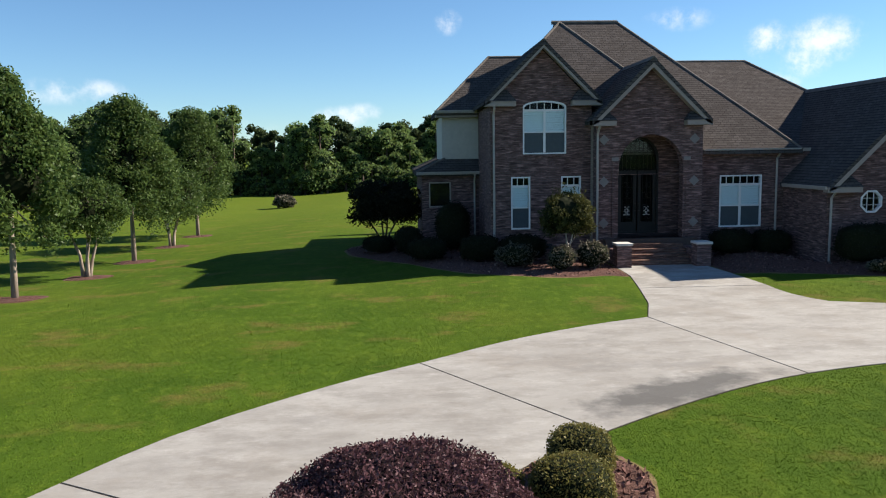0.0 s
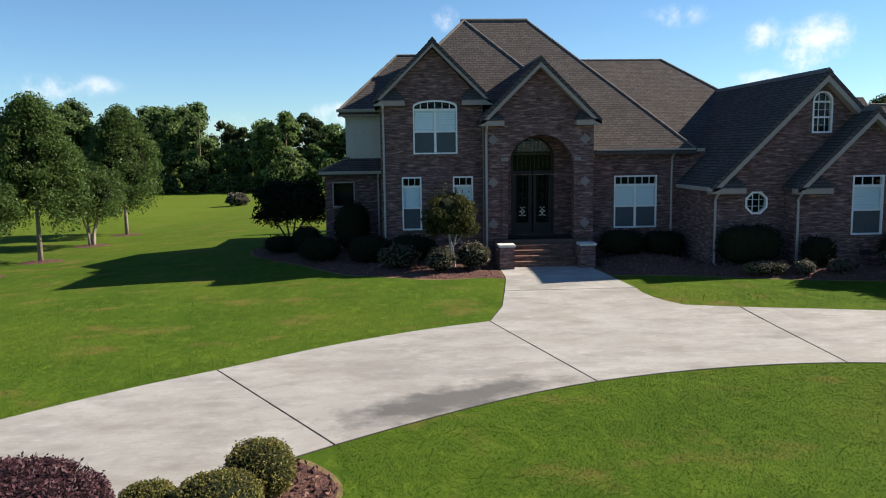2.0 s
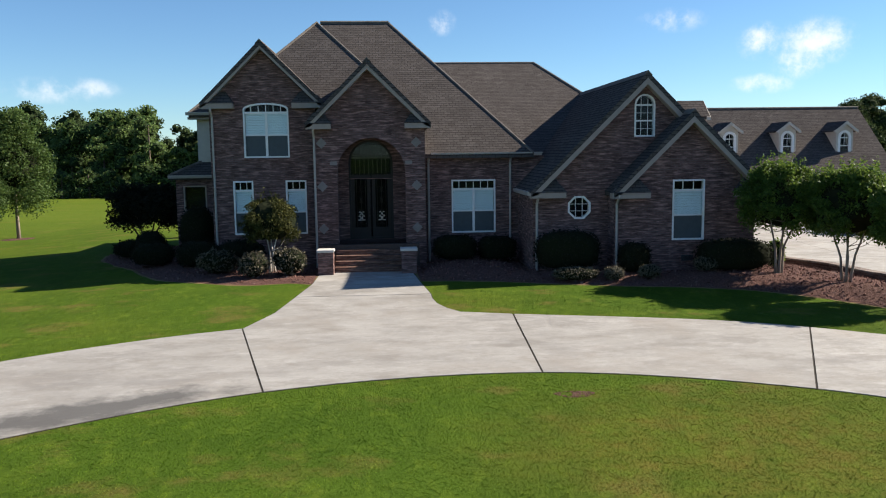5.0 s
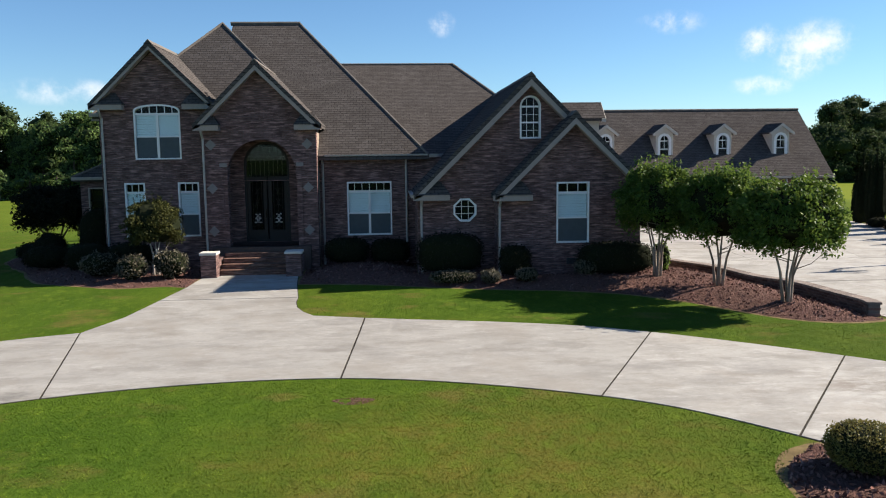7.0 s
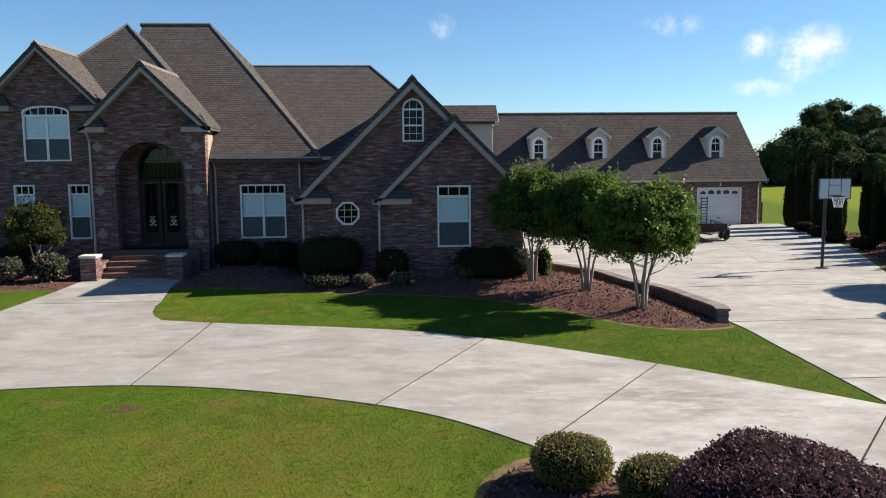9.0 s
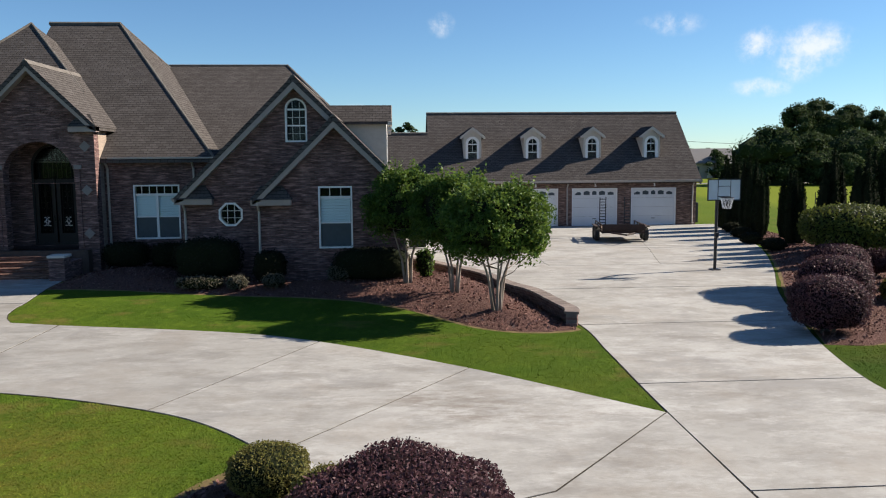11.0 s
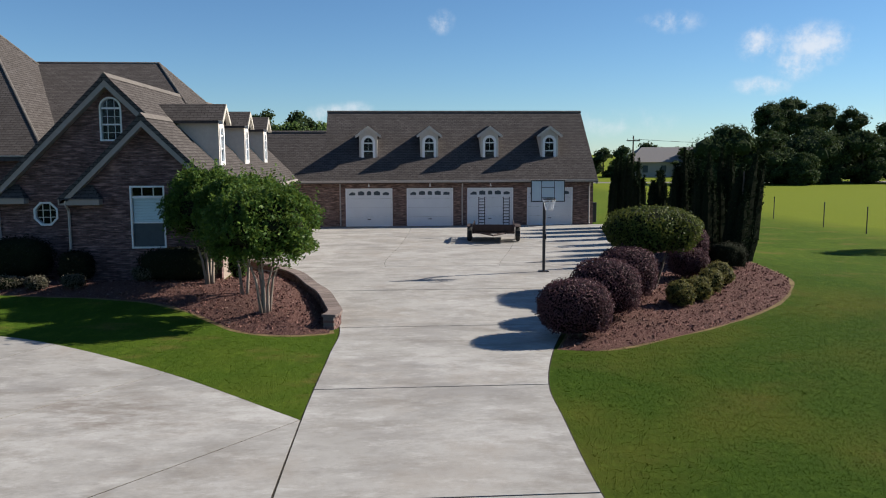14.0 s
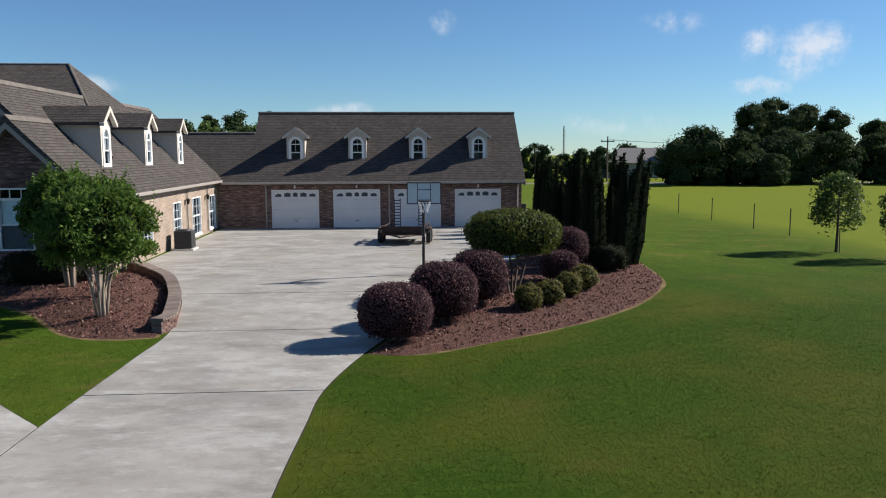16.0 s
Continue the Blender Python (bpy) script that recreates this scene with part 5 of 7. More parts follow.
BED_WEST = curve2([(7.62, 27.0), (6.8, 27.25), (5.4, 27.1), (3.8, 27.75), (2.4, 28.5), (1.2, 30.3), (0.2, 32.3), (-1.3, 34.4), (-2.3, 36.4), (-2.5, 38.5), (-1.5, 40.5)]) + [Vector(p) for p in ((0.9, 40.5), (0.9, 36.25), (3.45, 36.25), (3.45, 31.7), (7.36, 31.7), (7.36, 30.85), (7.62, 30.85), (7.62, 28.7))]
BED_EAST = [Vector((11.13, 30.85)), Vector((11.14, 28.0))] + curve2([(11.2, 27.15), (13.0, 26.95), (15.1, 26.3), (17.4, 25.6), (20.0, 25.0), (21.9, 24.05), (23.3, 22.5), (24.3, 21.1), (25.1, 20.45), (26.0, 20.25), (26.85, 20.4)]) + \
    curve2([(26.75, 21.6), (26.15, 24.6), (24.85, 28.0), (22.95, 30.9)]) + [Vector(p) for p in ((22.85, 27.65), (17.8, 27.65), (17.8, 28.45), (15.15, 28.45), (15.15, 31.7), (11.62, 31.7), (11.62, 30.85))]
BED_ISLAND = curve2([(32.15, 18.3), (33.3, 18.2), (35.5, 19.5), (38.0, 21.4), (40.2, 23.7), (41.6, 26.1), (42.1, 28.5), (42.6, 34.0), (42.6, 40.0), (42.2, 44.8)]) + curve2([(41.2, 44.8), (40.2, 40.0), (38.9, 35.2), (36.5, 29.2), (34.5, 24.7), (33.2, 20.9)])
BED_LOOP_W = curve2([(2.5, 12.3), (3.05, 11.6), (3.12, 10.8), (2.6, 9.2), (1.4, 7.4), (0.2, 5.5), (-0.9, 4.2)]) + curve2([(-1.45, 4.3), (-0.78, 7.25), (0.5, 10.1), (1.6, 11.6)])
BED_LOOP_E = curve2([(20.5, 12.2), (19.9, 11.7), (19.4, 10.9), (19.4, 9.6), (20.2, 7.8), (21.6, 5.6)]) + curve2([(22.85, 5.8), (22.15, 9.3), (21.4, 10.9)])
bed(BED_WEST, 0.06, "dark reddish bark mulch bed along the house front")
bed(BED_EAST, 0.22, "reddish bark mulch bed before the east wing")
bed(BED_ISLAND, 0.10, "reddish bark mulch bed beside the garage court")
bed(BED_LOOP_W, 0.05, "bark mulch bed at the west end of the loop lawn")
bed(BED_LOOP_E, 0.05, "bark mulch bed at the east end of the loop lawn")


def fringe(ring, wide, seed):
    """The outline moved out unevenly: a strip of dry straw between mulch and grass."""
    pts = [Vector(p[:2]) for p in ring]
    pts = [p for i, p in enumerate(pts) if (p - pts[i - 1]).length > 0.05]
    side = 1 if sum(p.x * q.y - q.x * p.y for p, q in zip(pts, pts[1:] + pts[:1])) > 0 else -1
    out = []
    for i, p in enumerate(pts):
        d = (pts[(i + 1) % len(pts)] - pts[i - 1]).normalized()
        out.append(p + Vector((d.y, -d.x)) * side * wide * (0.75 + 0.9 * noise.noise((p.x * 0.9, p.y * 0.9, seed))))
    return out


for ring, wide in ((BED_ISLAND, 0.13), (BED_LOOP_W, 0.12), (BED_LOOP_E, 0.16), (BED_WEST, 0.14), (BED_EAST, 0.14)):
    tagged(part("bed_edge", draped(fringe(ring, wide, 2), 0.008, 0, 0.6), M_STRAW, None, uv=False), "tan dry straw and bare soil edging a mulch bed", "bed edge", kind="structure")


def inside(ring, x, y):
    hit = False
    for a, b in zip(ring, ring[1:] + ring[:1]):
        if (a[1] > y) != (b[1] > y) and x < (b[0] - a[0]) * (y - a[1]) / (b[1] - a[1]) + a[0]:
            hit = not hit
    return hit


def edge_distance(ring, x, y):
    q = Vector((x, y))
    best = 9.0
    for a, b in zip(ring, ring[1:] + ring[:1]):
        a, b = Vector(a[:2]), Vector(b[:2])
        t = min(1, max(0, (q - a).dot(b - a) / max(1e-9, (b - a).length_squared)))
        best = min(best, (q - a - (b - a) * t).length)
    return best


def chips(ring, mound, density, seed):
    rng = np.random.default_rng(seed)
    x0, x1 = min(p[0] for p in ring), max(p[0] for p in ring)
    y0, y1 = min(p[1] for p in ring), max(p[1] for p in ring)
    pts = []
    for _ in range(int((x1 - x0) * (y1 - y0) * density)):
        x, y = rng.uniform(x0, x1), rng.uniform(y0, y1)
        if inside(ring, x, y):
            d = edge_distance(ring, x, y)
            pts.append((x, y, gz(x, y) + 0.04 + mound * ease(d / 1.3) + rng.uniform(-0.005, 0.03)))
    return pts


ch = chips(BED_EAST, 0.22, 60, 1) + chips(BED_ISLAND, 0.10, 60, 2) + chips(BED_LOOP_W, 0.05, 150, 3) + chips(BED_LOOP_E, 0.05, 150, 4) + chips(BED_WEST, 0.06, 25, 5)
tagged(leaf_cloud("bark_chips", ch, 0.045, M_CHIP, None, seed=6, slim=0.45, lift=0.6), "loose reddish bark chips on the beds", "bark chips", kind="stuff")

# ---- plants ----
BEDS = [(BED_WEST, 0.06), (BED_EAST, 0.22), (BED_ISLAND, 0.10), (BED_LOOP_W, 0.05), (BED_LOOP_E, 0.05)]


def soil(x, y):
    """Height of the surface that a plant stands on."""
    for ring, m in BEDS:
        if inside(ring, x, y):
            return gz(x, y) + 0.03 + m * ease(edge_distance(ring, x, y) / 1.3)
    return gz(x, y)



def shell(n, rx, ry, rz, seed, flat=2.4, rough=0.06, low=-0.75):
    """Points and outward directions on a clipped, slightly boxy shrub surface."""
    rng = np.random.default_rng(seed)
    d = rng.normal(size=(int(n * 1.6), 3))
    d /= np.linalg.norm(d, axis=1)[:, None]
    d = d[d[:, 2] > low][:n]
    k = (np.abs(d[:, 0]) ** flat + np.abs(d[:, 1]) ** flat + np.abs(d[:, 2]) ** flat) ** (-1 / flat)
    lump = 1 + rough * np.array([noise.noise((*(v * 2.3 + seed),)) for v in d])
    return d * (k * lump)[:, None] * np.array([rx, ry, rz]), d


def shrub(name, at, rx, ry, height, material, core, label, category, group="", n=1500, leaf=0.04, foot=0.0, seed=1, flat=2.4, rough=0.08, stems=0, face_out=0.55):
    """A clipped shrub: leaves on a solid inside, on short stems where it stands clear of the ground."""
    x, y = at
    base = soil(x, y)
    e = empty(name, label, category, (x, y, base), group)
    rz = (height - foot) / 2
    cz = foot + rz
    # added dark core: the shade behind the leaves as a solid
    bm = bmesh.new()
    bmesh.ops.create_icosphere(bm, subdivisions=3, radius=1.0)
    for v in bm.verts:
        d = v.co.normalized()
        k = (abs(d.x) ** flat + abs(d.y) ** flat + abs(d.z) ** flat) ** (-1 / flat)
        lump = 1 + rough * noise.noise(d * 2.3 + Vector((seed, seed, seed)))
        v.co = Vector((d.x * rx, d.y * ry, d.z * rz)) * k * lump * 0.93 + Vector((0, 0, cz))
        v.co.z = max(v.co.z, foot + 0.01 if foot else 0.0)
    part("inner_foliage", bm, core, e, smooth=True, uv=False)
    pts, nor = shell(n, rx, ry, rz, seed, flat, rough)
    rng = np.random.default_rng(seed + 50)
    pts = pts * rng.uniform(0.93, 1.03, (len(pts), 1)) + np.array([0, 0, cz])
    pts[:, 2] = np.maximum(pts[:, 2], 0.02)
    leaf_cloud("foliage", pts, leaf, material, e, nor, seed + 9, face_out=face_out)
    # uneven shoots stand out of the clipped surface
    pick = rng.random(len(pts)) < 0.12
    tw = leaf_cloud("shoot", pts[pick] * np.array([1, 1, 1]) + nor[pick] * rng.uniform(0.01, 0.09, (pick.sum(), 1)) * min(1.0, leaf / 0.04), leaf, material, e, nor[pick], seed + 11, face_out=0.1)
    tagged(tw, kind="stuff")
    for i in range(max(stems, 3)):
        a = 2 * math.pi * i / max(stems, 3) + seed
        part("stem", tube([(0.12 * math.cos(a), 0.12 * math.sin(a), -0.05), (0.2 * rx * math.cos(a) + 0.05, 0.2 * ry * math.sin(a), max(0.3, foot) * 0.6), (0.35 * rx * math.cos(a), 0.35 * ry * math.sin(a), max(0.35, foot + 0.25))], [0.045, 0.035, 0.02], 6), M_DARKBARK, e)
    return e


PURPLE, BOXWOOD = "rounded clipped purple-leaved shrub on mulch", "small clipped yellow-green boxwood ball on mulch"
# the ends of the loop lawn
shrub("purple_shrub", (-0.18, 8.75), 1.36, 1.4, 1.31, M_LEAF_PURPLE, M_CORE_PURPLE, "broad clipped purple-leaved shrub at the drive edge", "shrub", "purple shrubs", 30000, 0.024, seed=3, flat=2.1, rough=0.16, face_out=0.25)
shrub("boxwood", (2.2, 11.0), 0.43, 0.43, 0.72, M_LEAF_BOX, M_CORE_GREEN, BOXWOOD, "shrub", "boxwood balls", 4500, 0.018, seed=4, face_out=0.3)
shrub("boxwood", (1.87, 10.05), 0.50, 0.48, 0.68, M_LEAF_BOX, M_CORE_GREEN, BOXWOOD, "shrub", "boxwood balls", 5000, 0.018, seed=5, face_out=0.3)
shrub("boxwood", (0.98, 10.35), 0.36, 0.36, 0.52, M_LEAF_BOX, M_CORE_GREEN, BOXWOOD, "shrub", "boxwood balls", 3400, 0.018, seed=6, face_out=0.3)
shrub("boxwood", (20.6, 11.1), 0.52, 0.5, 0.62, M_LEAF_BOX, M_CORE_GREEN, BOXWOOD, "shrub", "boxwood balls", 5000, 0.018, seed=7, face_out=0.3)
shrub("boxwood", (21.5, 10.3), 0.50, 0.46, 0.62, M_LEAF_BOX, M_CORE_GREEN, BOXWOOD, "shrub", "boxwood balls", 5000, 0.018, seed=8, face_out=0.3)
shrub("purple_shrub", (22.33, 8.4), 1.22, 1.65, 1.31, M_LEAF_PURPLE, M_CORE_PURPLE, "broad clipped purple-leaved shrub at the drive edge", "shrub", "purple shrubs", 30000, 0.024, seed=10, flat=2.05, rough=0.14, face_out=0.25)
# the island beside the garage court
for i, (x, y, rx, ry, h) in enumerate(((32.78, 19.4, 0.86, 0.86, 1.38), (34.05, 21.3, 0.88, 0.9, 1.55), (35.2, 23.2, 0.8, 0.85, 1.55), (39.0, 28.4, 0.66, 0.66, 1.5), (38.2, 26.2, 0.6, 0.6, 1.0))):
    shrub("purple_shrub", (x, y), rx, ry, h, M_LEAF_PURPLE, M_CORE_PURPLE, PURPLE, "shrub", "purple shrubs", 8000, 0.030, foot=0.08, seed=20 + i, flat=2.6, rough=0.05)
shrub("hedge_tree", (36.42, 24.7), 1.42, 1.3, 2.55, M_LEAF_HEDGE, M_CORE_GREEN, "broad clipped green hedge tree on bare grey stems", "tree", "", 7500, 0.045, foot=1.12, seed=31, flat=2.25, rough=0.10, stems=4)
for i, (x, y, r, h) in enumerate(((36.5, 22.4, 0.36, 0.68), (37.25, 23.0, 0.36, 0.66), (38.0, 24.0, 0.38, 0.7), (38.7, 24.9, 0.4, 0.74), (40.4, 28.2, 0.62, 0.92))):
    shrub("boxwood", (x, y), r, r, h, M_LEAF_DARK if i == 4 else M_LEAF_BOX, M_CORE_GREEN, BOXWOOD, "shrub", "boxwood balls", 2600, 0.028, seed=40 + i, rough=0.3)
for i, (x, y) in enumerate(((39.0, 36.8), (39.8, 39.6), (40.5, 42.2), (38.6, 33.8))):
    shrub("low_shrub", (x, y), 0.5, 0.5, 0.55, M_LEAF_DARK, M_CORE_GREEN, "low dark shrub beside the garage court", "shrub", "", 500, 0.05, seed=50 + i)


def cypress(x, y, h, r, seed, lean=0.0):
    """A narrow columnar evergreen with several upright plumes."""
    e = empty("columnar_cypress", "tall narrow dark green columnar cypress", "tree", (x, y, soil(x, y)), "cypress row")
    rng = np.random.default_rng(seed)
    part("trunk", tube([(0, 0, -0.05), (0, 0, h * 0.4), (0.02, 0, h * 0.8)], [0.09, 0.06, 0.02], 6), M_DARKBARK, e)
    core, pts, nor = bmesh.new(), [], []
    for k in range(8):
        a = rng.uniform(0, 6.28)
        q = r * (0.0 if k == 0 else rng.uniform(0.35, 0.62))
        px, py, top, rr = q * math.cos(a), q * math.sin(a), h * (1.0 if k == 0 else rng.uniform(0.62, 0.96)), r * rng.uniform(0.34, 0.50)
        add_tube(core, [(px * 0.7, py * 0.7, 0.1), (px, py, top * 0.25), (px * 1.05, py * 1.05, top * 0.7), (px * 1.1, py * 1.1, top * 0.97)], [rr * 0.7, rr * 0.96, rr * 0.66, 0.02], 7)
        n = int(900 * h / 4)
        t = rng.uniform(0.02, 1.0, n)
        prof = rr * np.minimum(1.0, (0.45 + t * 2.2)) * np.maximum(0.03, 1 - t ** 2.3) ** 0.75
        th = rng.uniform(0, 6.28, n)
        d = np.stack([np.cos(th), np.sin(th), np.full(n, 0.25)], 1)
        p = np.stack([px * (0.7 + 0.4 * t) + prof * np.cos(th), py * (0.7 + 0.4 * t) + prof * np.sin(th), t * top], 1)
        pts.append(p * 1.0 + d * rng.uniform(-0.05, 0.06, (n, 1)))
        nor.append(d)
    for v in core.verts:
        v.co.x += lean * (v.co.z / h) ** 2
    # dark plume cores stand in for the shade between the needles
    part("inner_foliage", core, M_CORE_GREEN, e, uv=False)
    pts = np.concatenate(pts)
    pts[:, 0] += lean * (pts[:, 2] / h) ** 2
    leaf_cloud("foliage", pts, 0.06, M_LEAF_CYP, e, np.concatenate(nor), seed, slim=0.35, face_out=0.3)


for i, (x, y, h, r) in enumerate(((41.35, 29.3, 4.3, 0.72), (40.5, 30.4, 4.2, 0.66), (41.5, 31.6, 4.35, 0.7), (40.3, 32.4, 4.3, 0.7), (41.2, 33.9, 4.2, 0.66), (40.2, 35.2, 3.3, 0.55), (41.0, 37.2, 3.4, 0.55), (40.6, 39.3, 3.3, 0.5), (40.9, 41.3, 4.1, 0.66), (40.9, 43.2, 4.2, 0.7), (41.2, 44.9, 4.1, 0.66))):
    cypress(x, y, h, r, 70 + i, 0.55 if i == 0 else 0.0)

# shrubs before the house
for x, y, rx, ry, h, k in ((16.2, 26.35, 0.75, 0.35, 0.42, 0), (17.4, 26.1, 0.30, 0.28, 0.42, 0), (18.55, 26.05, 0.34, 0.3, 0.42, 0), (20.6, 26.5, 0.4, 0.35, 0.5, 0)):
    shrub("low_shrub", (x, y), rx, ry, h, M_LEAF_DRY, M_CORE_GREEN, "low clipped grey-green shrub before the house", "shrub", "low front shrubs", 900, 0.035, seed=int(x * 7))
for x, y, rx, ry, h in ((16.2, 27.6, 1.1, 0.6, 1.35), (18.3, 26.95, 0.5, 0.45, 1.0), (21.6, 26.7, 1.25, 0.6, 1.05), (12.6, 30.6, 0.8, 0.6, 0.9), (14.2, 30.6, 0.7, 0.6, 0.85)):
    shrub("dark_shrub", (x, y), rx, ry, h, M_LEAF_DARK, M_CORE_GREEN, "clipped shrub against the brick wall, coloured dark as in shade", "shrub", "dark front shrubs", 1500, 0.04, seed=int(x * 9), flat=3.2)
for x, y, r, h in ((5.55, 28.2, 0.48, 0.85), (6.75, 28.6, 0.55, 0.95), (4.1, 29.4, 0.7, 0.8)):
    shrub("azalea", (x, y), r, r, h, M_LEAF_DRY, M_CORE_GREEN, "loose greyish azalea bush on mulch beside the steps", "shrub", "azaleas", 700, 0.05, seed=int(x * 11), rough=0.3, flat=2.0, face_out=0.1)
for x, y, rx, ry, h in ((2.2, 34.6, 0.75, 0.7, 2.1), (0.3, 34.5, 0.6, 0.6, 1.2), (-1.0, 36.0, 0.7, 0.6, 0.75), (3.0, 31.2, 0.8, 0.7, 1.0), (1.0, 32.4, 0.8, 0.7, 0.9), (4.6, 30.9, 0.9, 0.6, 1.0)):
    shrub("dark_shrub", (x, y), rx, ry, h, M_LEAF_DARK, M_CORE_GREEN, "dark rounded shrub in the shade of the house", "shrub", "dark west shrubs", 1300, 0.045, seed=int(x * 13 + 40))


def tree(name, at, height, crown, clear, label, material, bark, group="", stems=1, spread=0.0, n=5000, leaf=0.06, seed=1, clumps=60, girth=0.09, lean=(0, 0), flat_top=1.0, pointed=0.0, cluster=0.22, heart=0.0, sprigs=0):
    """A tree: tapered trunks, limbs that reach into the crown, and leaves in uneven clumps with gaps."""
    x, y = at
    e = empty(name, label, "tree", (x, y, soil(x, y)), group)
    rng = np.random.default_rng(seed)
    rx, ry = crown
    z0, z1 = clear, height
    heads = []
    for k in range(clumps):
        u = rng.uniform(0, 1) ** 0.85
        th = rng.uniform(0, 6.28)
        prof = math.sin(math.pi * min(1, 0.12 + 0.88 * u)) ** 0.55 * (1 - pointed * u) if pointed else (max(0.0, 1 - abs(2 * u - 0.85) ** 2.6 / 1.6)) ** 0.5
        rr = prof * rng.uniform(0.45, 1.0) ** 0.5
        heads.append(Vector((rx * rr * math.cos(th) + lean[0] * u, ry * rr * math.sin(th) + lean[1] * u, z0 + (z1 - z0) * (0.06 + 0.9 * u))))
    tips = []
    for s in range(stems):
        a = 2 * math.pi * s / stems + rng.uniform(-0.4, 0.4) + seed
        o = 0.0 if stems == 1 else 0.10
        top = Vector((spread * math.cos(a), spread * math.sin(a), clear + (height - clear) * (0.72 if stems == 1 else 0.35)))
        foot = Vector((o * math.cos(a), o * math.sin(a), -0.08))
        mid = foot.lerp(top, 0.5) + Vector((rng.uniform(-0.06, 0.06), rng.uniform(-0.06, 0.06), 0))
        if stems > 1:
            mid = Vector((0.30 * top.x + rng.uniform(-0.05, 0.05), 0.30 * top.y + rng.uniform(-0.05, 0.05), clear * rng.uniform(0.5, 0.68)))
        part("trunk", tube([foot, foot.lerp(mid, 0.5), mid, mid.lerp(top, 0.5), top], [girth * 1.25, girth, girth * 0.8, girth * 0.55, girth * 0.22], 8), bark, e, smooth=True)
        tips.append((foot, mid, top))
    for k, hd in enumerate(heads[:max(7, clumps // 5)]):
        foot, mid, top = tips[k % stems]
        t = min(0.95, max(0.15, (hd.z - clear * 0.9) / (top.z - clear * 0.9 + 1e-6) - 0.35))
        start = mid.lerp(top, t)
        bend = start.lerp(hd, 0.5) + Vector((0, 0, -0.12))
        part("limb", tube([start, bend, hd], [girth * 0.35, girth * 0.22, girth * 0.08], 5), bark, e)
    # optional dark heart darkens the crown's inside and underside as shade would
    if heart:
        bm = bmesh.new()
        bmesh.ops.create_icosphere(bm, subdivisions=3, radius=1.0, matrix=Matrix.Translation((0, 0, z0 + (z1 - z0) * 0.52)) @ Matrix.Diagonal((rx * heart, ry * heart, (z1 - z0) * 0.5 * heart, 1)))
        for v in bm.verts:
            v.co += Vector(noise.noise_vector(v.co * 2.2)) * 0.16
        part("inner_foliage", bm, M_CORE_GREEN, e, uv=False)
    per = n // clumps
    pts, nor = [], []
    for hd in heads:
        # each clump is a small hollow puff, lit on one side and dark on the other
        d = rng.normal(size=(per, 3))
        d /= np.linalg.norm(d, axis=1)[:, None]
        d[:, 2] = np.abs(d[:, 2]) * np.where(rng.random(per) < 0.75, 1, -1)
        big = rng.uniform(0.75, 1.35)
        c = d * rng.uniform(0.55, 1.12, (per, 1)) * big * np.array([rx * cluster * 1.5, ry * cluster * 1.5, min(rx * cluster * 1.5, (z1 - z0) * cluster * 0.75)])
        pts.append(c + np.array(hd))
        nor.append(d)
    pts, nor = np.concatenate(pts), np.concatenate(nor)
    ok = (pts[:, 2] > clear * 0.75) & (pts[:, 2] < height + 0.5)
    pts, nor = pts[ok], nor[ok]
    # upright shoots break the outline of the crown
    tops = sorted(heads, key=lambda q: -q.z)[:sprigs]
    for q in tops:
        k = 14
        t = np.linspace(0, 1, k)[:, None]
        way = np.array([rng.uniform(-0.25, 0.25), rng.uniform(-0.25, 0.25), 1.0])
        line = np.array(q) + np.array([rng.uniform(-0.2, 0.2), rng.uniform(-0.2, 0.2), 0.1]) + way * t * rng.uniform(0.3, 0.55) + rng.normal(size=(k, 3)) * 0.025
        pts, nor = np.concatenate([pts, line]), np.concatenate([nor, np.repeat([[0.3, 0, 1.0]], k, 0)])
    leaf_cloud("crown", pts, leaf, material, e, nor, seed + 3, face_out=0.42)
    return e


CRAPE = "multi-stemmed crape myrtle with pale smooth trunks and dense green crown"
for i, (x, y, h) in enumerate(((22.75, 25.9, 3.4), (24.1, 24.3, 3.4), (25.05, 22.0, 3.25))):
    wide = (1.2, 1.2, 1.36)[i]
    tree("crape_myrtle", (x, y), h, (wide, wide * 0.96), 1.30, CRAPE, M_LEAF_CRAPE, M_PALEBARK, "crape myrtles", stems=(5, 4, 6)[i], spread=0.62, n=24000, leaf=0.052, seed=80 + i, clumps=120, girth=0.042, cluster=0.15, heart=0.82, sprigs=60)
tree("front_crape_myrtle", (6.0, 29.3), 2.5, (0.9, 0.85), 1.05, "small rounded olive-green crape myrtle beside the front steps", M_LEAF_OLIVE, M_GREYBARK, "", stems=3, spread=0.3, n=14000, leaf=0.042, seed=90, clumps=70, girth=0.04, cluster=0.17, heart=0.92, sprigs=14)
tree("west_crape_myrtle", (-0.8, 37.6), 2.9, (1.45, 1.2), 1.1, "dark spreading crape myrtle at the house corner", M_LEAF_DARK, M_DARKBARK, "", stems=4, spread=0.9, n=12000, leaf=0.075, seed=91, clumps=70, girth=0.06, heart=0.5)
ROW = ((-13.1, 28.2, 7.5, 2.3, "maple"), (-12.9, 33.9, 4.0, 1.5, "crape"), (-12.7, 39.2, 7.5, 2.6, "maple"), (-12.7, 45.6, 4.1, 1.9, "crape"), (-12.7, 51.4, 7.6, 2.7, "maple"))
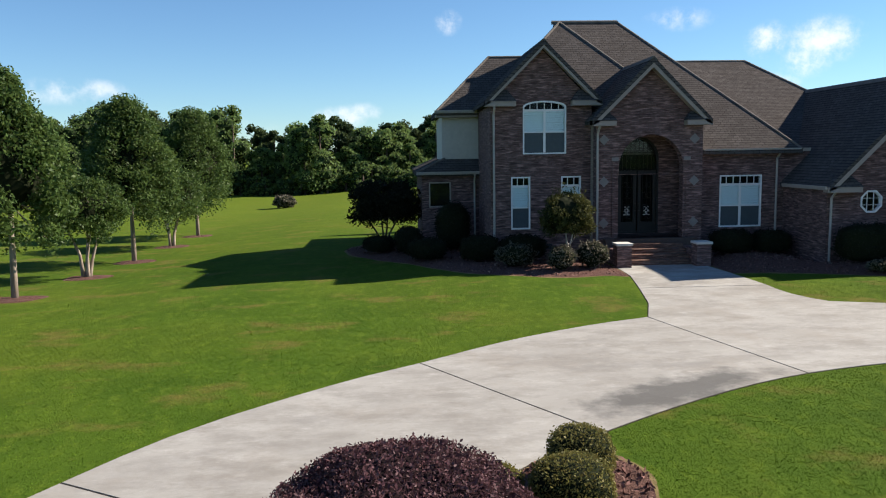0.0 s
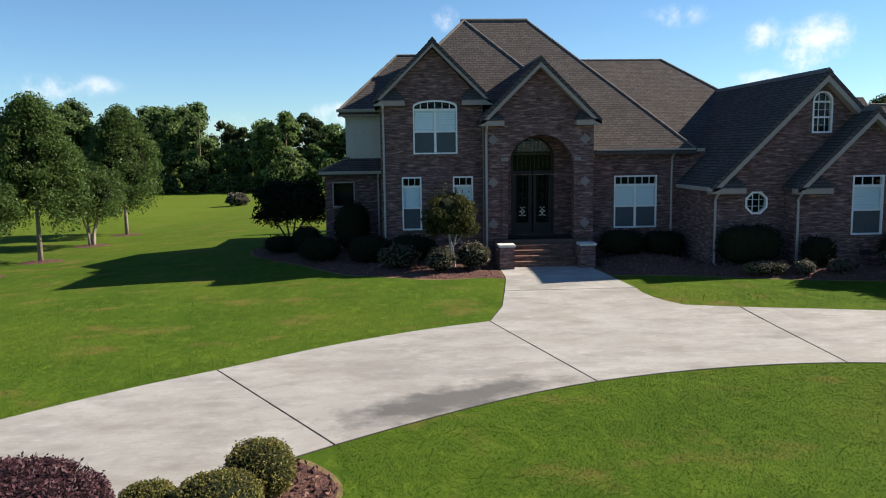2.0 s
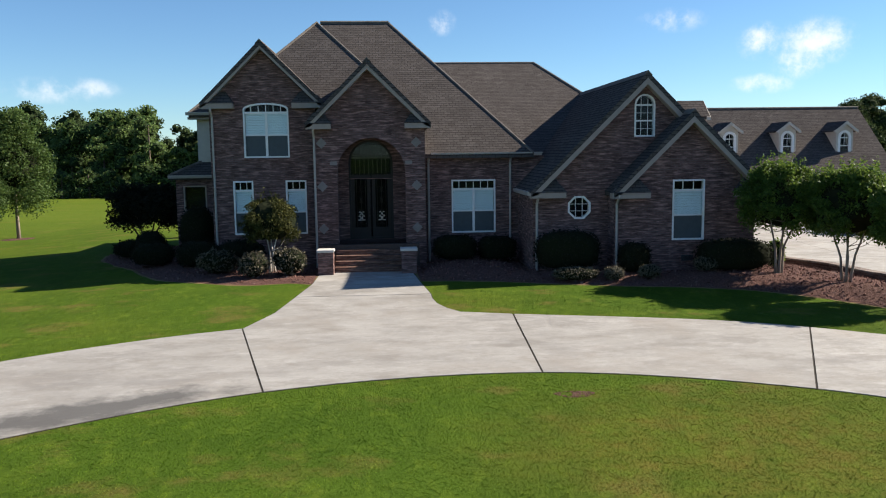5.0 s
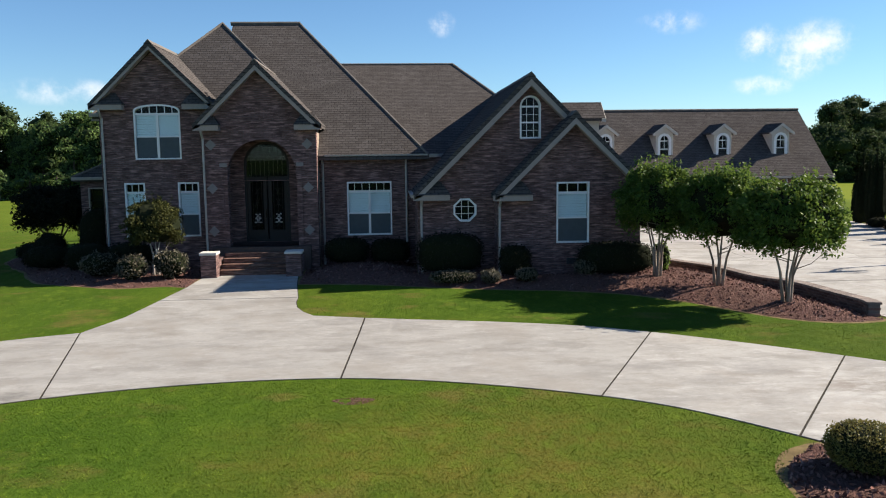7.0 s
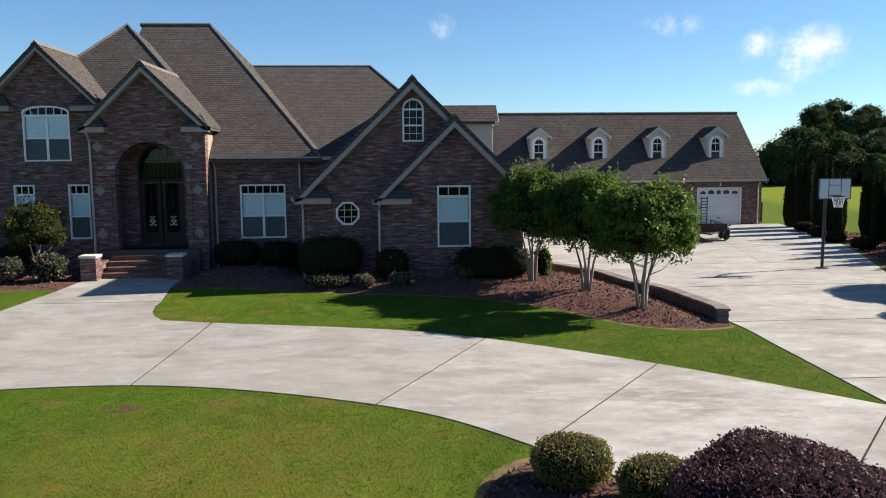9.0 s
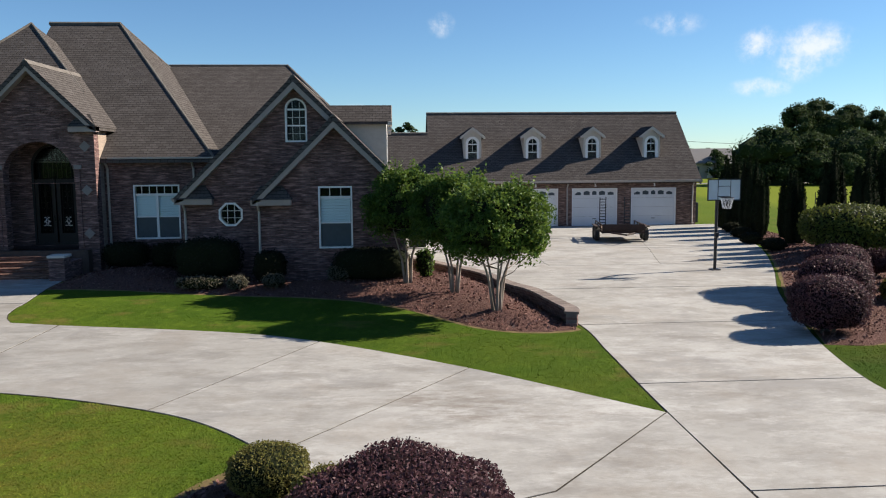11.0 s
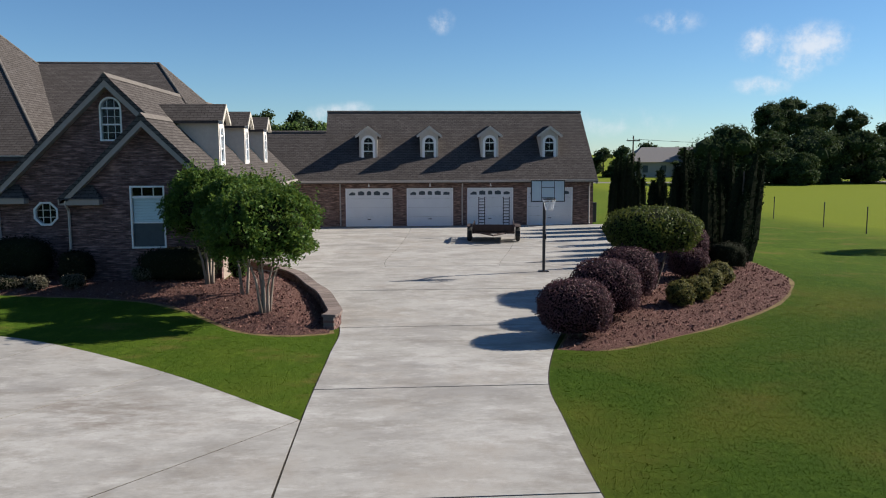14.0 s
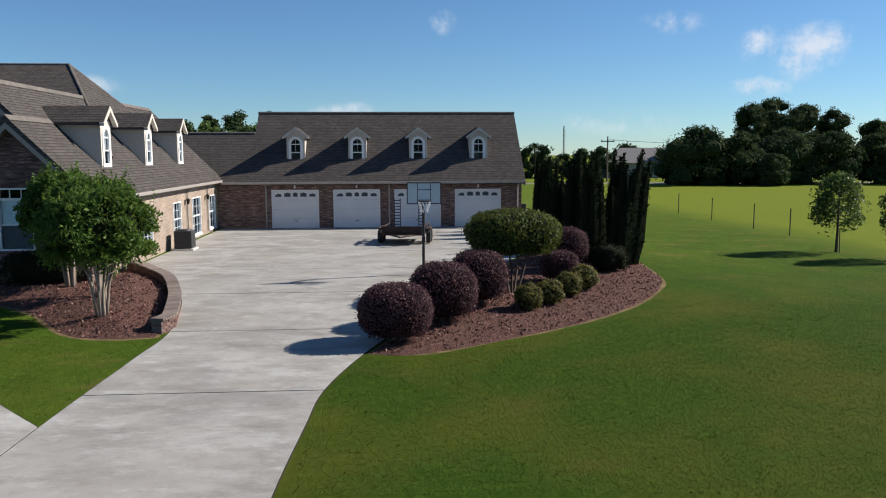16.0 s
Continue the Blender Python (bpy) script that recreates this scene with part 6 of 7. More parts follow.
for i, (x, y, h, r, k) in enumerate(ROW):
    if k == "maple":
        tree("lawn_maple", (x, y), h, (r, r), 1.25, "slender young maple with a pale trunk in a mulch ring", M_LEAF_MAPLE, M_PALEBARK, "lawn trees", n=30000, leaf=0.078, seed=100 + i, clumps=150, girth=0.10, pointed=0.5, cluster=0.14, heart=0.5, sprigs=30)
    else:
        tree("lawn_crape_myrtle", (x, y), h, (r, r), 1.4, "spreading crape myrtle with pale stems in a mulch ring", M_LEAF_MAPLE, M_PALEBARK, "lawn trees", stems=4, spread=0.7, n=15000, leaf=0.065, seed=100 + i, clumps=60, girth=0.08, cluster=0.2, heart=0.6)
    ringp = [Vector((x + (0.95 + 0.1 * math.sin(3 * a + i)) * math.cos(a), y + (0.95 + 0.1 * math.cos(2 * a)) * math.sin(a))) for a in (2 * math.pi * j / 22 for j in range(22))]
    tagged(part("mulch_ring", draped(ringp, 0.03, 0.05, 0.5), M_MULCH, None, uv=False), "ring of brown mulch round a lawn tree", "mulch ring", "mulch rings", kind="structure")
tree("staked_tree", (52.85, 35.2), 3.5, (1.15, 1.1), 0.95, "young round-headed tree with a stake on the lawn", M_LEAF_MAPLE, M_DARKBARK, "", n=4500, leaf=0.07, seed=120, clumps=60, girth=0.06, pointed=0.3)
tree("staked_tree", (54.3, 32.4), 3.3, (1.1, 1.05), 0.95, "young round-headed tree on the east lawn", M_LEAF_MAPLE, M_DARKBARK, "", n=4000, leaf=0.07, seed=122, clumps=55, girth=0.06, pointed=0.3)
shrub("trailing_vine", (23.35, 27.3), 0.28, 0.25, 0.95, M_LEAF_CRAPE, M_CORE_GREEN, "light green trailing vine by the garden wall", "vine", "", 350, 0.06, seed=123, rough=0.4, face_out=0.1)
bare = [Vector((13.51 + 0.36 * math.cos(t) * (1 + 0.2 * math.sin(3 * t)), 15.0 + 0.2 * math.sin(t))) for t in (2 * math.pi * j / 16 for j in range(16))]
tagged(part("bare_patch", draped(bare, 0.012, 0.01, 0.2), M_MULCH, None, uv=False), "small patch of bare soil in the lawn", "bare soil", kind="structure")
st = part("tree_stake", tube([(52.9, 35.0, -0.1), (52.85, 35.0, 1.1)], 0.025, 6), M_TIMBER, None)
tagged(st, "thin wooden stake beside the young tree", "stake")
shrub("field_bush", (-11.0, 78.0), 1.0, 1.0, 1.2, M_LEAF_DRY, M_CORE_GREEN, "lone pale bush in the field", "shrub", "", 700, 0.12, seed=121, rough=0.3)


def woods(name, spots, material, label, leaf, per, seed, squat=0.34, low=0.1):
    """A belt of trees: stems, and uneven crowns of leafy puffs, in one mesh each for stems, inner shade and leaves."""
    rng = np.random.default_rng(seed)
    e = empty(name, label, "woodland", spots[0][:2] + (gz(*spots[0][:2]),), kind="stuff")
    off = Vector(e.location)
    pts, nor, stems = [], [], bmesh.new()
    ball = bmesh.new()
    bmesh.ops.create_icosphere(ball, subdivisions=1, radius=1.0)
    bv = np.array([v.co[:] for v in ball.verts])
    bf = [[v.index for v in f.verts] for f in ball.faces]
    ball.free()
    cv, cf = [], []
    for x, y, h in spots:
        g = gz(x, y)
        add_tube(stems, [Vector((x, y, g - 0.3)) - off, Vector((x, y, g + h * 0.8)) - off], [0.22, 0.08], 5)
        r = h * squat * rng.uniform(0.8, 1.2)
        lowest = low * rng.uniform(0.3, 1.5)
        puffs = max(20, min(44, per // 130))
        for k in range(puffs):
            u = (k + rng.uniform(0.1, 0.9)) / puffs
            wide = math.sqrt(max(0.05, 1 - abs(2 * u - 0.8) ** 2.2 / 1.5))
            rr = r * wide * (rng.uniform(0.35, 0.85) if k < puffs - 1 else 0.1)
            th = rng.uniform(0, 6.28)
            size = r * rng.uniform(0.28, 0.46) * (1.0 if u < 0.85 else 0.75)
            c = np.array([x + rr * math.cos(th), y + rr * math.sin(th), g + h * (lowest + (0.93 - lowest) * u)])
            shape = np.array([1.0, 1.0, rng.uniform(0.65, 0.95)]) * size
            cf += [[i + len(cv) * len(bv) for i in f] for f in bf]
            cv.append(c + bv * shape * rng.uniform(0.62, 0.86, (len(bv), 1)))
            m = per // puffs
            d = rng.normal(size=(m, 3))
            d /= np.linalg.norm(d, axis=1)[:, None]
            d[:, 2] = np.where(rng.random(m) < 0.6, np.abs(d[:, 2]), d[:, 2])
            pts.append(c + d * shape * rng.uniform(0.7, 1.15, (m, 1)))
            nor.append(d)
    part("stems", stems, M_DARKBARK, e, uv=False)
    # dark balls within the puffs carry the crowns' inner shade
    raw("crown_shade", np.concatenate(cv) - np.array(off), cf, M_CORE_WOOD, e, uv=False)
    leaf_cloud("crowns", np.concatenate(pts) - np.array(off), leaf, material, e, np.concatenate(nor), seed=seed, slim=0.7, face_out=0.45)


def skyline(x):
    """Height of the west woods along their edge: tall, then a dip, a lone tall group and a lower stretch."""
    for limit, h in ((-40, 14.0), (-22, 13.6), (-19.5, 10.5), (-14, 8.8), (-8, 11.6), (5, 10.0)):
        if x < limit:
            return h
    return 10.0


rng = np.random.default_rng(5)
spots = []
for i in range(58):
    x = -84 + 1.95 * i + rng.uniform(-0.9, 0.9)
    y = 117 + 5 * math.sin(x * 0.11) + rng.uniform(-3, 4)
    spots.append((x, y, skyline(x) * rng.choice([0.62, 0.78, 0.88, 0.95]) * rng.uniform(0.92, 1.06)))
woods("west_woods", spots, M_LEAF_WOOD, "mixed green woodland edge beyond the field", 0.17, 2600, 7, 0.33, 0.08)
spots = []
for i in range(42):
    x = -86 + 2.7 * i + rng.uniform(-1.2, 1.2)
    spots.append((x, 127 + rng.uniform(-3, 5), skyline(x * 0.93) * rng.uniform(0.84, 1.12)))
woods("west_back_woods", spots, M_LEAF_PINE, "darker taller woodland behind the woodland edge", 0.19, 2200, 8, 0.29, 0.2)
spots = [(-84 + 1.2 * i, 111 + rng.uniform(-1.5, 2), rng.uniform(1.5, 4.2)) for i in range(92)]
woods("west_underbrush", spots, M_LEAF_WOOD, "dense green brush along the woodland foot", 0.15, 500, 9, 0.55, 0.02)
spots = [(76.5, 112, 8.0), (80.5, 116, 6.6), (83, 111, 7.4), (90, 113, 7.6), (97, 112, 7.6), (104, 113, 7.2), (111, 111, 7.8), (85.5, 107, 4.4), (119, 114, 7.8), (127, 112, 7.2), (100, 118, 7.2)]
woods("east_field_trees", spots, M_LEAF_PINE, "rounded dark trees along the far side of the field", 0.15, 6500, 10, 0.58, 0.06)
spots = [(112, 172, 15.6), (118, 175, 17.0), (125, 173, 15.6), (133, 176, 14.6), (141, 172, 12.0), (160, 170, 13.5), (168, 172, 15.5), (178, 174, 14.0)]
woods("east_back_trees", spots, M_LEAF_PINE, "tall dark pines behind the field trees", 0.18, 5500, 11, 0.34, 0.35)
spots = [(44 + 3.2 * i + rng.uniform(-1, 1), 150 + rng.uniform(-4, 8), rng.uniform(4.6, 6.8)) for i in range(22)]
woods("far_hedgerow", spots, M_LEAF_PINE, "low dark tree line far behind the garage", 0.22, 900, 12, 0.5, 0.05)
spots = [(1.0, 128, 10.0), (4.0, 130, 8.6), (20.7, 128, 9.0), (23.0, 131, 8.0), (9.0, 132, 7.4)]
woods("north_trees", spots, M_LEAF_PINE, "dark trees behind the garage roof", 0.18, 2500, 13, 0.32, 0.2)


# ---- short grass near the drive ----


def blades(n, x0, x1, y0, y1, ring, seed, fade=0.01):
    """Points on the lawn inside a ring, gathered in loose tufts."""
    r = np.random.default_rng(seed)
    x, y = r.uniform(x0, x1, n), r.uniform(y0, y1, n)
    mids = r.integers(0, n, n // 3)
    x[:len(mids)] = x[mids] + r.normal(size=len(mids)) * 0.05
    y[:len(mids)] = y[mids] + r.normal(size=len(mids)) * 0.03
    hit = np.zeros(n, bool)
    for a, b in zip(ring, ring[1:] + ring[:1]):
        if a[1] != b[1]:
            hit ^= ((a[1] > y) != (b[1] > y)) & (x < (b[0] - a[0]) * (y - a[1]) / (b[1] - a[1]) + a[0])
    hit &= r.random(n) < np.clip((y1 - y) / fade, 0, 1) * np.clip((x1 - x) / fade, 0.0, 1) * np.clip((x - x0) / 2, 0, 1)
    return [(a, b, gz(a, b) + 0.010) for a, b in zip(x[hit], y[hit])]


LOOP_IN = between(INNER, (3.0, 12.85), (20.4, 12.5), 40)
LOOP_LAWN = LOOP_IN + [Vector(p) for p in ((19.75, 11.7), (19.3, 10.8), (19.4, 8.5), (3.0, 8.5), (3.2, 11.4))]
WEST_EDGE = between(OUTER, (-5.05, 11.2), (6.4, 21.3), 40)
WEST_LAWN = WEST_EDGE + [Vector(p) for p in ((6.9, 23.0), (7.3, 26.9), (1, 27.5), (-14, 27.5), (-14, 11.2))]
EAST_LAWN = [Vector(p) for p in ((31.2, 9.0), (31.3, 13.0), (31.5, 15.5), (32.1, 18.0), (35.5, 19.3), (41, 23), (43, 25), (52, 25), (52, 9.0))]
SIDE_LAWN = between(OUTER, (12.1, 22.65), (26.85, 13.9), 30) + [Vector(p) for p in ((27.0, 18.3), (26.9, 20.1), (25.1, 20.2), (24.1, 21.0), (23.1, 22.4), (21.8, 23.9), (19.9, 24.8), (17.4, 25.4), (15.1, 26.1), (11.3, 26.9), (11.6, 23.8))]
tufts = blades(130000, 1, 22, 8.5, 16.6, LOOP_LAWN, 1) + blades(150000, -16, 8.4, 11.2, 27.5, WEST_LAWN, 2, 9) + blades(150000, 30, 52, 9, 25, EAST_LAWN, 3, 9) + blades(50000, 10, 28, 13.9, 27, SIDE_LAWN, 4)
tagged(leaf_cloud("grass_tufts", tufts, 0.016, M_BLADE, None, seed=5, slim=0.26, lift=0.15), "short uneven blades of mown lawn grass", "grass", kind="stuff")

# ---- low brick wall beside the court ----


def retaining_wall():
    line = smooth_line([(22.95, 31.0, 0), (25.0, 28.1, 0), (26.2, 24.8, 0), (26.84, 22.0, 0), (26.92, 21.3, 0), (26.80, 20.78, 0)], 12)
    w = empty("garden_wall", "low curved brown brick garden wall with a brick cap", "wall", (25.0, 28.1, gz(25, 28)))
    off = Vector(w.location)

    def top_at(p):
        """The cap is nearly level, waves a little and sinks towards its end."""
        return 0.43 + 0.12 * ease((p.y - 26) / 4) + 0.025 * math.sin(p.y * 1.9) - 0.06 * ease((22.6 - p.y) / 1.6)

    for k, (hw, mat, name) in enumerate(((0.135, M_MORTAR, "mortar_core"),)):
        bm = bmesh.new()
        prev = None
        for i, p in enumerate(line):
            d = (line[min(i + 1, len(line) - 1)] - line[max(i - 1, 0)]).normalized()
            s = Vector((-d.y, d.x, 0))
            g = gz(p.x, p.y)
            v = [bm.verts.new(p + s * q + Z * z - off) for q, z in ((-hw, g - 0.2), (hw, g - 0.2), (hw, top_at(p) - 0.065), (-hw, top_at(p) - 0.065))]
            if prev:
                for j in range(4):
                    bm.faces.new((prev[j], prev[(j + 1) % 4], v[(j + 1) % 4], v[j]))
            else:
                bm.faces.new(v)
            prev = v
        bm.faces.new(prev[::-1])
        part(name, bm, mat, w)
    # courses of bricks round the core
    me = bpy.data.meshes.new("brick")
    bm = box(-0.102, 0.102, -0.15, 0.15, -0.0315, 0.0315, 0.006)
    bm.to_mesh(me)
    bm.free()
    me.materials.append(M_WALLBRICK)
    for course in range(5):
        length = 0.11 * (course % 2) + 0.02
        for a, b in zip(line, line[1:]):
            n = (b - a).length
            while length < n:
                p, d = a.lerp(b, length / n), (b - a).normalized()
                ob = new("brick", me)
                ob.parent = w
                ob.matrix_local = Matrix.Translation(p - off + Z * (top_at(p) - 0.104 - 0.075 * course)) @ Matrix.Rotation(math.atan2(d.y, d.x), 4, "Z") @ Matrix.Translation((0, random.uniform(-0.004, 0.004), 0))
                length += 0.215
            length -= n
    # cap bricks laid across
    me = bpy.data.meshes.new("cap_brick")
    bm = box(-0.19, 0.19, -0.046, 0.046, -0.032, 0.032, 0.008)
    bm.to_mesh(me)
    bm.free()
    uv_metres(me)
    me.materials.append(M_CAPBRICK)
    length, marks = 0.0, []
    for a, b in zip(line, line[1:]):
        n = (b - a).length
        while length < n:
            marks.append((a.lerp(b, length / n), (b - a).normalized()))
            length += 0.103
        length -= n
    for p, d in marks:
        ob = new("cap_brick", me)
        ob.parent = w
        ob.matrix_local = Matrix.Translation(p - off + Z * (top_at(p) - 0.032)) @ Matrix.Rotation(math.atan2(d.y, d.x) + math.pi / 2 + random.uniform(-0.02, 0.02), 4, "Z")


def cap_brick_material():
    k = Mat("cap_brick_clay", rough=0.9)
    k.colour(k.mix(k.ramp(k.rand(), 0, 1), (0.13, 0.10, 0.088), (0.24, 0.19, 0.165)))
    k.bump(k.noise(40, 3), 0.3, 0.01)
    return k.m


def wall_brick_material():
    k = Mat("wall_brick_clay", rough=0.9)
    k.set("Specular IOR Level", 0.12)
    c = k.mix(k.ramp(k.rand(), 0, 1), (0.085, 0.048, 0.044), (0.20, 0.125, 0.108))
    k.colour(k.mix(k.ramp(k.noise(18, 4), 0.45, 0.7, 0, 0.5), c, (0.07, 0.045, 0.042)))
    k.bump(k.noise(40, 3), 0.3, 0.01)
    return k.m


M_CAPBRICK, M_WALLBRICK = cap_brick_material(), wall_brick_material()
M_MORTAR = plain("grey_mortar", (0.16, 0.135, 0.125), 0.95)
retaining_wall()

# ---- things on the court ----


def basketball_hoop(x, y):
    g = gz(x, y) + 0.03
    e = empty("basketball_hoop", "pole basketball hoop with a pale black-edged backboard", "basketball hoop", (x, y, g))
    part("pole", tube([(0, 0, 0), (0, 0, 2.45), (0, -0.18, 2.75), (0, -0.5, 3.0)], 0.055, 8), M_STEEL, e)
    part("base_plate", box(-0.16, 0.16, -0.16, 0.16, -0.02, 0.02, 0.005), M_STEEL, e)
    b = part("backboard", box(-0.57, 0.57, -0.60, -0.565, 2.53, 3.24, 0.008), M_ACRYLIC, e)
    edge = bmesh.new()
    for x0, x1, z0, z1 in ((-0.59, 0.59, 2.51, 2.545), (-0.59, 0.59, 3.225, 3.26), (-0.59, -0.56, 2.51, 3.26), (0.56, 0.59, 2.51, 3.26), (-0.235, -0.215, 2.545, 3.225), (0.215, 0.235, 2.545, 3.225), (-0.215, 0.215, 2.64, 2.665), (-0.215, 0.215, 3.0, 3.02)):
        add_box(edge, x0, x1, -0.61, -0.555, z0, z1)
    part("backboard_edge", edge, M_STEEL, b)
    part("rim", tube([(0.22 * math.cos(a), -0.85 + 0.22 * math.sin(a), 2.62) for a in np.linspace(0, 6.283, 22)], 0.012, 6), M_RUST, e)
    net = bmesh.new()
    for i in range(10):
        a = 0.628 * i
        for s in (-1, 1):
            add_tube(net, [(0.22 * math.cos(a), -0.85 + 0.22 * math.sin(a), 2.61), (0.17 * math.cos(a + s * 0.3), -0.85 + 0.17 * math.sin(a + s * 0.3), 2.42), (0.13 * math.cos(a + s * 0.6), -0.85 + 0.13 * math.sin(a + s * 0.6), 2.24)], 0.006, 4)
    part("net", net, M_WHITE, e, "white cord net")
    part("brace", tube([(0, 0, 2.2), (0, -0.3, 2.7), (0, -0.56, 2.75)], 0.02, 6), M_STEEL, e)
    part("crank_box", box(-0.06, 0.06, -0.12, 0.0, 1.15, 1.35, 0.01), M_STEEL, e)


basketball_hoop(33.85, 28.65)


def trailer(x, y):
    g = gz(x, y) + 0.035
    e = empty("utility_trailer", "low rusty utility trailer with two raised ladder ramps", "trailer", (x, y, g))
    e.rotation_euler[2] = radians(172)
    fr = bmesh.new()
    for a in (-0.95, 0.95):
        add_box(fr, a - 0.04, a + 0.04, -1.9, 1.0, 0.42, 0.54)
    for b in (-1.9, -1.1, -0.3, 0.4, 1.0):
        add_box(fr, -0.95, 0.95, b - 0.03, b + 0.03, 0.43, 0.52)
    part("chassis", fr, M_RUST, e)
    for i in range(8):
        part("deck_board", box(-0.9 + 0.226 * i, -0.9 + 0.226 * i + 0.21, -1.85, 0.96, 0.545, 0.58, 0.005), M_TIMBER, e)
    for a in (-0.97, 0.97):
        rail = bmesh.new()
        add_box(rail, a - 0.025, a + 0.025, -1.9, 1.0, 0.78, 0.83)
        for b in (-1.88, -0.95, 0.0, 0.98):
            add_box(rail, a - 0.025, a + 0.025, b - 0.025, b + 0.025, 0.54, 0.80)
        part("side_rail", rail, M_RUST, e)
    part("headboard", box(-0.97, 0.97, 0.96, 1.0, 0.56, 0.86, 0.005), M_RUST, e)
    for a in (-1.16, 1.16):
        for b in (-0.55, 0.25):
            wh = bmesh.new()
            bmesh.ops.create_cone(wh, cap_ends=True, segments=20, radius1=0.33, radius2=0.33, depth=0.2, matrix=Matrix.Translation((a, b, 0.33)) @ Matrix.Rotation(math.pi / 2, 4, "Y"))
            bmesh.ops.bevel(wh, geom=[ed for ed in wh.edges if ed.calc_face_angle(0) > 1.0], offset=0.03, segments=2, affect="EDGES")
            t = part("tyre", wh, M_TYRE, e)
            rm = bmesh.new()
            bmesh.ops.create_cone(rm, cap_ends=True, segments=14, radius1=0.17, radius2=0.14, depth=0.215, matrix=Matrix.Translation((a, b, 0.33)) @ Matrix.Rotation(math.pi / 2, 4, "Y"))
            part("rim", rm, M_STEEL, t)
        part("mudguard", box(a - 0.13, a + 0.13, -0.95, 0.65, 0.70, 0.735, 0.01), M_RUST, e)
    for a in (-0.62, 0.62):
        rp = bmesh.new()
        for s in (-0.15, 0.15):
            add_box(rp, a + s - 0.02, a + s + 0.02, -1.94, -1.90, 0.6, 2.0)
        for k in range(9):
            add_box(rp, a - 0.15, a + 0.15, -1.94, -1.90, 0.68 + 0.15 * k, 0.72 + 0.15 * k)
        part("ramp", rp, M_STEEL, e)
    part("drawbar", tube([(-0.6, 1.0, 0.46), (0, 1.95, 0.44), (0.6, 1.0, 0.46)], 0.04, 6), M_RUST, e)


trailer(33.4, 38.85)


def condenser(x, y):
    g = gz(x, y) + 0.03
    e = empty("air_conditioner", "dark grey outdoor air-conditioning unit beside the wall", "air conditioner", (x, y, g))
    part("pad", box(-0.48, 0.48, -0.48, 0.48, -0.02, 0.06, 0.01), M_CAP, e)
    part("cabinet", box(-0.38, 0.38, -0.38, 0.38, 0.062, 0.86, 0.03), M_ACGREY, e)
    lv = bmesh.new()
    for k in range(14):
        add_box(lv, -0.39, 0.39, -0.39, 0.39, 0.12 + 0.048 * k, 0.135 + 0.048 * k)
    part("louvre", lv, M_STEEL, e)
    bm = bmesh.new()
    bmesh.ops.create_cone(bm, cap_ends=True, segments=20, radius1=0.32, radius2=0.30, depth=0.05, matrix=Matrix.Translation((0, 0, 0.885)))
    part("fan_grille", bm, M_STEEL, e)


condenser(23.45, 37.0)
mb = empty("meter_box", "grey meter box on the garage end wall", "meter box", (40.7, 48.0, 1.2))
part("cabinet", box(-0.22, 0.12, -0.2, 0.2, -0.9, 0.3, 0.01), M_ACGREY, mb)

# ---- the far side ----
post = empty("fence_post", "thin dark steel fence post in the field", "fence post", (54.35, 42.3, -0.02), "field fence posts")
part("post", tube([(0, 0, -0.2), (0, 0, 1.45)], 0.03, 6), M_STEEL, post)
part("post_cap", tube([(0, 0, 1.45), (0, 0, 1.50)], 0.04, 6), M_STEEL, post)
for y in (46.6, 52.8, 59.0):
    copy_thing(post, Matrix.Translation((54.35, y, gz(54.35, y) - 0.02)))
road_strip = part("road", draped([Vector(p) for p in ((50, 119), (200, 108), (200, 113), (50, 124))], 0.03, 0, 8), M_ROAD, None, uv=False)
tagged(road_strip, "pale grey country road beyond the field", "road", kind="structure")


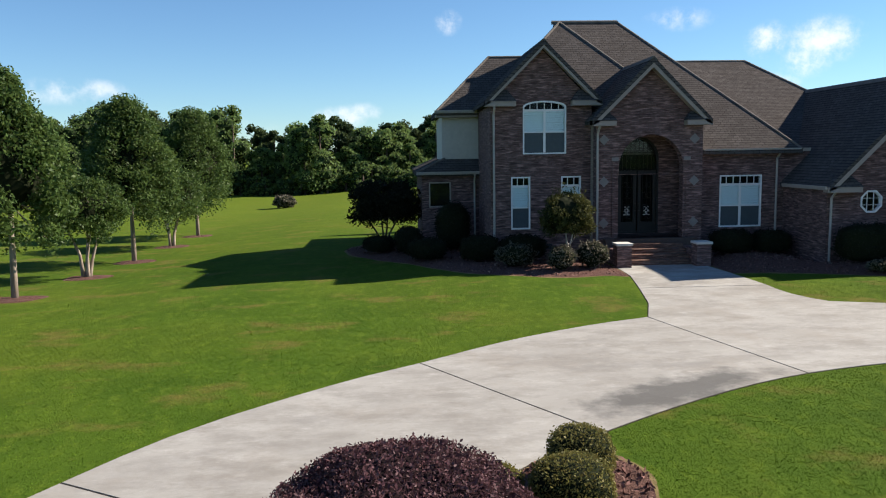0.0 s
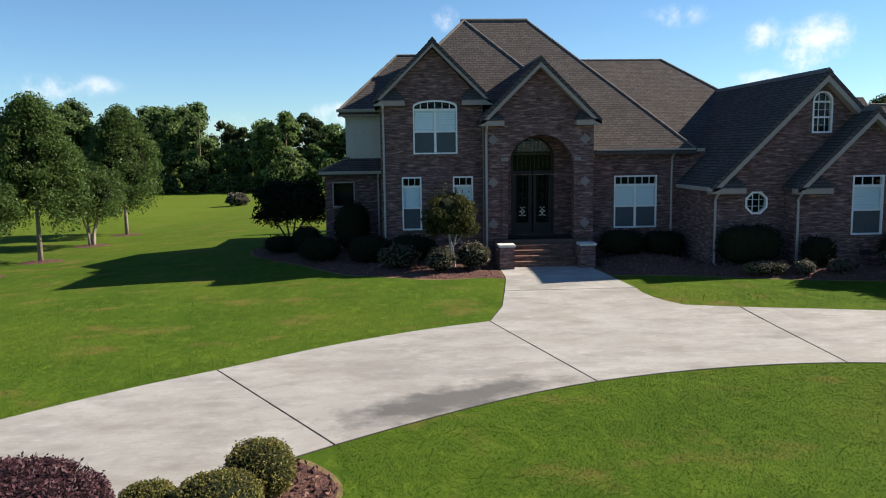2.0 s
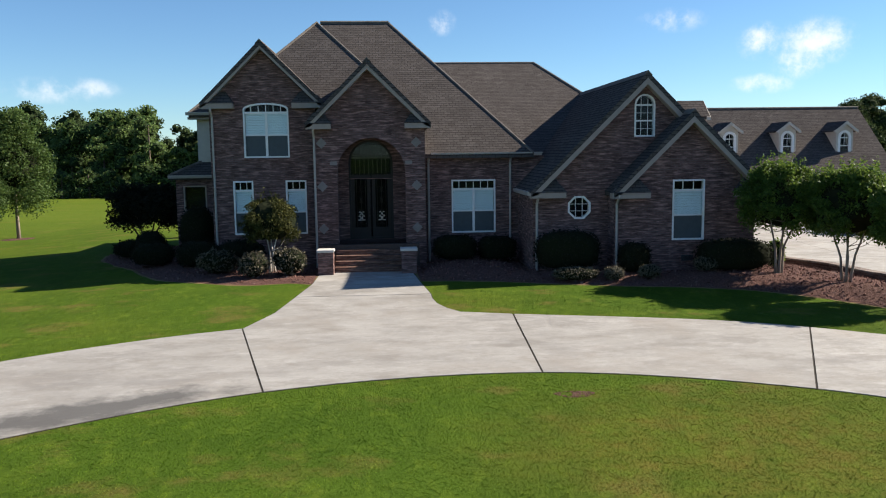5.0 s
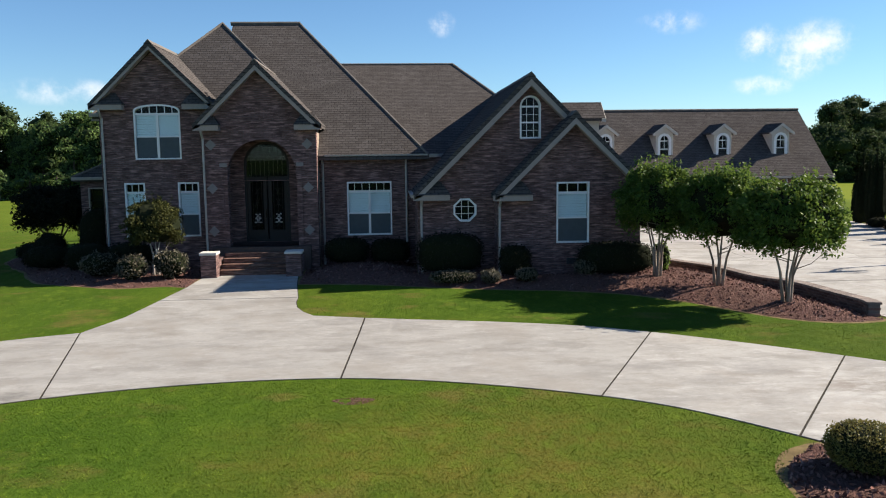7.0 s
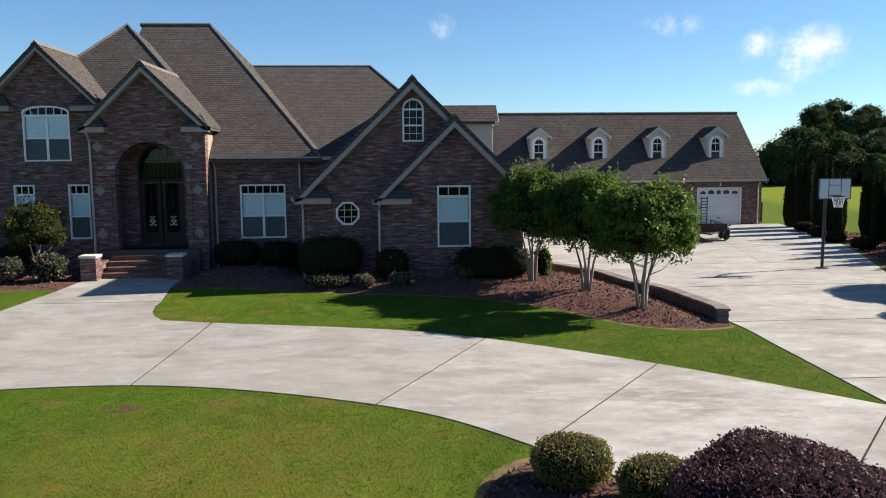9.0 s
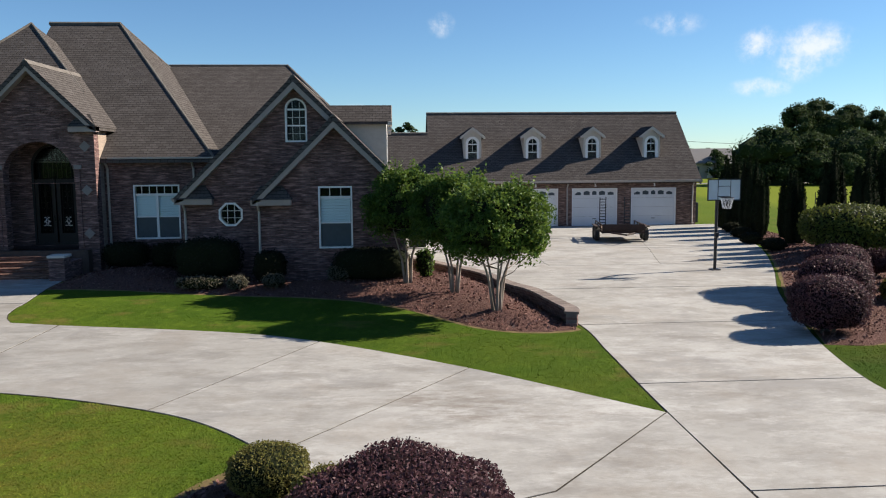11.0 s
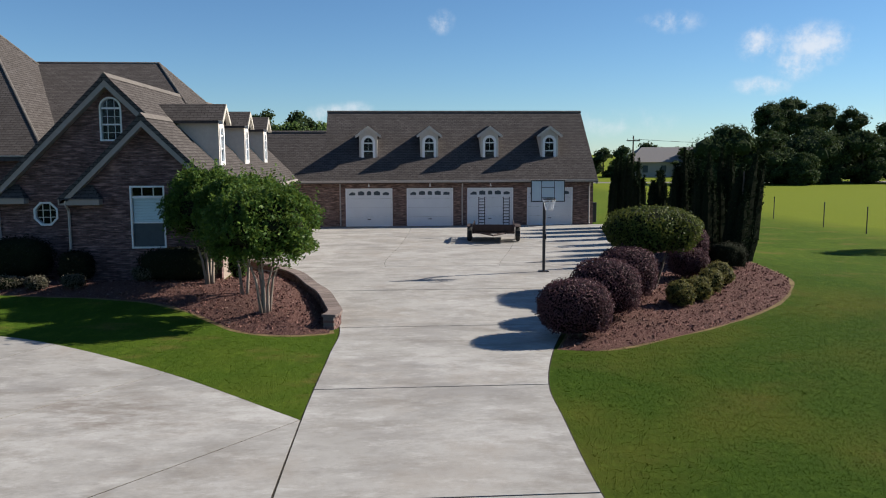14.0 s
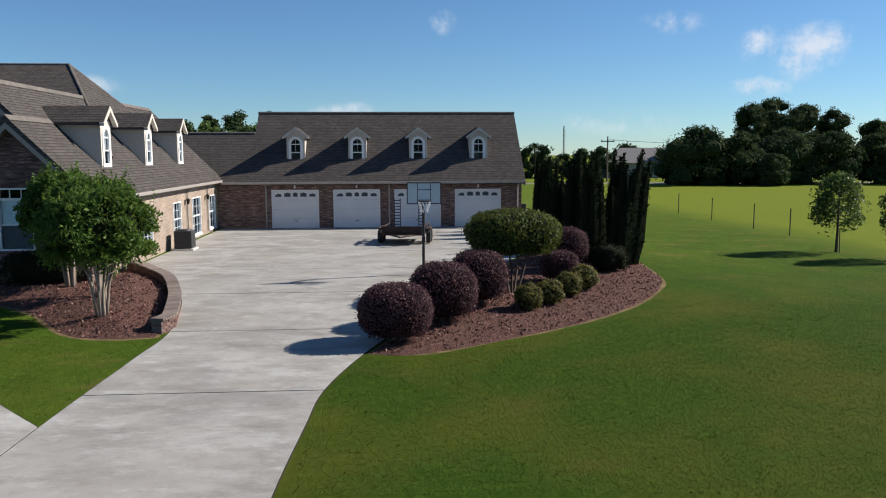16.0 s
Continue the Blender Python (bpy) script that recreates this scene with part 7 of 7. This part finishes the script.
def far_house(x, y):
    g = gz(x, y)
    e = empty("far_house", "distant low house with a grey hipped roof", "house", (x, y, g))
    part("wall", box(-9, 9, -4, 4, -0.3, 2.8), M_FARWALL, e)
    bm = bmesh.new()
    v = [bm.verts.new(p) for p in ((-9.6, -4.6, 2.8), (9.6, -4.6, 2.8), (9.6, 4.6, 2.8), (-9.6, 4.6, 2.8), (-5.5, 0, 5.6), (5.5, 0, 5.6))]
    for f in ((0, 1, 5, 4), (1, 2, 5), (2, 3, 4, 5), (3, 0, 4), (3, 2, 1, 0)):
        bm.faces.new([v[i] for i in f])
    part("roof", bm, M_FARROOF, e)
    for u in (-6, -2.5, 2.5, 6):
        w = part("window", box(u - 0.5, u + 0.5, -4.05, -3.98, 0.9, 2.2), M_SCREEN, e)
    part("door", box(-0.5, 0.5, -4.06, -3.98, 0.1, 2.1), M_WHITE, e)


far_house(82.0, 150)


def utility_pole(x, y, h):
    e = empty("utility_pole", "distant wooden utility pole with a crossarm", "utility pole", (x, y, gz(x, y)), "utility poles")
    part("pole", tube([(0, 0, -0.3), (0, 0, h)], [0.16, 0.1], 6), M_DARKBARK, e)
    part("crossarm", box(-1.1, 1.1, -0.06, 0.06, h - 0.9, h - 0.72), M_DARKBARK, e)
    for u in (-1.0, 0.0, 1.0):
        part("insulator", tube([(u, 0, h - 0.72), (u, 0, h - 0.5)], 0.05, 6), M_STEEL, e)


utility_pole(68, 128, 7.3)
utility_pole(142, 128, 7.3)
wire = bmesh.new()
for u in (-1.0, 1.0):
    add_tube(wire, [(68 + 74 * t, 128 + 0.3 * u, 6.75 - 5.0 * t * (1 - t)) for t in np.linspace(0, 1, 16)], 0.018, 4)
tagged(part("power_line", wire, M_STEEL, None), "thin power lines between distant poles", "power line")
mast = empty("radio_mast", "thin distant lattice radio mast", "mast", (84.5, 235, 0))
mp = bmesh.new()
for a in range(3):
    c, s = math.cos(2.1 * a) * 0.4, math.sin(2.1 * a) * 0.4
    add_tube(mp, [(c, s, -0.3), (c * 0.5, s * 0.5, 12.7)], 0.07, 4)
part("lattice_leg", mp, M_STEEL, mast)
br = bmesh.new()
for k in range(10):
    add_tube(br, [(0.4 - 0.012 * k, 0, 1.2 * k), (-0.2, 0.3, 1.2 * k + 0.6), (-0.2, -0.3, 1.2 * k + 1.2)], 0.04, 4)
part("lattice_brace", br, M_STEEL, mast)
